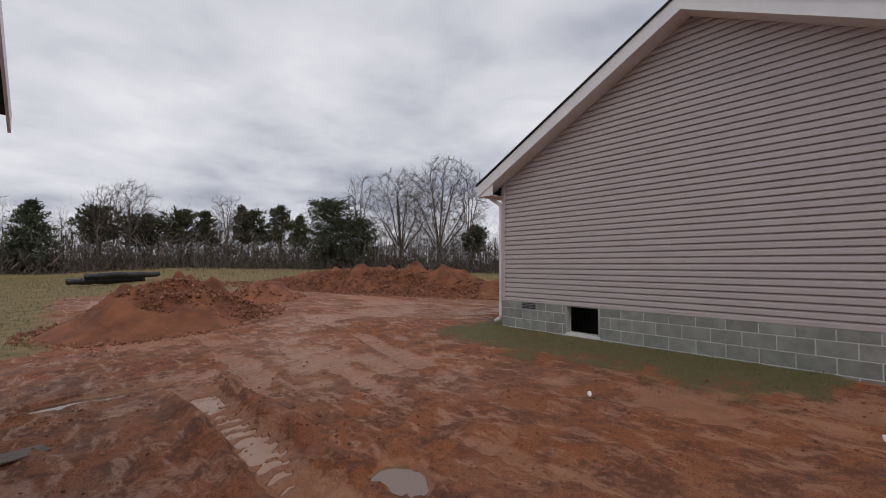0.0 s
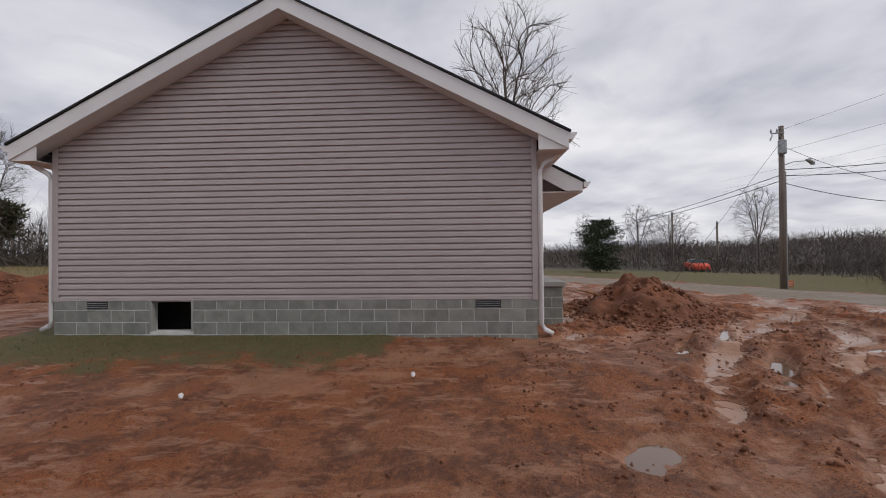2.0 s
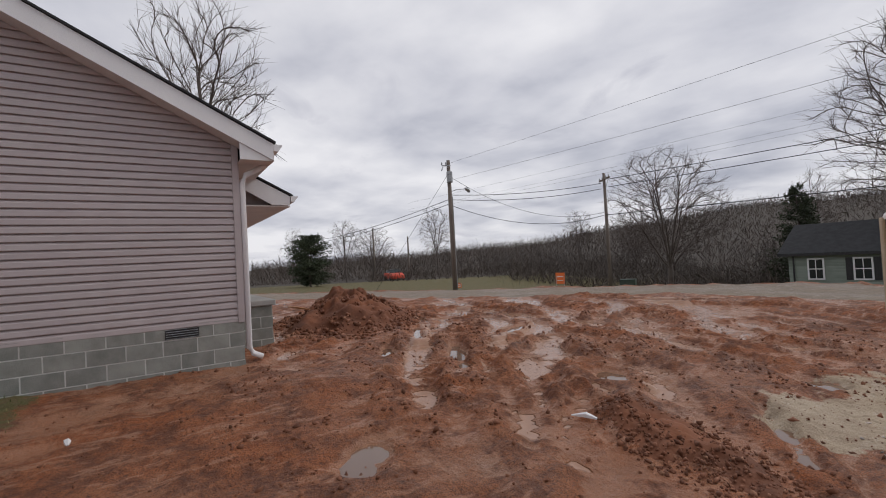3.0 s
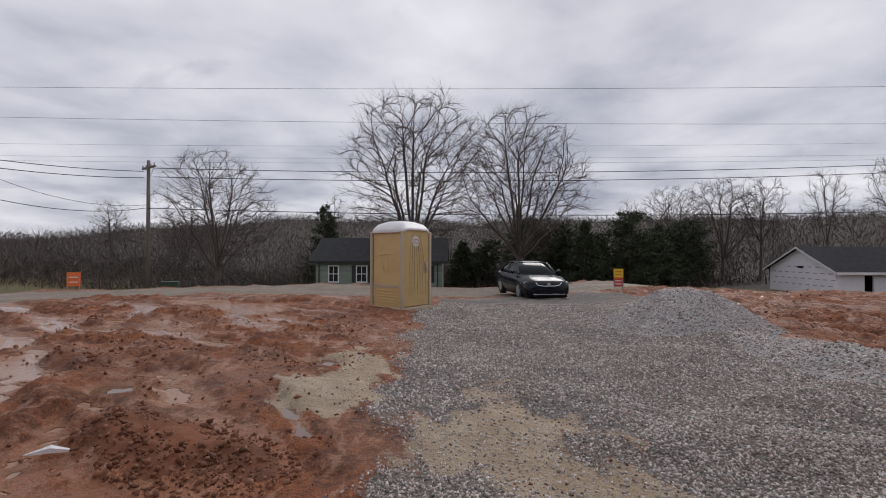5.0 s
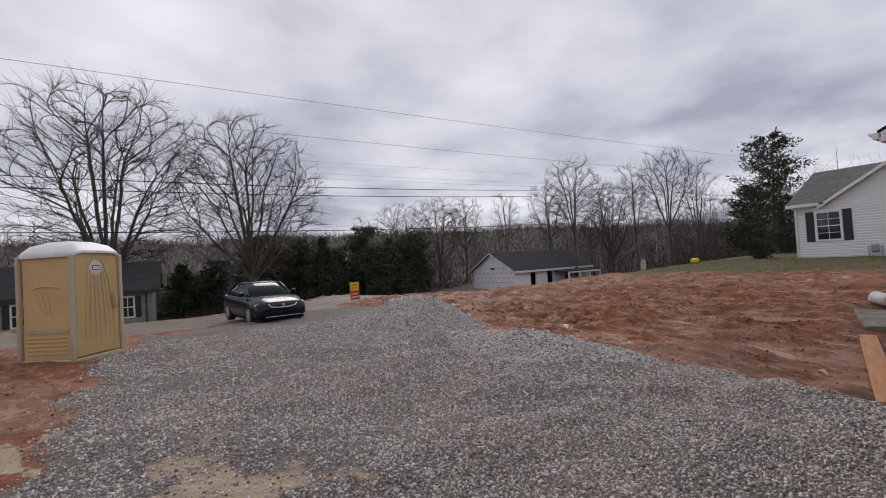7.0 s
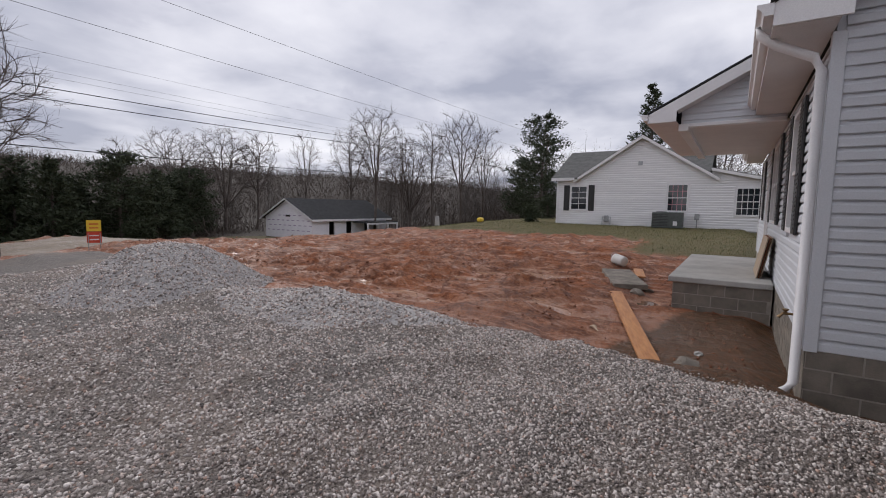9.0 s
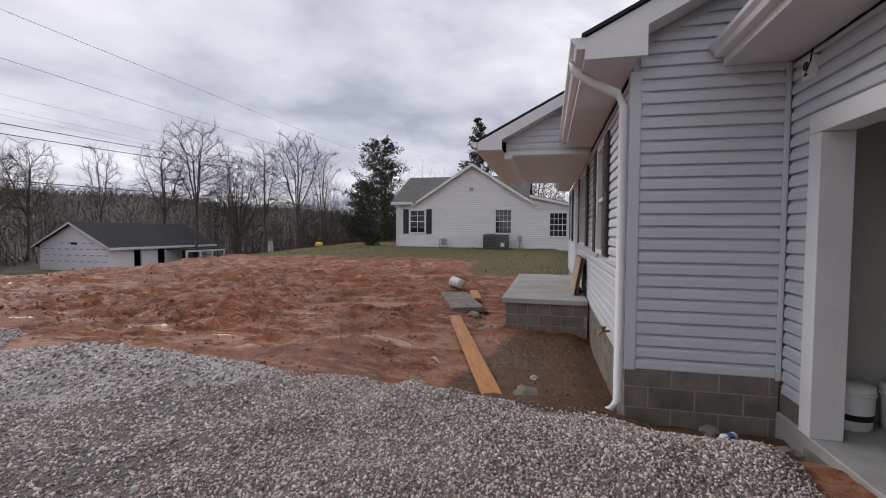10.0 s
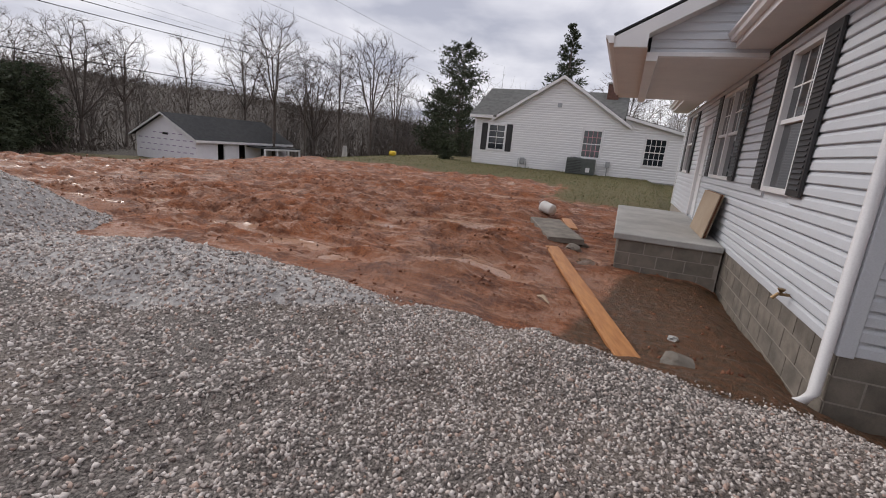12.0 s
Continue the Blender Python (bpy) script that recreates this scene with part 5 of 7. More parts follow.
    c2 = frusta(pos[tips], pos[tips] + tw, np.full(len(tips), fine * 0.75), np.full(len(tips), fine * 0.3), 3)
    return trunk, (np.concatenate([c1[0], c2[0]]), np.concatenate([c1[1], c2[1] + len(c1[0])]))


TREE_KINDS = {}


def bare_tree(kind, x, y, h, label, rz=0.0, group="", z=None):
    """A leafless tree: a trunk with its limbs, and the crown of fine branches."""
    at = pose(x, y, zg(x, y) if z is None else z, 0, 0, rz) @ Matrix.Scale(h / TREE_SPEC[kind][1], 4)
    if kind not in TREE_KINDS:
        (tv, tf), (cv2, cf) = tree_lists(*TREE_SPEC[kind])
        root = thing("tree", (0, 0, 0), 0, label, "tree", group)
        for nm, V, F, mt in (("trunk", tv, tf, M_BARK), ("crown", cv2, cf, M_TWIG)):
            raw_mesh(nm, V, F, mt, kind="", parent=root)
        TREE_KINDS[kind] = root
        root.matrix_world = at
        return root
    ob = copy_thing(TREE_KINDS[kind], Matrix.Identity(4))
    ob.matrix_world = at
    return tagged(ob, label, "tree", group)


TREE_SPEC = {"broad": (3, 14.0, 5.2, 2.4, 11, 1500, 0.55, 0.62), "dome": (8, 12.0, 4.7, 1.9, 16, 2000, 0.5, 0.85), "slim": (15, 12.0, 1.9, 3.6, 5, 480, 0.6, 0.28),
             "oval": (23, 11.0, 4.2, 2.2, 11, 1500, 0.5, 0.72), "rag": (31, 12.0, 2.9, 4.2, 6, 620, 0.6, 0.5), "tall": (37, 18.0, 3.9, 6.0, 9, 1300, 0.55, 0.42)}
bare_tree("broad", 4.0, -43.0, 18.5, "tall spreading leafless tree beside the green house", 20)
bare_tree("dome", -5.2, -36.0, 13.7, "broad rounded leafless tree beside the road", 50)
bare_tree("oval", 21.3, -40.5, 12.8, "oval leafless tree beyond the road", 10)
bare_tree("tall", *swing(29.9, -3.1), 17.4, "tall leafless tree behind the mauve house", 130)
bare_tree("slim", 14.5, -55.0, 11.5, "slender leafless tree behind an evergreen", 0)
ROW = "leafless trees along the field's edge"
for kd, x, y, h, rz in (("oval", -30.5, -52, 12, 10), ("rag", -34, -51, 12, 80), ("slim", -38, -47, 12.5, 0), ("rag", -42.3, -39.5, 15.5, 140), ("slim", -46.7, -34.0, 14.0, 70), ("rag", -48.6, -31.1, 15.0, 30), ("slim", -50.0, -28.6, 13.5, 200), ("oval", -28, -58, 12, 300), ("slim", -24, -62, 11, 20), ("slim", -44.5, -37, 13, 90), ("oval", -47.5, -38, 12, 150), ("rag", -45, -46, 14, 250)):
    bare_tree(kd, x, y, 0.92 * h, "tall leafless woodland tree behind the red field", rz, ROW, z=-1.4)
ROW = "leafless trees along the northern wood"
for kd, x, y, h, rz in (("slim", 0.3, 50, 7.6, 10), ("rag", 2.7, 49.6, 8.0, 100), ("slim", 1.5, 52, 8, 60), ("rag", 10.6, 48.5, 7.2, 0), ("slim", 23.1, 44, 10.5, 20), ("oval", 30.7, 39.1, 12.5, 0), ("oval", 27.0, 41.5, 11, 90), ("slim", 34.0, 38.0, 12, 210), ("rag", -8, 51, 8, 33), ("oval", 38, 30, 11, 0)):
    bare_tree(kd, *swing(x, y), h, "leafless tree in the wood behind the plot", rz, ROW)
for kd, x, y, h, rz in (("rag", 56, -24, 8.0, 10), ("oval", 60, -30, 7.5, 0), ("rag", 52, -36, 9.5, 120), ("slim", 66, -20, 8, 20), ("rag", 40, -52, 8, 70), ("oval", 34, -56, 8, 40), ("oval", -52, 2, 9, 0), ("oval", -56, -4, 10, 45), ("oval", -58, 8, 9, 80), ("oval", 75, -8, 8, 0)):
    bare_tree(kd, x, y, h, "distant leafless tree against the sky", rz, "distant leafless trees")


def evergreen_mesh(seed, h, rad, n_br, bare_low=0.06, shape="cone", droop=0.15, tuft=0.28):
    """Whorled branches that carry tufts of needles; returns trunk and crown lists."""
    rg = random.Random(seed)
    tV, tF = [], []
    limb(tV, tF, Vector((0, 0, -0.2)), Vector((0, 0, 1)), h * 0.97, h * 0.022, 0.015, 7, 8, 0.015, rg)
    V, rn = [], np.random.default_rng(seed)
    for i in range(n_br):
        f = bare_low + (1 - bare_low) * (i + rg.random()) / n_br
        if shape == "cone":
            reach = rad * (1.04 - f) ** 0.8
        else:
            reach = rad * math.sqrt(max(0.03, 1 - ((f - 0.42) / 0.6) ** 2))
        reach *= rg.uniform(0.62, 1.12)
        a = rg.uniform(0, 2 * math.pi)
        d = Vector((math.cos(a), math.sin(a), 0.25 - droop + 0.5 * (f - 0.3)))
        base = Vector((0, 0, f * h * 0.95))
        limb(tV, tF, base, d.normalized(), reach * 0.9, 0.012 + 0.012 * reach, 0.006, 3, 2, 0.05, rg)
        m = 2 * int((8 + 12 * reach) * 1.5)
        c = np.array(base) + np.outer(rn.uniform(0.18, 1.0, m), np.array(d) * reach) + rn.normal(0, 1, (m, 3)) * np.array([0.15, 0.15, 0.11]) * (0.5 + reach * 0.35)
        e = np.array(d) * 0.7 + rn.uniform(-1, 1, (m, 3)) * np.array([1, 1, 0.8])
        e /= np.linalg.norm(e, axis=1)[:, None]
        w = np.cross(e, rn.uniform(-1, 1, (m, 3)))
        w /= np.linalg.norm(w, axis=1)[:, None]
        t = (tuft * rn.uniform(0.45, 1.1, m))[:, None]
        V.append(np.stack([c - w * t * 0.2, c + e * t * 0.5 - w * t * 0.1, c + e * t, c + e * t * 0.5 + w * t * 0.22], 1).reshape(-1, 3))
    V = np.concatenate(V)
    F = np.arange(len(V)).reshape(-1, 4)
    return (tV, tF), (V, F)


def evergreen(x, y, h, rad, n_br, seed, label, mt=None, z=None, **kw):
    (tv, tf), (v, f) = evergreen_mesh(seed, h, rad, n_br, **kw)
    root = thing("evergreen_tree", (x, y, zg(x, y) if z is None else z), 0, label, "tree")
    raw_mesh("trunk", np.array([tuple(p) for p in tv]), tf, M_BARK, kind="", parent=root)
    raw_mesh("crown", v, f, mt or M_LEAF, kind="", parent=root)
    return root


evergreen(*swing(46.1, -13.9), 5.3, 2.15, 150, 1, "dense dark green rounded evergreen beyond the road", shape="egg", tuft=0.34)
evergreen(13.5, -47.5, 9.5, 3.2, 130, 2, "dark conical cedar behind the green house", tuft=0.34)
evergreen(-40.8, -17.6, 9.6, 2.6, 105, 3, "tall dark evergreen beside the white house", shape="egg", tuft=0.34)
evergreen(-44.0, -20.5, 6.5, 2.3, 100, 4, "dark evergreen at the wood's edge", shape="egg", tuft=0.34)
evergreen(-51.1, -10.1, 14.0, 3.4, 60, 5, "open-branched pine behind the white house", bare_low=0.45, droop=0.0, tuft=0.4)
evergreen(*swing(20.5, 45.0), 7.6, 3.6, 150, 6, "broad dark cedar at the wood's edge", shape="egg", tuft=0.34)
evergreen(*swing(23.2, 44.5), 5.6, 2.4, 100, 7, "dark cedar at the wood's edge", shape="egg", tuft=0.34)
evergreen(*swing(-4.1, 49.5), 6.2, 3.0, 120, 8, "dark cedar beside the field", tuft=0.34)
evergreen(*swing(-8.5, 49.5), 5.6, 2.6, 110, 9, "dark cedar beside the field", tuft=0.34)
for k, (x, y, h, r) in enumerate(((12.4, 50, 6.6, 2.2), (13.9, 51, 6.2, 1.9), (16.1, 49, 6.9, 1.5), (18.0, 48.4, 6.0, 1.6), (6.7, 51, 5.6, 2.3), (34.6, 37.7, 5.2, 1.6), (9.2, 52, 6.0, 2.4), (0.5, 53, 5.8, 2.4), (3.6, 52, 5.0, 2.2))):
    evergreen(*swing(x, y), h, r, 54, 20 + k, "ragged pine in the wood behind the plot", M_LEAF2, shape="egg" if k % 3 else "cone", bare_low=0.42, droop=0.0, tuft=0.42)
for k, (x, y, h, r) in enumerate(((-12, -42, 6.5, 2.6), (-16.5, -43, 7.4, 2.8), (-20, -45, 6.4, 2.6), (-9, -46, 5.6, 2.4), (-1.0, -47, 4.6, 2.2), (-23, -49, 6, 2.4))):
    evergreen(x, y, h, r, 90, 40 + k, "dark cedar in the wood beyond the road", z=-2.0, shape="egg" if k % 2 else "cone", tuft=0.4)
GROVE = "dark cedars in the wood beyond the road"
grove = [ob for ob in scene.objects if ob.get("label") == "dark cedar in the wood beyond the road"]
for k, (x, y, rz, f) in enumerate(((-6.2, -43.5, 40, 1.0), (-7.8, -47, 130, 0.95), (-10.6, -44.5, 220, 0.9), (-13.8, -45, 310, 0.95), (-15.0, -47.5, 75, 1.05), (-18.2, -46, 160, 0.9), (-21.4, -47, 20, 0.9), (-25.5, -50, 100, 0.95), (-27.5, -52, 190, 0.85), (-3.6, -48, 260, 0.85), (-19.0, -49.5, 350, 1.1), (-11.5, -48.5, 15, 1.1))):
    ob = copy_thing(grove[k % len(grove)], Matrix.Identity(4))
    ob.matrix_world = pose(x, y, -2.0, 0, 0, rz) @ Matrix.Scale(f, 4)
    tagged(ob, "dark cedar in the wood beyond the road", "tree", GROVE)


# ---- woods ----
def woods(name, places, label, seed, sticks, material):
    """A far wood: thin trunks with rising forks, in one mesh."""
    rg = np.random.default_rng(seed)
    V, F = [], []
    for x, y, z, h in places:
        w = 0.005 * h + 0.010
        tx, ty = rg.normal(0, 0.07 * h), rg.normal(0, 0.07 * h)
        segs = [((x, y, z - 0.5), (x + 0.6 * tx, y + 0.6 * ty, z + h * 0.6), w), ((x + 0.6 * tx, y + 0.6 * ty, z + h * 0.6), (x + 1.3 * tx, y + 1.3 * ty, z + h), w * 0.5)]
        for k in range(sticks):
            f = rg.uniform(0.25, 0.9)
            a = rg.uniform(0, 2 * math.pi)
            L = h * rg.uniform(0.16, 0.36)
            p = (x + tx * f, y + ty * f, z + h * f)
            e = (p[0] + L * 0.6 * math.cos(a), p[1] + L * 0.6 * math.sin(a), p[2] + L * rg.uniform(0.2, 0.9))
            segs.append((p, e, w * 0.42))
            segs.append((e, (e[0] + L * rg.normal(0, 0.3), e[1] + L * rg.normal(0, 0.3), e[2] + L * rg.uniform(0.1, 0.5)), w * 0.25))
        for a, b, r in segs:
            n = len(V)
            for p, q in ((a, r), (b, r * 0.25)):
                V += [(p[0] + q, p[1], p[2]), (p[0] - 0.5 * q, p[1] + 0.87 * q, p[2]), (p[0] - 0.5 * q, p[1] - 0.87 * q, p[2])]
            F += [(n, n + 1, n + 4, n + 3), (n + 1, n + 2, n + 5, n + 4), (n + 2, n, n + 3, n + 5)]
    return raw_mesh(name, np.array(V), F, material, label, "woodland")


def ring(count, a0, a1, r0, r1, h0, h1, seed):
    rg = np.random.default_rng(seed)
    a, r = np.radians(rg.uniform(a0, a1, count)), np.sqrt(rg.uniform(r0 * r0, r1 * r1, count))
    x, y = r * np.sin(a), -r * np.cos(a)
    return list(zip(x, y, lay(x, y), rg.uniform(h0, h1, count)))


M_SCRUB = island_material("far_scrub", [(0.0, (0.070, 0.057, 0.048)), (0.6, (0.104, 0.084, 0.070)), (1.0, (0.145, 0.118, 0.099))], 0.95)
M_WOODS = island_material("far_branches", [(0.0, (0.048, 0.039, 0.034)), (0.6, (0.075, 0.061, 0.053)), (1.0, (0.115, 0.095, 0.083))], 0.95)


def clear(places):
    """Keep the wood off the plots of the far houses."""
    return [p for p in places if not (-49 < p[0] < -29 and -51 < p[1] < -30) and not (-2 < p[0] < 14 and -46 < p[1] < -30) and road_s(p[0], p[1]) > 14 or p[1] > 5 or p[0] < -49]


woods("woodland_south", clear(ring(1150, -62, 22, 46, 85, 2.0, 6.0, 1) + ring(500, 22, 50, 50, 90, 1.2, 3.8, 11)), "leafless wood beyond the road", 1, 18, M_WOODS)
woods("woodland_field_edge", clear(ring(260, -80, -34, 56, 85, 5, 10, 31)), "tall leafless wood behind the red field", 31, 14, M_WOODS)
woods("woodland_hill", ring(4200, -88, 75, 85, 300, 2.5, 6, 2), "leafless wooded hillside", 2, 6, M_WOODS)
woods("woodland_north", ring(900, 126, 207, 50, 72, 3.0, 6.6, 3), "leafless wood behind the plot", 3, 16, M_WOODS)
woods("woodland_west", clear(ring(420, -98, -60, 54, 90, 3.5, 7.5, 4)), "leafless wood behind the white house", 4, 14, M_WOODS)
woods("woodland_east", ring(520, 40, 90, 66, 130, 1.5, 4.2, 5), "leafless trees along the far road", 5, 12, M_WOODS)
woods("brush", ring(900, 126, 207, 46, 58, 0.8, 3.0, 6) + clear(ring(900, -62, 48, 44, 64, 0.8, 2.6, 7)) + clear(ring(300, -98, -60, 52, 62, 0.8, 2.6, 8)), "tangled leafless undergrowth at the wood's edge", 6, 6, M_WOODS)


def undergrowth(name, places, label, seed, size):
    """Dead leaves and thin scrub at the foot of a wood: small tilted scraps in one mesh."""
    rg = np.random.default_rng(seed)
    p = np.array(places)
    n = len(p)
    c = np.stack([p[:, 0], p[:, 1], p[:, 2] + p[:, 3] * rg.random(n) ** 1.4], 1)
    a, b = rg.normal(size=(n, 3)) * np.array([0.5, 0.5, 0.35]) + np.array([0, 0, 0.8]), rg.normal(size=(n, 3))
    a = a / np.linalg.norm(a, axis=1)[:, None] * size * (0.4 + rg.random(n))[:, None]
    b = b / np.linalg.norm(b, axis=1)[:, None] * size * 0.09 * (0.4 + rg.random(n))[:, None]
    v = np.stack([c - a, c + b, c + a, c - b], 1).reshape(-1, 3)
    raw_mesh(name, v, np.arange(4 * n).reshape(-1, 4), M_SCRUB, label, "undergrowth")


undergrowth("undergrowth", ring(34000, 124, 209, 46.5, 60, 0.6, 4.2, 21) + clear(ring(36000, -66, 24, 45, 68, 0.5, 3.4, 22) + ring(9000, 24, 46, 48, 75, 0.4, 2.2, 26) + ring(3000, 44, 64, 52, 80, 0.3, 1.6, 27)) + clear(ring(6000, -98, -60, 53, 64, 0.5, 3.0, 23)) + ring(4000, 40, 92, 66, 80, 0.5, 2.5, 24), "brown leafless scrub at the wood's edge", 9, 0.6)
undergrowth("hillside_canopy", ring(90000, -92, 78, 80, 300, 0.8, 4.6, 25), "brown haze of bare treetops over the hill", 10, 1.2)


# ---- poles and cables ----
def utility_pole(x, y, h, r, arm_z=None, rz=0.0, label="", can=False, light=False):
    root = thing("utility_pole", (x, y, zg(x, y)), rz, label, "utility pole")
    part("pole", T([(0, 0, -0.4), (0, 0, h * 0.5), (0, 0, h)], [r, r * 0.9, r * 0.72], 12), M_POLE, root, smooth=True)
    if arm_z:
        part("crossarm", B(-0.95, 0.95, -0.07, 0.05, arm_z, arm_z + 0.11, bevel=0.01), M_POLE, root)
        for q in (-0.85, -0.35, 0.35, 0.85):
            part("insulator", T([(q, 0, arm_z + 0.11), (q, 0, arm_z + 0.19), (q, 0, arm_z + 0.27)], [0.02, 0.05, 0.03], 8), M_METAL, root)
        for q in (-0.6, 0.6):
            part("brace", T([(q, -0.08, arm_z + 0.02), (0, -0.1, arm_z - 0.5)], 0.018, 6), M_METAL, root)
    if can:
        part("transformer", T([(0, -0.32, h - 1.5), (0, -0.32, h - 1.46), (0, -0.32, h - 0.82), (0, -0.32, h - 0.76)], [0.16, 0.19, 0.19, 0.12], 14), M_METAL, root, "grey transformer can")
        part("bracket", B(-0.45, 0.1, -0.3, -0.22, h - 0.42, h - 0.36), M_METAL, root)
        for q in (-0.45, -0.2):
            part("insulator", T([(q, -0.26, h - 0.36), (q, -0.26, h - 0.25), (q, -0.26, h - 0.16)], [0.03, 0.05, 0.02], 8), M_METAL, root)
        part("cutout", T([(-0.4, -0.3, h - 0.5), (-0.5, -0.42, h - 0.75)], 0.035, 8), M_METAL, root)
        part("conduit", T([(r * 1.02, 0.02, 0), (r * 0.95, 0.02, h * 0.72)], 0.035, 8), M_METAL, root)
    if light:
        arm = part("lamp_arm", T([(0, 0.06, 6.35), (0.5, 0.3, 6.55), (1.15, 0.6, 6.6)], 0.022, 8), M_METAL, root)
        part("lamp_head", T([(1.05, 0.56, 6.64), (1.2, 0.63, 6.62), (1.35, 0.7, 6.5), (1.36, 0.7, 6.38)], [0.04, 0.12, 0.13, 0.09], 10), M_METAL, arm)
    return root


utility_pole(23.1, -17.4, 8.4, 0.16, rz=-120, label="weathered utility pole with transformer and street lamp", can=True, light=True)
utility_pole(19.2, -28.3, 8.4, 0.13, 7.9, rz=-35, label="dark utility pole with a wooden crossarm")
utility_pole(52, -31.3, 5.8, 0.13, label="distant utility pole beyond the road")
utility_pole(54.1, -27.2, 7.0, 0.13, label="distant utility pole beyond the road")
utility_pole(-47.0, -19.5, 9.0, 0.13, 8.2, rz=80, label="distant utility pole behind the white house")


def cable(a, b, sag, r, label, seg=18):
    pts = []
    for i in range(seg + 1):
        f = i / seg
        p = Vector(a).lerp(Vector(b), f)
        p.z -= 4 * sag * f * (1 - f)
        pts.append(p)
    return single("cable", T(pts, r, 5), M_WIRE, label, "cable", "overhead cables")


zp1, zp2 = zg(23.1, -17.4), zg(19.2, -28.3)
for dz, sg, r, dx in ((7.9, 0.7, 0.022, 0.0), (7.35, 0.7, 0.022, 0.0)):
    cable((19.2 - 0.4 + dx, -28.2, zp2 + dz), (-46.0, -33.0, dz + 0.6), sg, r, "black power cable strung between poles")
cable((19.2, -28.2, zp2 + 5.4), (-46.0, -33.5, 5.0), 0.6, 0.024, "black telephone cable strung between poles")
for z0, r in ((8.5, 0.022), (7.95, 0.022), (5.0, 0.024)):
    cable((-46.0, -33.0 if z0 > 5 else -33.5, z0), (-86.0, -36.0, z0 + 0.5), 0.35, r, "black cable strung on towards the far pole")
for dz in (9.2, 9.6, 10.6):
    cable((19.2 + 40, -36.0, 9.3 + (dz - 9.2)), (-70.0, -40.0, dz + 1.0), 0.8, 0.007, "thin grey power line beyond the road")
cable((23.1, -17.4, zp1 + 6.15), (19.4, -28.2, zp2 + 7.7), 0.25, 0.02, "black power cable strung between poles")
cable((23.1, -17.4, zp1 + 5.85), (19.4, -28.2, zp2 + 7.3), 0.3, 0.02, "black power cable strung between poles")
cable((23.1, -17.4, zp1 + 7.4), (19.3, -28.2, zp2 + 5.6), 1.2, 0.012, "thin slack cable strung between poles")
cable((23.1, -17.4, zp1 + 5.5), (19.3, -28.2, zp2 + 5.4), 0.9, 0.018, "black telephone cable strung between poles")
for dz in (5.9, 5.6):
    cable((23.1, -17.4, zp1 + dz), (75.0, -22.0, dz + 0.2), 0.9, 0.02, "black power cable running along the road")
cable((23.1, -17.4, zp1 + 7.6), (30.5, -15.5, zg(30.5, -15.5)), 0.0, 0.01, "taut steel guy wire bracing a pole")
cable((23.1, -17.4, zp1 + 8.2), (-60.0, -16.0, 7.8), 0.5, 0.006, "thin wire high over the plot")
cable((23.1, -17.4, zp1 + 7.1), (-60.0, -16.5, 6.6), 0.6, 0.006, "thin wire high over the plot")


# ---- road signs ----
M_ORANGE = surface("orange_plastic", (0.75, 0.16, 0.03), (0.82, 0.21, 0.05), 5, 0.6, 0.02)
M_YELLOW = surface("yellow_panel", (0.75, 0.50, 0.03), (0.82, 0.57, 0.05), 5, 0.6, 0.02)
M_REDP = surface("red_panel", (0.55, 0.05, 0.02), (0.62, 0.07, 0.03), 5, 0.6, 0.02)


def yard_sign(x, y, rz, parts, label, w=0.42):
    root = thing("yard_sign", (x, y, zg(x, y)), rz, label, "sign")
    for q in (-w / 2 + 0.04, w / 2 - 0.04):
        part("stake", T([(q, 0.02, -0.25), (q, 0.02, 0.55)], 0.012, 6), M_METAL, root)
    for z0, z1, mt in parts:
        p = part("panel", B(-w / 2, w / 2, -0.012, 0.008, z0, z1, bevel=0.003), mt, root)
        for i in range(2):
            zz = z0 + (z1 - z0) * (0.3 + 0.35 * i)
            part("lettering", B(-w * 0.32, w * 0.32, 0.009, 0.012, zz - 0.02, zz + 0.02), M_WHITE if mt is not M_YELLOW else M_REDP, p)
    return root


yard_sign(-7.5, -21.5, -18, ((0.62, 1.02, M_YELLOW), (0.2, 0.61, M_REDP)), "yellow and red roadside sign on stakes")
yard_sign(*swing(16.9, -18.8), 20, ((0.12, 0.72, M_ORANGE),), "orange and white roadside barrier panel", 0.5)
yard_sign(24.5, -18.8, 10, ((0.2, 0.55, M_ORANGE),), "small orange roadside sign beside a pole", 0.4)


# ---- portable toilet ----
M_TAN = surface("tan_plastic", (0.58, 0.405, 0.175), (0.64, 0.455, 0.205), 2.5, 0.5, 0.05, 40)
M_TAN2 = surface("pale_tan_plastic", (0.50, 0.41, 0.28), (0.56, 0.46, 0.33), 2.5, 0.5, 0.05, 40)
M_CAP = surface("translucent_white_plastic", (0.72, 0.71, 0.70), (0.80, 0.79, 0.78), 3, 0.45, 0.04)
toilet = thing("portable_toilet", (1.62, -13.65, zg(1.62, -13.65) - 0.02), -37, "tan plastic portable toilet with white roof on mud", "portable toilet")
H = 0.585
part("skid", B(-H - 0.03, H + 0.03, -H - 0.03, H + 0.03, 0.0, 0.12, bevel=0.02), M_TAN2, toilet)
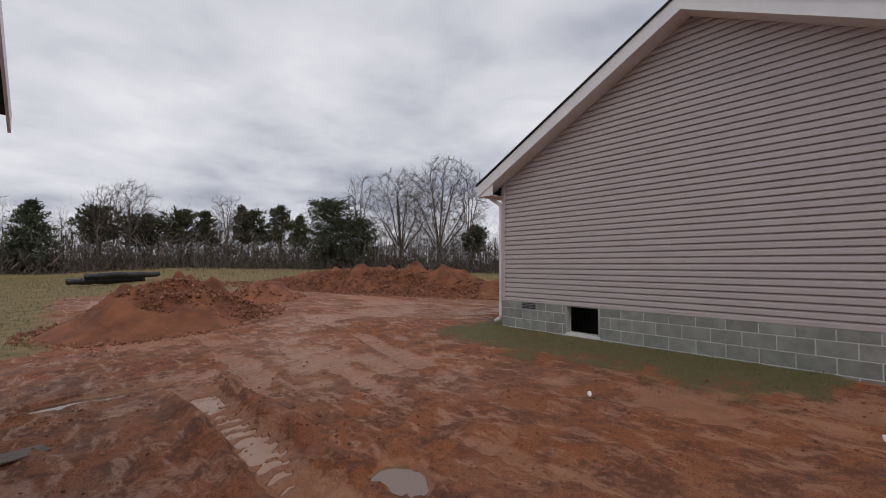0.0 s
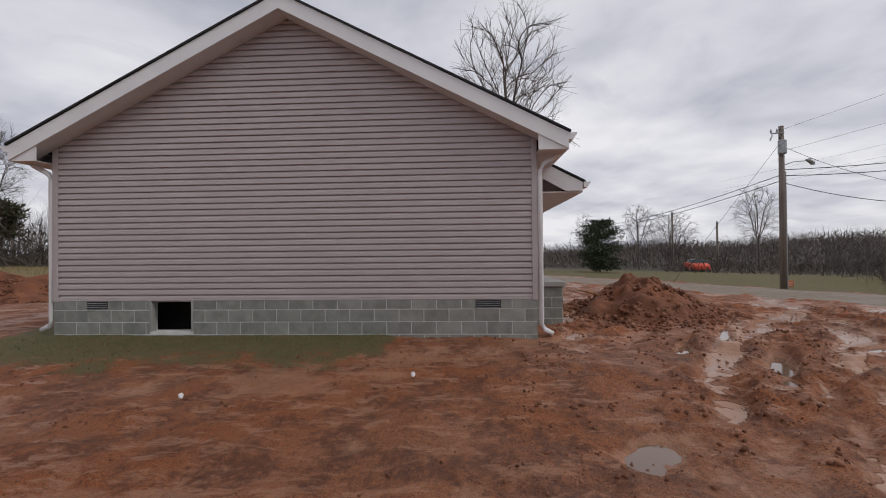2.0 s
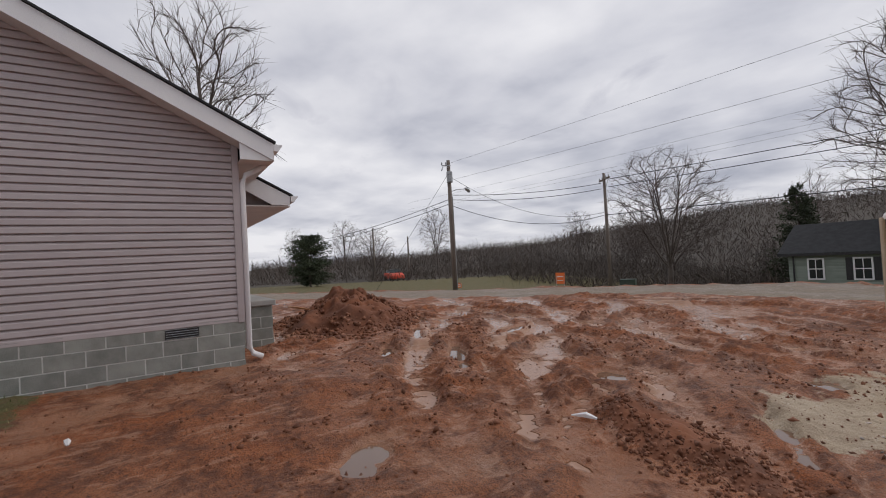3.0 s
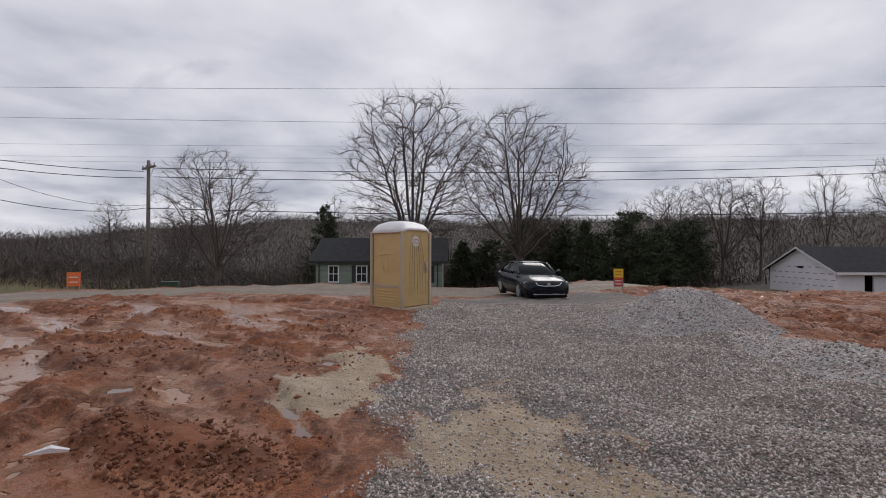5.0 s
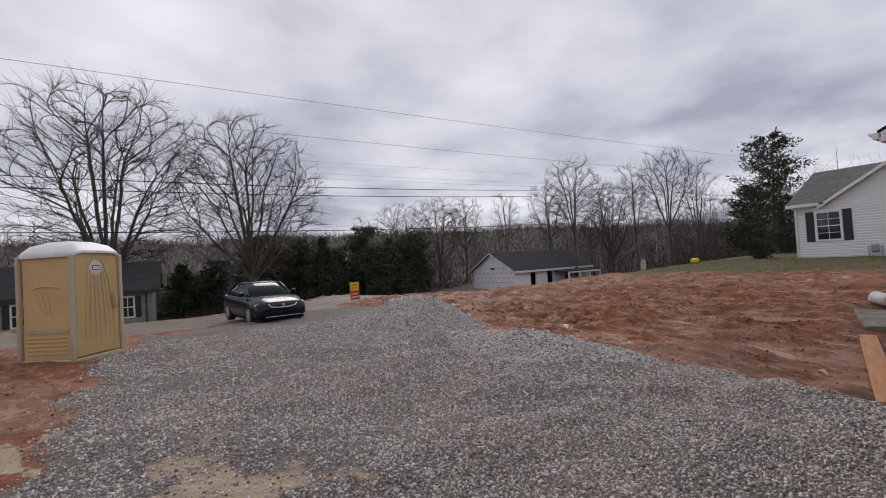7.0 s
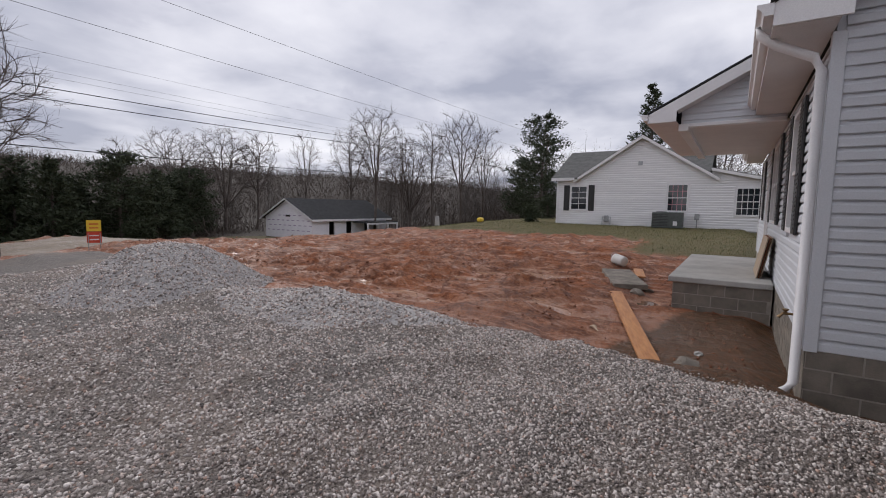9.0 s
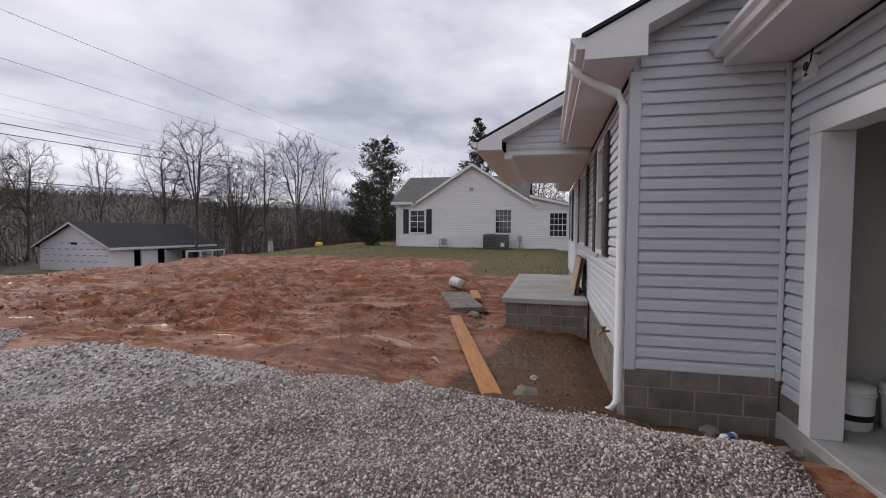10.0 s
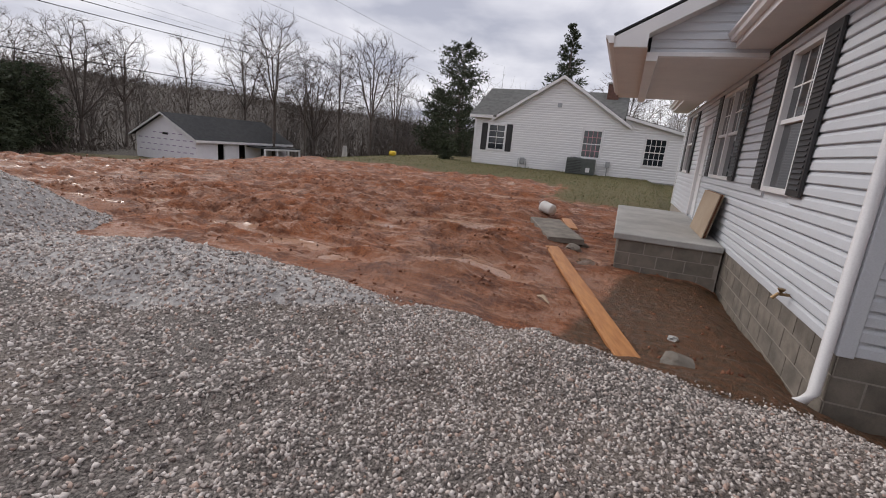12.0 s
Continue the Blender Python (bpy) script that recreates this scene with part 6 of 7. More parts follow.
for y0, y1, nm in ((H - 0.05, H - 0.01, "side_panel"), (-H + 0.01, -H + 0.05, "side_panel")):
    sp_ = part(nm, B(-H + 0.07, H - 0.07, y0, y1, 0.12, 2.06, bevel=0.01), M_TAN, toilet)
    if y1 > 0:
        part("vent_band", B(-H + 0.1, H - 0.1, y1, y1 + 0.018, 0.62, 0.70, bevel=0.006), M_TAN2, sp_)
        for k in range(5):
            part("rib", B(-H + 0.12, H - 0.12, y1, y1 + 0.014, 0.22 + 0.075 * k, 0.255 + 0.075 * k, bevel=0.005), M_TAN, sp_)
        for k in range(3):
            part("flute", T([(-0.02 + 0.14 * k, y1, 1.42), (-0.06 + 0.11 * k, y1 + 0.01, 1.2), (-0.10 + 0.07 * k, y1, 0.95)], [0.02, 0.02, 0.008], 6), M_TAN, sp_)
        part("flute", T([(-0.34, y1, 1.46), (-0.1, y1 + 0.01, 1.5), (0.18, y1 + 0.008, 1.5), (0.34, y1, 1.42)], [0.008, 0.02, 0.02, 0.008], 6), M_TAN, sp_)
part("back_panel", B(H - 0.05, H - 0.01, -H + 0.07, H - 0.07, 0.12, 2.06, bevel=0.01), M_TAN, toilet)
for a in (-1, 1):
    for b in (-1, 1):
        part("corner_post", B(a * H - 0.045, a * H + 0.045, b * H - 0.045, b * H + 0.045, 0.1, 2.08, bevel=0.02), M_TAN2, toilet)
tdoor = part("door", B(-H - 0.005, -H + 0.035, -H + 0.06, H - 0.06, 0.14, 2.14, bevel=0.012), M_TAN, toilet, "fluted tan door with a latch")
for k in range(7):
    y0 = -0.38 + 0.11 * k
    part("flute", T([(-H - 0.006, y0 * 0.5 + 0.08, 2.02), (-H - 0.012, y0 * 0.75 + 0.02, 1.6), (-H - 0.012, y0, 1.0), (-H - 0.006, y0 * 1.05, 0.42)], [0.006, 0.016, 0.02, 0.008], 6), M_TAN2 if k % 2 else M_TAN, tdoor)
for k in range(6):
    part("hinge", B(-H - 0.03, -H - 0.0, H - 0.10, H - 0.05, 0.3 + 0.3 * k, 0.42 + 0.3 * k, bevel=0.006), M_TAN2, tdoor)
badge = part("badge", T([(-H - 0.004, 0.03, 1.82), (-H - 0.02, 0.03, 1.82)], [0.15, 0.14], 20), M_CAP, tdoor)
part("badge_panel", B(-H - 0.026, -H - 0.02, -0.07, 0.13, 1.77, 1.87), M_REDP, badge)
part("badge_panel", B(-H - 0.028, -H - 0.0255, -0.05, 0.11, 1.79, 1.85), M_CAP, badge)
part("handle", T([(-H - 0.006, -0.33, 1.3), (-H - 0.05, -0.36, 1.25), (-H - 0.05, -0.4, 1.05), (-H - 0.006, -0.38, 0.98)], [0.03, 0.05, 0.05, 0.03], 8), M_TAN2, tdoor)
part("latch", T([(-H - 0.01, -0.42, 1.12), (-H - 0.05, -0.42, 1.12)], 0.035, 10), M_BLACK, tdoor)
cap = bmesh.new()
lev = [(0.64, 2.04), (0.655, 2.09), (0.63, 2.15), (0.52, 2.27), (0.32, 2.35), (0.0, 2.38)]
prev = None
for q, z in lev:
    n = 32
    rg_ = []
    for k in range(n):
        th = 2 * math.pi * k / n
        c, s = math.cos(th), math.sin(th)
        e = 0.35 if q > 0.4 else 0.6
        zz = z + (0.07 * max(0.0, abs(c) - 0.8) * 5 if 2.1 > z else 0)
        rg_.append(cap.verts.new((q * math.copysign(abs(c) ** e, c), q * math.copysign(abs(s) ** e, s), zz)))
    if prev:
        for k in range(n):
            cap.faces.new((prev[k], prev[(k + 1) % n], rg_[(k + 1) % n], rg_[k]))
    prev = rg_
bmesh.ops.remove_doubles(cap, verts=cap.verts, dist=0.001)
bmesh.ops.recalc_face_normals(cap, faces=cap.faces)
part("roof", cap, M_CAP, toilet, "white domed plastic roof", smooth=True)
part("vent_pipe", T([(0.4, -0.4, 2.1), (0.4, -0.4, 2.36)], 0.05, 10), M_CAP, toilet)
toilet.scale = (1.0, 1.0, 1.07)


# ---- parked sedan, front towards the houses ----
M_PAINT = surface("black_car_paint", (0.004, 0.005, 0.009), (0.007, 0.009, 0.014), 3, 0.14, 0.0, metal=0.0, coat=0.0)
M_PAINT.node_tree.nodes["Principled BSDF"].inputs["Specular IOR Level"].default_value = 0.3
M_TYRE = surface("tyre_rubber", (0.012, 0.012, 0.012), (0.024, 0.022, 0.02), 8, 0.9, 0.2)
M_CHROME = surface("chrome", (0.6, 0.61, 0.63), (0.7, 0.71, 0.72), 4, 0.15, 0.0, metal=1.0)
M_LAMP = surface("clear_headlight", (0.62, 0.65, 0.70), (0.75, 0.78, 0.82), 6, 0.12, 0.0, coat=1.0)
M_GLASS_CAR = glass("tinted_car_glass", (0.012, 0.018, 0.018), 0.05, 0.2)
car = thing("car", (-3.15, -20.0, zg(-3.15, -19.6) - 0.01), 8, "black four-door sedan parked at the drive's end", "car")


def loft(sections, flip=False):
    """Rings of one count along y, closed across the middle line."""
    bm = bmesh.new()
    rows = [[bm.verts.new(p) for p in ring_] for ring_ in sections]
    for a, b in zip(rows, rows[1:]):
        for k in range(len(a) - 1):
            bm.faces.new((a[k], a[k + 1], b[k + 1], b[k]))
    bm.faces.new(rows[0])
    bm.faces.new(list(reversed(rows[-1])))
    bmesh.ops.recalc_face_normals(bm, faces=bm.faces)
    return bm


def car_ring(y, w, zlo, zb, zt, tw):
    """Half profile mirrored: sill, bulge of the flank, shoulder, top."""
    half = [(w * 0.80, zlo), (w * 0.97, zlo + 0.08), (w, (zlo + zb) / 2), (w * 0.985, zb), (w * 0.93, zb + (zt - zb) * 0.45), (tw, zt - 0.015), (tw * 0.5, zt)]
    return [(x, y, z) for x, z in half] + [(-x, y, z) for x, z in reversed(half)]


body_rows = [(2.42, 0.62, 0.26, 0.50, 0.58, 0.50), (2.36, 0.78, 0.20, 0.52, 0.70, 0.62), (2.15, 0.88, 0.18, 0.60, 0.78, 0.70), (1.75, 0.92, 0.18, 0.70, 0.90, 0.74), (1.1, 0.925, 0.18, 0.80, 0.98, 0.76), (0.4, 0.925, 0.18, 0.86, 0.99, 0.78), (-0.6, 0.925, 0.18, 0.88, 1.0, 0.78), (-1.5, 0.92, 0.18, 0.90, 1.02, 0.76), (-2.0, 0.90, 0.22, 0.90, 1.04, 0.74), (-2.35, 0.84, 0.3, 0.86, 1.0, 0.68), (-2.43, 0.74, 0.38, 0.78, 0.92, 0.6)]
part("body", loft([car_ring(*r) for r in body_rows]), M_PAINT, car, smooth=True)
part("underbody", B(-0.8, 0.8, -2.2, 2.2, 0.14, 0.2), M_TYRE, car)


def cab_ring(y, wb, zb, wt, zt):
    half = [(wb, zb), (wb * 0.97, zb + (zt - zb) * 0.4), (wt + 0.03, zt - 0.07), (wt, zt - 0.02), (wt * 0.5, zt + 0.01)]
    return [(x, y, z) for x, z in half] + [(-x, y, z) for x, z in reversed(half)]


part("cabin_glass", loft([cab_ring(1.12, 0.76, 0.955, 0.70, 0.985), cab_ring(0.35, 0.80, 0.97, 0.61, 1.40), cab_ring(-0.5, 0.81, 0.98, 0.62, 1.455), cab_ring(-1.25, 0.80, 0.99, 0.60, 1.38), cab_ring(-1.95, 0.74, 1.0, 0.66, 1.04)]), M_GLASS_CAR, car, "tinted glass of the cabin", smooth=True)
part("roof_panel", loft([cab_ring(0.32, 0.615, 1.395, 0.60, 1.42), cab_ring(-0.1, 0.63, 1.43, 0.61, 1.458), cab_ring(-0.6, 0.63, 1.44, 0.61, 1.472), cab_ring(-1.25, 0.61, 1.37, 0.59, 1.402)]), M_PAINT, car, smooth=True)
for s in (-1, 1):
    part("pillar", T([(s * 0.755, 1.08, 0.97), (s * 0.69, 0.7, 1.2), (s * 0.62, 0.33, 1.40)], 0.032, 6), M_PAINT, car)
    part("pillar", T([(s * 0.815, -0.45, 0.98), (s * 0.64, -0.5, 1.42)], 0.03, 6), M_PAINT, car)
    part("pillar", T([(s * 0.76, -1.85, 1.02), (s * 0.6, -1.25, 1.38)], 0.05, 6), M_PAINT, car)
    mirror = part("mirror", T([(s * 0.86, 0.78, 1.02), (s * 0.98, 0.80, 1.05), (s * 1.06, 0.80, 1.05)], [0.04, 0.085, 0.07], 10), M_PAINT, car, smooth=True)
    lamp = part("headlight", loft([[(s * 0.42, 2.345, 0.63), (s * 0.60, 2.30, 0.61), (s * 0.80, 2.16, 0.62), (s * 0.86, 2.02, 0.68), (s * 0.80, 2.08, 0.745), (s * 0.60, 2.22, 0.73), (s * 0.44, 2.31, 0.69)], [(s * 0.42, 2.375, 0.63), (s * 0.60, 2.335, 0.61), (s * 0.815, 2.19, 0.62), (s * 0.895, 2.03, 0.68), (s * 0.83, 2.10, 0.75), (s * 0.61, 2.25, 0.735), (s * 0.44, 2.34, 0.69)]]), M_LAMP, car, "clear swept-back headlight")
    part("fog_light", T([(s * 0.66, 2.33, 0.36), (s * 0.66, 2.37, 0.36)], 0.05, 12), M_LAMP, car)
    part("fog_recess", B(s * 0.66 - 0.13, s * 0.66 + 0.13, 2.26, 2.352, 0.30, 0.43, bevel=0.02), M_BLACK, car)
    for y in (1.47, -1.32):
        wheel = part("wheel", T([(s * 0.72, y, 0.33), (s * 0.74, y, 0.33), (s * 0.90, y, 0.33), (s * 0.925, y, 0.33)], [0.29, 0.33, 0.33, 0.29], 28), M_TYRE, car, "black road tyre", smooth=True)
        part("rim", T([(s * 0.90, y, 0.33), (s * 0.928, y, 0.33)], [0.225, 0.215], 24), M_METAL, wheel)
        for k in range(5):
            th = 2 * math.pi * k / 5
            part("spoke", T([(s * 0.93, y, 0.33), (s * 0.934, y + 0.2 * math.cos(th), 0.33 + 0.2 * math.sin(th))], [0.03, 0.02], 5), M_METAL, wheel)
        part("wheel_arch", T([(s * 0.70, y, 0.36), (s * 0.918, y, 0.36)], 0.375, 28), M_TYRE, car)
part("grille", B(-0.42, 0.42, 2.33, 2.385, 0.58, 0.70, bevel=0.02), M_BLACK, car)
part("chrome_bar", T([(-0.5, 2.35, 0.70), (-0.42, 2.39, 0.61), (-0.2, 2.41, 0.575), (0.2, 2.41, 0.575), (0.42, 2.39, 0.61), (0.5, 2.35, 0.70)], 0.022, 8), M_CHROME, car)
part("emblem", B(-0.06, 0.06, 2.385, 2.40, 0.60, 0.69, bevel=0.01), M_CHROME, car)
part("lower_intake", B(-0.55, 0.55, 2.34, 2.41, 0.30, 0.42, bevel=0.02), M_BLACK, car)
part("bumper_strip", B(-0.62, 0.62, 2.36, 2.425, 0.255, 0.28, bevel=0.006), M_CHROME, car)
part("wiper", T([(-0.5, 1.05, 1.0), (0.1, 0.98, 1.03)], 0.012, 6), M_BLACK, car)


# ---- distant red car ----
red = thing("car", (*swing(53.6, -27.3), zg(53.6, -27.3)), 75, "red saloon car parked far down the road", "car")
part("body", loft([car_ring(*r) for r in body_rows]), M_REDP, red, smooth=True)
part("cabin_glass", loft([cab_ring(1.12, 0.76, 0.955, 0.70, 0.985), cab_ring(0.35, 0.80, 0.97, 0.61, 1.40), cab_ring(-1.25, 0.80, 0.99, 0.60, 1.38), cab_ring(-1.95, 0.74, 1.0, 0.66, 1.04)]), M_GLASS_CAR, red)
for s in (-1, 1):
    for y in (1.47, -1.32):
        part("wheel", T([(s * 0.72, y, 0.33), (s * 0.95, y, 0.33)], 0.33, 20), M_TYRE, red)


# ---- white neighbour house ----
M_CLAP = surface("white_clapboard", (0.76, 0.75, 0.76), (0.82, 0.81, 0.81), 1.2, 0.55, 0.03, 60, vary=0.02)
hN = thing("house", (-31, -7, 0.2), 0, "older white clapboard house with grey shingle roof", "house", placed=True)
NX = -31.0
nw_ = bmesh.new()
prism(nw_, [(NX, -11.1, 0.3), (NX, -3.6, 0.3), (NX, -3.6, 3.44), (NX, -7.35, 5.85), (NX, -11.1, 3.44)], (-5, 0, 0))
gabN = part("gable_wall", nw_, M_CLAP, hN)
part("wall", B(NX - 8, NX - 0.002, -12.65, -11.1, 0.3, 3.44), M_CLAP, hN)
part("addition_wall", P([(NX, -3.6, 0.3), (NX, -0.2, 0.3), (NX, -0.2, 2.95), (NX, -3.6, 3.75)], (-7, 0, 0)), M_CLAP, hN)
z = 0.32
NHOLES = [(-11.75, -10.55, 1.3, 2.97), (-5.9, -4.67, 1.3, 3.02), (-2.43, -1.18, 1.12, 2.77)]
while z < 5.7:
    half = 3.75 if z < 3.44 else (5.85 - z) / 0.643
    lo_, hi_ = (-12.64, -0.2 if z < 2.9 else -3.6 + max(0.0, (3.75 - z) / 0.235)) if z < 3.3 else (-7.35 - half, -7.35 + half)
    if z >= 2.9 and z < 3.3:
        hi_ = -3.6 + (3.75 - z - 0.14) / 0.235
    for a, b in pieces(lo_, hi_, z, z + 0.14, NHOLES):
        part("clapboard", lap_board((NX, 0, z), (0, 1, 0), (1, 0, 0), a, b, a, b, 0.14), M_CLAP, gabN)
    z += 0.14
part("foundation", B(NX - 7, NX + 0.02, -12.6, -0.25, -0.3, 0.31), M_CONC, hN)
for s in (-1, 1):
    part("gable_roof", P([(NX + 0.3, -7.35 + s * 4.15, 3.2), (NX + 0.3, -7.35, 5.87), (NX + 0.3, -7.35, 5.97), (NX + 0.3, -7.35 + s * 4.15, 3.3)], (-4.6, 0, 0)), M_SHINGLE_G, hN)
    part("rake_board", P([(NX + 0.302, -7.35 + s * 4.15, 3.1), (NX + 0.302, -7.35, 5.77), (NX + 0.302, -7.35, 5.95), (NX + 0.302, -7.35 + s * 4.15, 3.28)], (0.025, 0, 0)), M_WHITE, hN)
part("main_roof_middle", P([(NX - 0.08, -11.2, 3.56), (NX - 4.0, -11.2, 5.5), (NX - 4.0, -11.2, 5.62), (NX - 0.08, -11.2, 3.68)], (0, 7.55, 0)), M_SHINGLE_G, hN)
part("main_roof_back", P([(NX - 4.0, -11.2, 5.5), (NX - 8.4, -11.2, 3.35), (NX - 8.4, -11.2, 3.47), (NX - 4.0, -11.2, 5.62)], (0, 7.55, 0)), M_SHINGLE_G, hN)
part("main_roof", P([(NX + 0.35, -12.95, 3.35), (NX - 4.0, -12.95, 5.5), (NX - 8.4, -12.95, 3.35), (NX - 8.4, -12.95, 3.47), (NX - 4.0, -12.95, 5.62), (NX + 0.35, -12.95, 3.47)], (0, 1.75, 0)), M_SHINGLE_G, hN)
part("main_gable", P([(NX, -12.648, 3.44), (NX - 8, -12.648, 3.44), (NX - 4.0, -12.648, 5.4)], (0, 0.1, 0)), M_CLAP, hN)
part("addition_roof", P([(NX + 0.25, -3.62, 3.80), (NX + 0.25, 0.1, 2.93), (NX + 0.25, 0.1, 3.03), (NX + 0.25, -3.62, 3.9)], (-7.5, 0, 0)), M_SHINGLE_G, hN)
part("addition_fascia", P([(NX + 0.252, -3.62, 3.70), (NX + 0.252, 0.1, 2.83), (NX + 0.252, 0.1, 2.99), (NX + 0.252, -3.62, 3.86)], (0.025, 0, 0)), M_WHITE, hN)
part("eave_board", B(NX + 0.33, NX + 0.36, -12.95, -11.4, 3.28, 3.46), M_WHITE, hN)
M_BRICK = surface("dark_brick", (0.10, 0.05, 0.04), (0.16, 0.085, 0.065), 6, 0.9, 0.4)
ch = part("chimney", B(NX - 3.6, NX - 2.9, -5.0, -4.3, 3.5, 6.0, bevel=0.01), M_BRICK, hN)
part("chimney_cap", B(NX - 3.66, NX - 2.84, -5.06, -4.24, 6.0, 6.1), M_CONC, ch)


def side_window(root, x, y0, y1, z0, z1, name, cols=3, shutters=False, trim=M_WHITE, shut=M_BLACK, bars=M_WHITE):
    """A sash window in a wall that faces +x."""
    w = part(name, B(x - 0.03, x + 0.018, y0, y1, z0, z1), M_GLASS, root, "sash window with white grilles")
    for a, b in ((y0 - 0.09, y0 + 0.02), (y1 - 0.02, y1 + 0.09)):
        part("window_frame", B(x, x + 0.05, a, b, z0 - 0.08, z1 + 0.08), trim, w)
    for c, d in ((z0 - 0.08, z0 + 0.03), (z1 - 0.03, z1 + 0.08), ((z0 + z1) / 2 - 0.025, (z0 + z1) / 2 + 0.025)):
        part("window_frame", B(x, x + 0.048, y0 + 0.02, y1 - 0.02, c, d), trim, w)
    for k in range(1, cols):
        q = y0 + (y1 - y0) * k / cols
        part("grille_bar", B(x + 0.0185, x + 0.03, q - 0.014, q + 0.014, z0 + 0.03, z1 - 0.03), bars, w)
    for k in (0.25, 0.75):
        q = z0 + (z1 - z0) * k
        part("grille_bar", B(x + 0.0185, x + 0.029, y0 + 0.02, y1 - 0.02, q - 0.014, q + 0.014), bars, w)
    if shutters:
        for a in (y0 - 0.50, y1 + 0.11):
            part("shutter", B(x + 0.01, x + 0.045, a, a + 0.38, z0 - 0.08, z1 + 0.08, bevel=0.01), shut, root, "black shutter")
    return w


M_PINK = surface("faded_pink_trim", (0.50, 0.22, 0.26), (0.58, 0.28, 0.31), 6, 0.6, 0.02)
side_window(hN, NX + 0.01, -11.65, -10.62, 1.38, 2.9, "window_1", 2, True)
side_window(hN, NX + 0.01, -5.8, -4.77, 1.38, 2.94, "window_2", 4, bars=M_PINK)
side_window(hN, NX + 0.01, -2.33, -1.28, 1.2, 2.7, "window_3", 4)
part("attic_vent", B(NX + 0.01, NX + 0.06, -7.55, -7.3, 4.15, 4.4), M_METAL, hN)
part("downspout", T([(NX + 0.08, -12.6, 3.3), (NX + 0.08, -12.6, 0.4)], 0.05, 8), M_WHITE, hN)
M_ACG = surface("grey_green_metal", (0.075, 0.085, 0.080), (0.11, 0.12, 0.115), 5, 0.5, 0.05, metal=0.3)
ac = thing("air_conditioner", (-30.2, -5.6, zg(-30.2, -5.6)), 0, "grey outdoor air-conditioning unit beside the white house", "air conditioner")
part("cabinet", B(-0.4, 0.4, -0.85, 0.75, 0.0, 0.92, bevel=0.03), M_ACG, ac)
for k in range(8):
    part("grille_slat", B(0.402, 0.412, -0.8, 0.0, 0.12 + 0.09 * k, 0.15 + 0.09 * k), M_BLACK, ac)
part("label_plate", B(0.402, 0.408, 0.28, 0.5, 0.15, 0.4), M_WHITE, ac)
part("fan_guard", T([(0, -0.4, 0.92), (0, -0.4, 0.96)], [0.32, 0.28], 20), M_BLACK, ac)
meter = thing("gas_meter", (-30.7, -9.25, zg(-30.7, -9.25)), 0, "grey gas meter on pipes at the house wall", "meter")
part("pipe", T([(0, -0.25, -0.1), (0, -0.25, 0.55), (0, 0.25, 0.55), (0, 0.25, -0.1)], 0.03, 8), M_METAL, meter)
part("meter_body", T([(0, 0, 0.22), (0, 0, 0.28), (0, 0, 0.6), (0, 0, 0.66)], [0.1, 0.16, 0.16, 0.1], 12), M_METAL, meter)
elec = thing("utility_box", (-30.85, -4.2, zg(-30.85, -4.2)), 0, "grey electric box on the house wall", "utility box")
part("case", B(-0.1, 0.1, -0.12, 0.12, 0.5, 0.85, bevel=0.01), M_METAL, elec)
part("conduit", T([(0, 0, -0.1), (0, 0, 0.5)], 0.025, 8), M_METAL, elec)

# ---- far white wrapped house ----
hT = thing("house", (-39, -44, -2.2), 0, "unfinished house wrapped in white sheeting", "house", placed=True)
M_WRAP = surface("white_house_wrap", (0.80, 0.78, 0.82), (0.86, 0.84, 0.87), 1.2, 0.6, 0.1, 20)
M_WRAPTXT = surface("wrap_print", (0.40, 0.32, 0.45), (0.45, 0.36, 0.5), 3, 0.7, 0.0)
TZ, TT = -2.4, -0.02
gT = part("gable_wall", P([(-33, -48, TZ), (-33, -40, TZ), (-33, -40, TT), (-33, -44, TT + 2.0), (-33, -48, TT)], (-0.15, 0, 0)), M_WRAP, hT)
for r_ in range(4):
    for k in range(9):
        y0 = -47.6 + 0.85 * k + (0.3 if r_ % 2 else 0)
        if abs(y0 + 44) < (3.9 if r_ < 3 else 2.2):
            part("wrap_lettering", B(-32.998, -32.99, y0, y0 + 0.45, -1.5 + 0.55 * r_, -1.42 + 0.55 * r_), M_WRAPTXT, gT)
part("gable_vent", B(-33.0, -32.97, -44.3, -43.6, 0.05, 0.25), M_DARK, gT)
sT = bmesh.new()
for a, b in ((-45, -41.9), (-41.0, -38.9), (-38.0, -36.2), (-35.4, -33.15)):
    box(sT, a, b, -40.15, -40.0, TZ, TT)
for a, b in ((-41.9, -41.0), (-38.9, -38.0), (-36.2, -35.4)):
    box(sT, a, b, -40.15, -40.0, -0.45, TT)
part("long_wall", sT, M_WRAP, hT)
# added near-black sheet that paints the unlit rooms behind the wall's gaps
part("dark_interior", B(-44.9, -33.3, -43, -42.9, TZ, TT), M_DARK, hT)
part("back_wall", B(-45, -33.15, -48.0, -47.85, TZ, TT), M_WRAP, hT)
for s in (-1, 1):
    part("roof_slope", P([(-32.6, -44 + s * 4.5, TT - 0.2), (-32.6, -44, TT + 2.05), (-32.6, -44, TT + 2.13), (-32.6, -44 + s * 4.5, TT - 0.12)], (-13, 0, 0)), M_SHINGLE, hT)
    part("rake_board", P([(-32.58, -44 + s * 4.5, TT - 0.32), (-32.58, -44, TT + 1.93), (-32.58, -44, TT + 2.1), (-32.58, -44 + s * 4.5, TT - 0.15)], (0.03, 0, 0)), M_WHITE, hT)
part("eave_board", B(-45.5, -32.6, -39.5, -39.47, TT - 0.36, TT - 0.14), M_WHITE, hT)
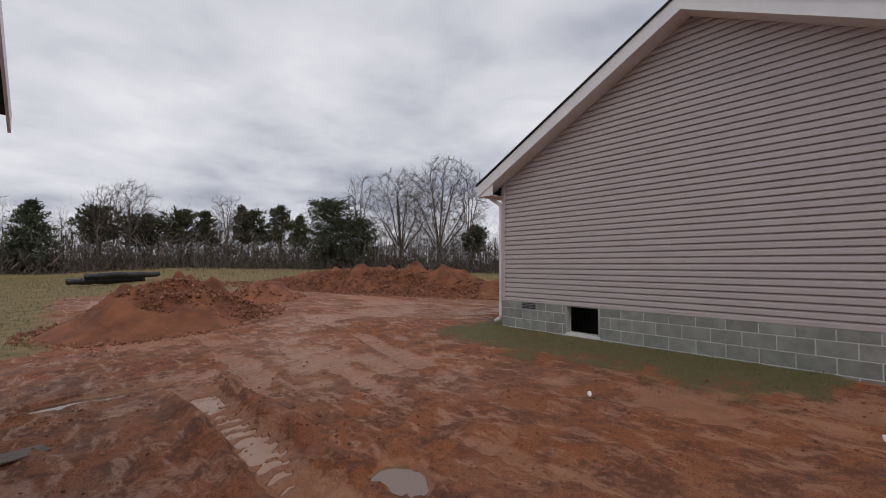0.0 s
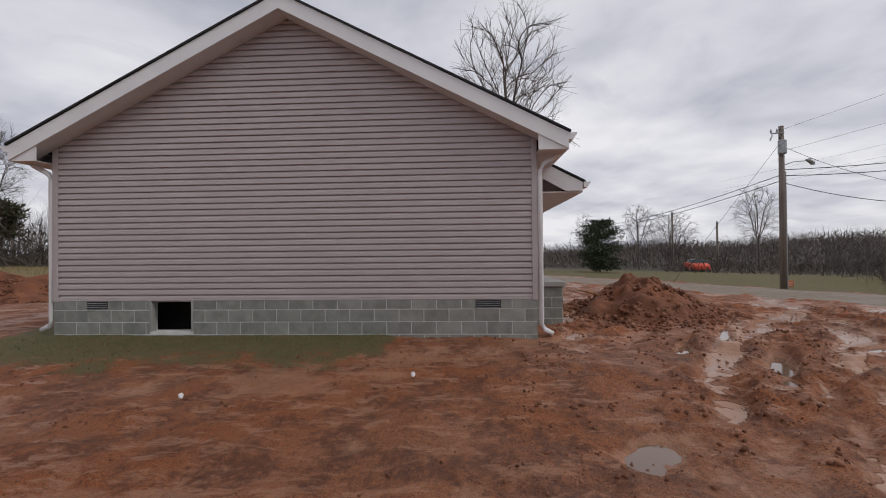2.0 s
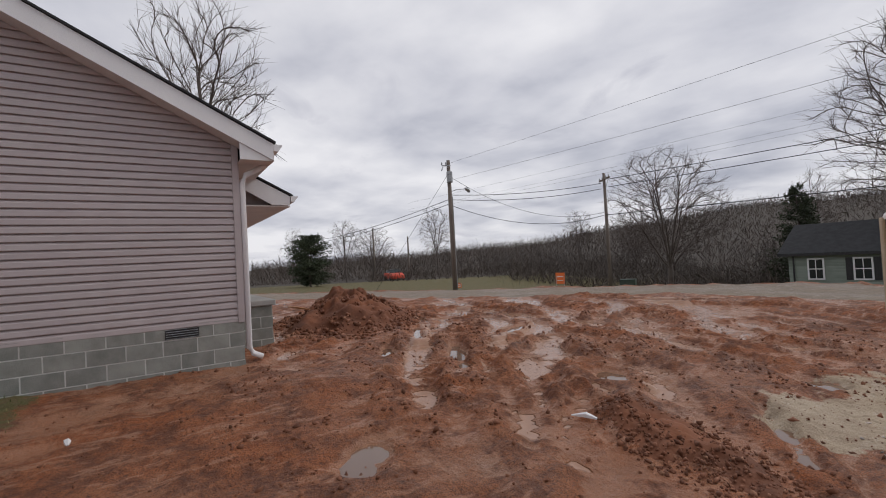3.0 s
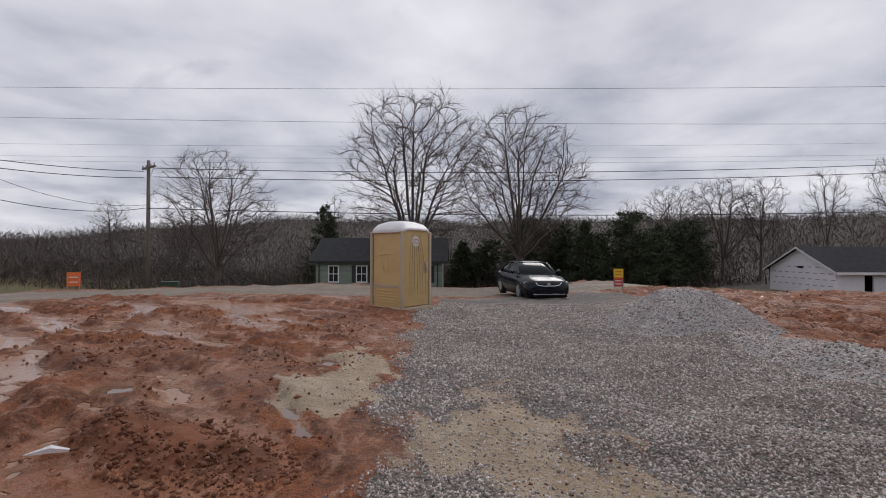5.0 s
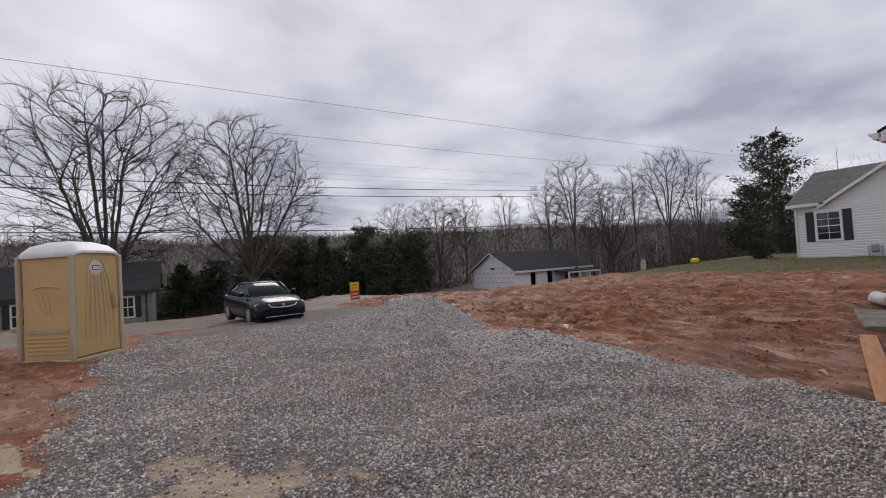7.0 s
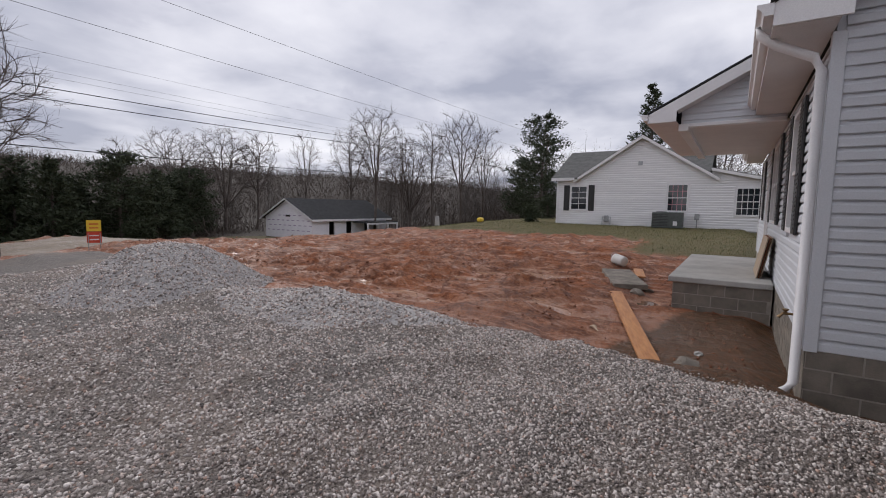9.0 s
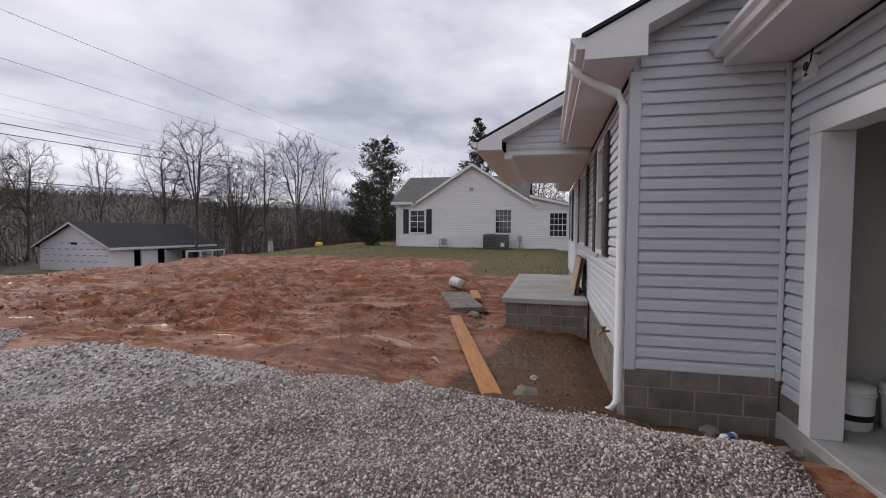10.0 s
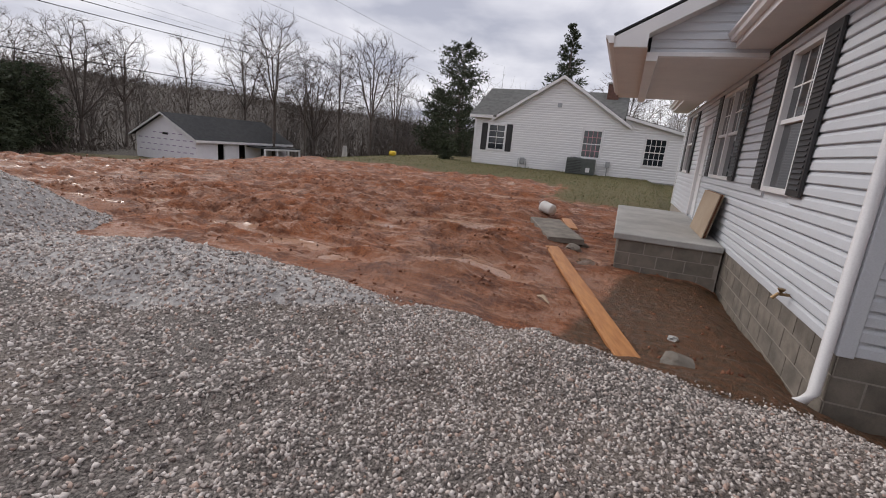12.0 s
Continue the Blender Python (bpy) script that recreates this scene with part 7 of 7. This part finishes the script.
part("porch_roof", B(-44.5, -39.0, -40.0, -37.6, -0.62, -0.5), M_SHINGLE, hT)
part("porch_beam", B(-44.5, -39.0, -37.7, -37.6, -0.8, -0.62), M_WHITE, hT)
for x in (-44.4, -42.6, -40.9, -39.1):
    part("porch_post", B(x - 0.07, x + 0.07, -37.72, -37.58, TZ, -0.8), M_WHITE, hT)

# ---- green house over the road ----
M_GREEN = surface("sage_siding", (0.20, 0.235, 0.195), (0.25, 0.285, 0.24), 1.0, 0.7, 0.05)
hG = thing("house", (6.2, -40.5, -1.7), 0, "low sage-green house with a dark shingle roof", "house", placed=True)
GZ0, GZ1 = -2.0, 0.72
wG = part("wall", B(1.0, 11.4, -44.0, -37.3, GZ0, GZ1), M_GREEN, hG)
z = -1.5
while z < GZ1 - 0.1:
    part("siding_board", lap_board((0, -37.3, z), (1, 0, 0), (0, 1, 0), 1.0, 11.4, 1.0, 11.4, 0.2), M_GREEN, wG)
    z += 0.2
for s in (-1, 1):
    part("roof_slope", P([(0.5, -40.65 + s * 3.75, GZ1 - 0.05), (0.5, -40.65, GZ1 + 1.95), (0.5, -40.65, GZ1 + 2.05), (0.5, -40.65 + s * 3.75, GZ1 + 0.05)], (11.4, 0, 0)), M_SHINGLE, hG)
for x in (1.0, 11.3):
    part("gable_end", P([(x, -44.0, GZ1), (x, -37.3, GZ1), (x, -40.65, GZ1 + 1.75)], (0.1, 0, 0)), M_GREEN, hG)
part("eave_board", B(0.5, 11.9, -36.92, -36.88, GZ1 - 0.14, GZ1 + 0.02), M_BLACK, hG)
for x in (1.35, 11.1):
    part("downspout", T([(x, -37.2, GZ1), (x, -37.2, -1.6)], 0.05, 6), M_BLACK, hG)


def front_window(root, x0, x1, z0, z1, y, name, shutters=False):
    w = part(name, B(x0, x1, y - 0.05, y + 0.02, z0, z1), M_GLASS, root, "small sash window with white frame")
    for a, b in ((x0 - 0.07, x0 + 0.02), ((x0 + x1) / 2 - 0.02, (x0 + x1) / 2 + 0.02), (x1 - 0.02, x1 + 0.07)):
        part("window_frame", B(a, b, y, y + 0.05, z0 - 0.06, z1 + 0.06), M_WHITE, w)
    for c, d in ((z0 - 0.06, z0 + 0.03), ((z0 + z1) / 2 - 0.03, (z0 + z1) / 2 + 0.03), (z1 - 0.03, z1 + 0.06)):
        part("window_frame", B(x0 + 0.02, x1 - 0.02, y, y + 0.048, c, d), M_WHITE, w)
    if shutters:
        for a in (x0 - 0.42, x1 + 0.09):
            part("shutter", B(a, a + 0.33, y + 0.005, y + 0.04, z0 - 0.06, z1 + 0.06), M_BLACK, root)


front_window(hG, 9.55, 10.3, -0.95, 0.35, -37.28, "window_1")
front_window(hG, 7.2, 8.0, -0.95, 0.35, -37.28, "window_2", True)
front_window(hG, 2.05, 2.7, -0.95, 0.35, -37.28, "window_3", True)

# ---- black corrugated pipes on the field ----
M_PIPE = surface("black_drain_pipe", (0.012, 0.012, 0.013), (0.03, 0.03, 0.032), 5, 0.4, 0.1)
for k in range(6):
    lx, ly = 2.0 + 0.32 * (k % 3), 30.2 + 0.25 * (k % 3)
    pts = [(lx - 1.9 + 0.25 * k + i * 0.16, ly + 0.08 * i, zg(lx, ly) + 0.20 + 0.30 * (k // 3) + 0.02 * math.sin(i + k)) for i in range(16)]
    single("drain_pipe", T(pts, [0.15 if i % 2 else 0.165 for i in range(16)], 12), M_PIPE, "black corrugated drain pipe stacked on the grass", "pipe", "stack of drain pipes", smooth=True)

# ---- about the porch: planks, bucket, boards ----
plank = single("plank", B(-2.15, 2.15, -0.115, 0.115, -0.02, 0.022, bevel=0.005), M_WOOD, "long wet orange wooden plank lying over the mud", "plank")
plank.matrix_world = pose(-8.5, -3.6, -0.30, 0, 1.0, 17.5)
b2 = single("plank", B(-0.75, 0.75, -0.115, 0.115, -0.02, 0.02, bevel=0.005), M_WOOD, "short wooden plank lying on broken concrete", "plank")
b2.matrix_world = pose(-13.2, -4.25, -0.18, 0, 0, 12)
bm = bmesh.new()
tube(bm, [(0, 0, 0), (0, 0, 0.02), (0, 0, 0.33), (0, 0, 0.36)], [0.12, 0.135, 0.15, 0.15], 24)
tube(bm, [(0, 0, 0.29), (0, 0, 0.31)], [0.157, 0.157], 24)
M_BUCKET = surface("white_plastic_bucket", (0.72, 0.70, 0.66), (0.80, 0.79, 0.76), 8, 0.45, 0.03)
buck = thing("bucket", (-14.0, -4.6, -0.02), 0, "white plastic bucket lying on its side", "bucket")
buck.matrix_world = pose(-13.9, -4.75, 0.0, 84, 0, -35)
part("body", bm, M_BUCKET, buck, smooth=True)
part("handle", T([(0.155, 0, 0.3), (0.12, 0.12, 0.4), (0, 0.17, 0.43), (-0.12, 0.12, 0.4), (-0.155, 0, 0.3)], 0.006, 6), M_METAL, buck)
M_SHEET = surface("tan_board", (0.36, 0.27, 0.19), (0.43, 0.335, 0.245), 2, 0.8, 0.1, 40)
for k in range(3):
    sh_ = single("board_sheet", B(-0.72, 0.72, -0.008, 0.008, 0.0, 0.74), M_SHEET if k == 2 else M_DIRT if k == 1 else M_SHEET, "tan board sheet leaning on the house wall", "board", "boards leaning on the wall")
    sh_.matrix_world = pose(-11.55 + 0.05 * k, -1.84 - 0.035 * k, 0.235, -10, 0, 0)
slab2 = single("concrete_slab", B(-1.1, 1.1, -0.35, 0.35, -0.06, 0.05, bevel=0.01), M_BLOCK_B, "broken concrete footing piece lying in mud", "concrete")
slab2.matrix_world = pose(-12.2, -4.45, -0.2, 0, 1, 20)
for k, (x, y, sz) in enumerate(((-6.35, -2.62, 0.12), (-7.2, -2.55, 0.05), (-10.9, -3.9, 0.14), (-11.4, -3.75, 0.1), (-5.6, -0.62, 0.1), (-6.0, -1.0, 0.08))):
    bm = bmesh.new()
    bmesh.ops.create_icosphere(bm, subdivisions=2, radius=sz)
    for v in bm.verts:
        n_ = noise.noise(v.co * (3 / sz) * 0.35 + Vector((k * 5.0, 0, 0)))
        v.co *= 1 + 0.75 * n_
        v.co.z *= 0.55
    rk = single("rock", bm, M_BLOCK_B if k != 1 else M_CONC, "lump of broken concrete lying on mud", "rock", "loose rocks by the house")
    rk.location = (x, y, zg(x, y) + sz * 0.25)
# hose tap on the front wall
tap = thing("hose_tap", (-7.35, -1.67, 0.28), 0, "brass garden tap on the vinyl wall", "tap")
M_BRASS = surface("dull_brass", (0.20, 0.13, 0.07), (0.28, 0.19, 0.10), 8, 0.4, 0.05, metal=0.9)
part("spout", T([(0, 0.03, 0), (0, -0.09, 0.0), (0, -0.13, -0.05)], [0.014, 0.016, 0.018], 8), M_BRASS, tap)
part("tap_handle", T([(0, -0.07, 0.015), (0, -0.07, 0.05), (0.0, -0.07, 0.056)], [0.01, 0.035, 0.03], 10), M_BRASS, tap)
# buckets, bottle, wall light by the garage
for k, (x, y) in enumerate(((-6.04, 0.06), (-6.03, 0.42))):
    bk = thing("bucket", (x, y, -0.13), 0, "white plastic pail standing on the garage slab", "bucket", "pails in the garage")
    bm = bmesh.new()
    tube(bm, [(0, 0, 0), (0, 0, 0.02), (0, 0, 0.33), (0, 0, 0.37)], [0.12, 0.135, 0.15, 0.15], 24)
    tube(bm, [(0, 0, 0.29), (0, 0, 0.315)], [0.158, 0.158], 24)
    part("body", bm, M_BUCKET, bk, smooth=True)
    if k == 0:
        part("label", T([(0, 0, 0.10), (0, 0, 0.24)], [0.1435, 0.1475], 24), M_WHITE, bk, "printed paper label")
        part("label_band", T([(0, 0, 0.09), (0, 0, 0.14)], [0.1445, 0.146], 24), M_DARK, bk)
M_BLUE = surface("clear_blue_plastic", (0.05, 0.10, 0.45), (0.12, 0.2, 0.6), 20, 0.2, 0.05)
bott = thing("bottle", (-5.75, -0.95, zg(-5.75, -0.95) + 0.05), 0, "crushed blue plastic bottle on the gravel", "bottle")
bott.matrix_world = pose(-5.75, -0.95, zg(-5.75, -0.95) + 0.055, 85, 0, 40)
part("body", T([(0, 0, -0.1), (0, 0, -0.08), (0.008, 0, 0.0), (0, 0, 0.06), (0, 0, 0.1)], [0.03, 0.036, 0.03, 0.036, 0.014], 12), M_CAP, bott, smooth=True)
part("label", T([(0.004, 0, -0.04), (0.004, 0, 0.03)], [0.038, 0.037], 12), M_BLUE, bott)
part("cap", T([(0, 0, 0.1), (0, 0, 0.12)], 0.015, 10), M_WHITE, bott)
wl = thing("wall_outlet", (-5.93, -0.37, 2.8), 0, "white light mount with loose wire under the eave", "light mount")
part("mount", B(-0.07, 0.07, -0.035, 0.02, -0.09, 0.09, bevel=0.008), M_WHITE, wl)
part("socket", T([(0, -0.036, 0.02), (0, -0.045, 0.02)], 0.035, 12), M_BLACK, wl)
part("wire", T([(0.02, -0.04, -0.05), (0.07, -0.08, -0.08), (0.11, -0.06, 0.03), (0.09, -0.04, 0.13)], 0.006, 6), M_WIRE, wl)
# scraps in the mud
for k, (x, y, L, rz) in enumerate(((2.9, -3.85, 0.24, 30), (9.6, -3.2, 1.1, 10), (-7.6, -3.9, 0.28, 40), (5.3, 0.15, 0.07, 0), (4.6, 2.5, 0.05, 50))):
    sc_ = single("wood_scrap" if k in (1, 2) else "litter_scrap", T([(-L / 2, 0, 0.0), (-L * 0.1, L * 0.05, 0.03), (L / 2, -L * 0.04, 0.01)], [0.012, 0.03, 0.006], 5), M_WOOD if k == 1 else M_SHEET if k == 2 else M_WHITE, "pale scrap of building litter on mud", "scrap")
    sc_.matrix_world = pose(x, y, zg(x, y) + (0.02 if k != 1 else 0.45), 0, 0, rz)
old = single("board_scrap", B(-0.24, 0.24, -0.11, 0.11, -0.01, 0.012, bevel=0.004), M_POLE, "weathered grey board scrap lying on wet clay", "scrap")
old.matrix_world = pose(-0.3, 5.4, zg(-0.3, 5.4) + 0.015, 2, 1, 20)
M_BOXG = surface("dark_green_enamel", (0.035, 0.055, 0.04), (0.05, 0.075, 0.055), 4, 0.5, 0.05)
ubox = thing("utility_box", (18.2, -28.9, zg(18.2, -28.9)), 20, "dark green metal utility box beside a pole", "utility box")
part("case", B(-0.5, 0.5, -0.3, 0.3, -0.05, 0.72, bevel=0.03), M_BOXG, ubox)
part("lid", B(-0.53, 0.53, -0.33, 0.33, 0.722, 0.80, bevel=0.02), M_BOXG, ubox)
# garden things by the white house
orn = thing("garden_ornament", (-30.5, -22.2, zg(-30.5, -22.2)), 0, "small white weathered garden post in the grass", "ornament")
part("column", T([(0, 0, -0.1), (0, 0, 0.1), (0, 0, 0.75), (0, 0, 0.95)], [0.26, 0.2, 0.17, 0.12], 10), M_CONC, orn)
toy = thing("plastic_toy", (-29.6, -17.8, zg(-29.6, -17.8)), 20, "yellow plastic toy lying in the grass", "toy")
part("body", B(-0.45, 0.45, -0.2, 0.2, 0.02, 0.32, bevel=0.08), M_YELLOW, toy)
shrub_at = ((-31.5, -14.6, 0.9), (-37.0, -15.5, 1.4))
for k, (x, y, r) in enumerate(shrub_at):
    evergreen(x, y, r * 1.3, r * 0.6, 40, 70 + k, "small clipped dark green shrub", shape="egg", tuft=0.25)
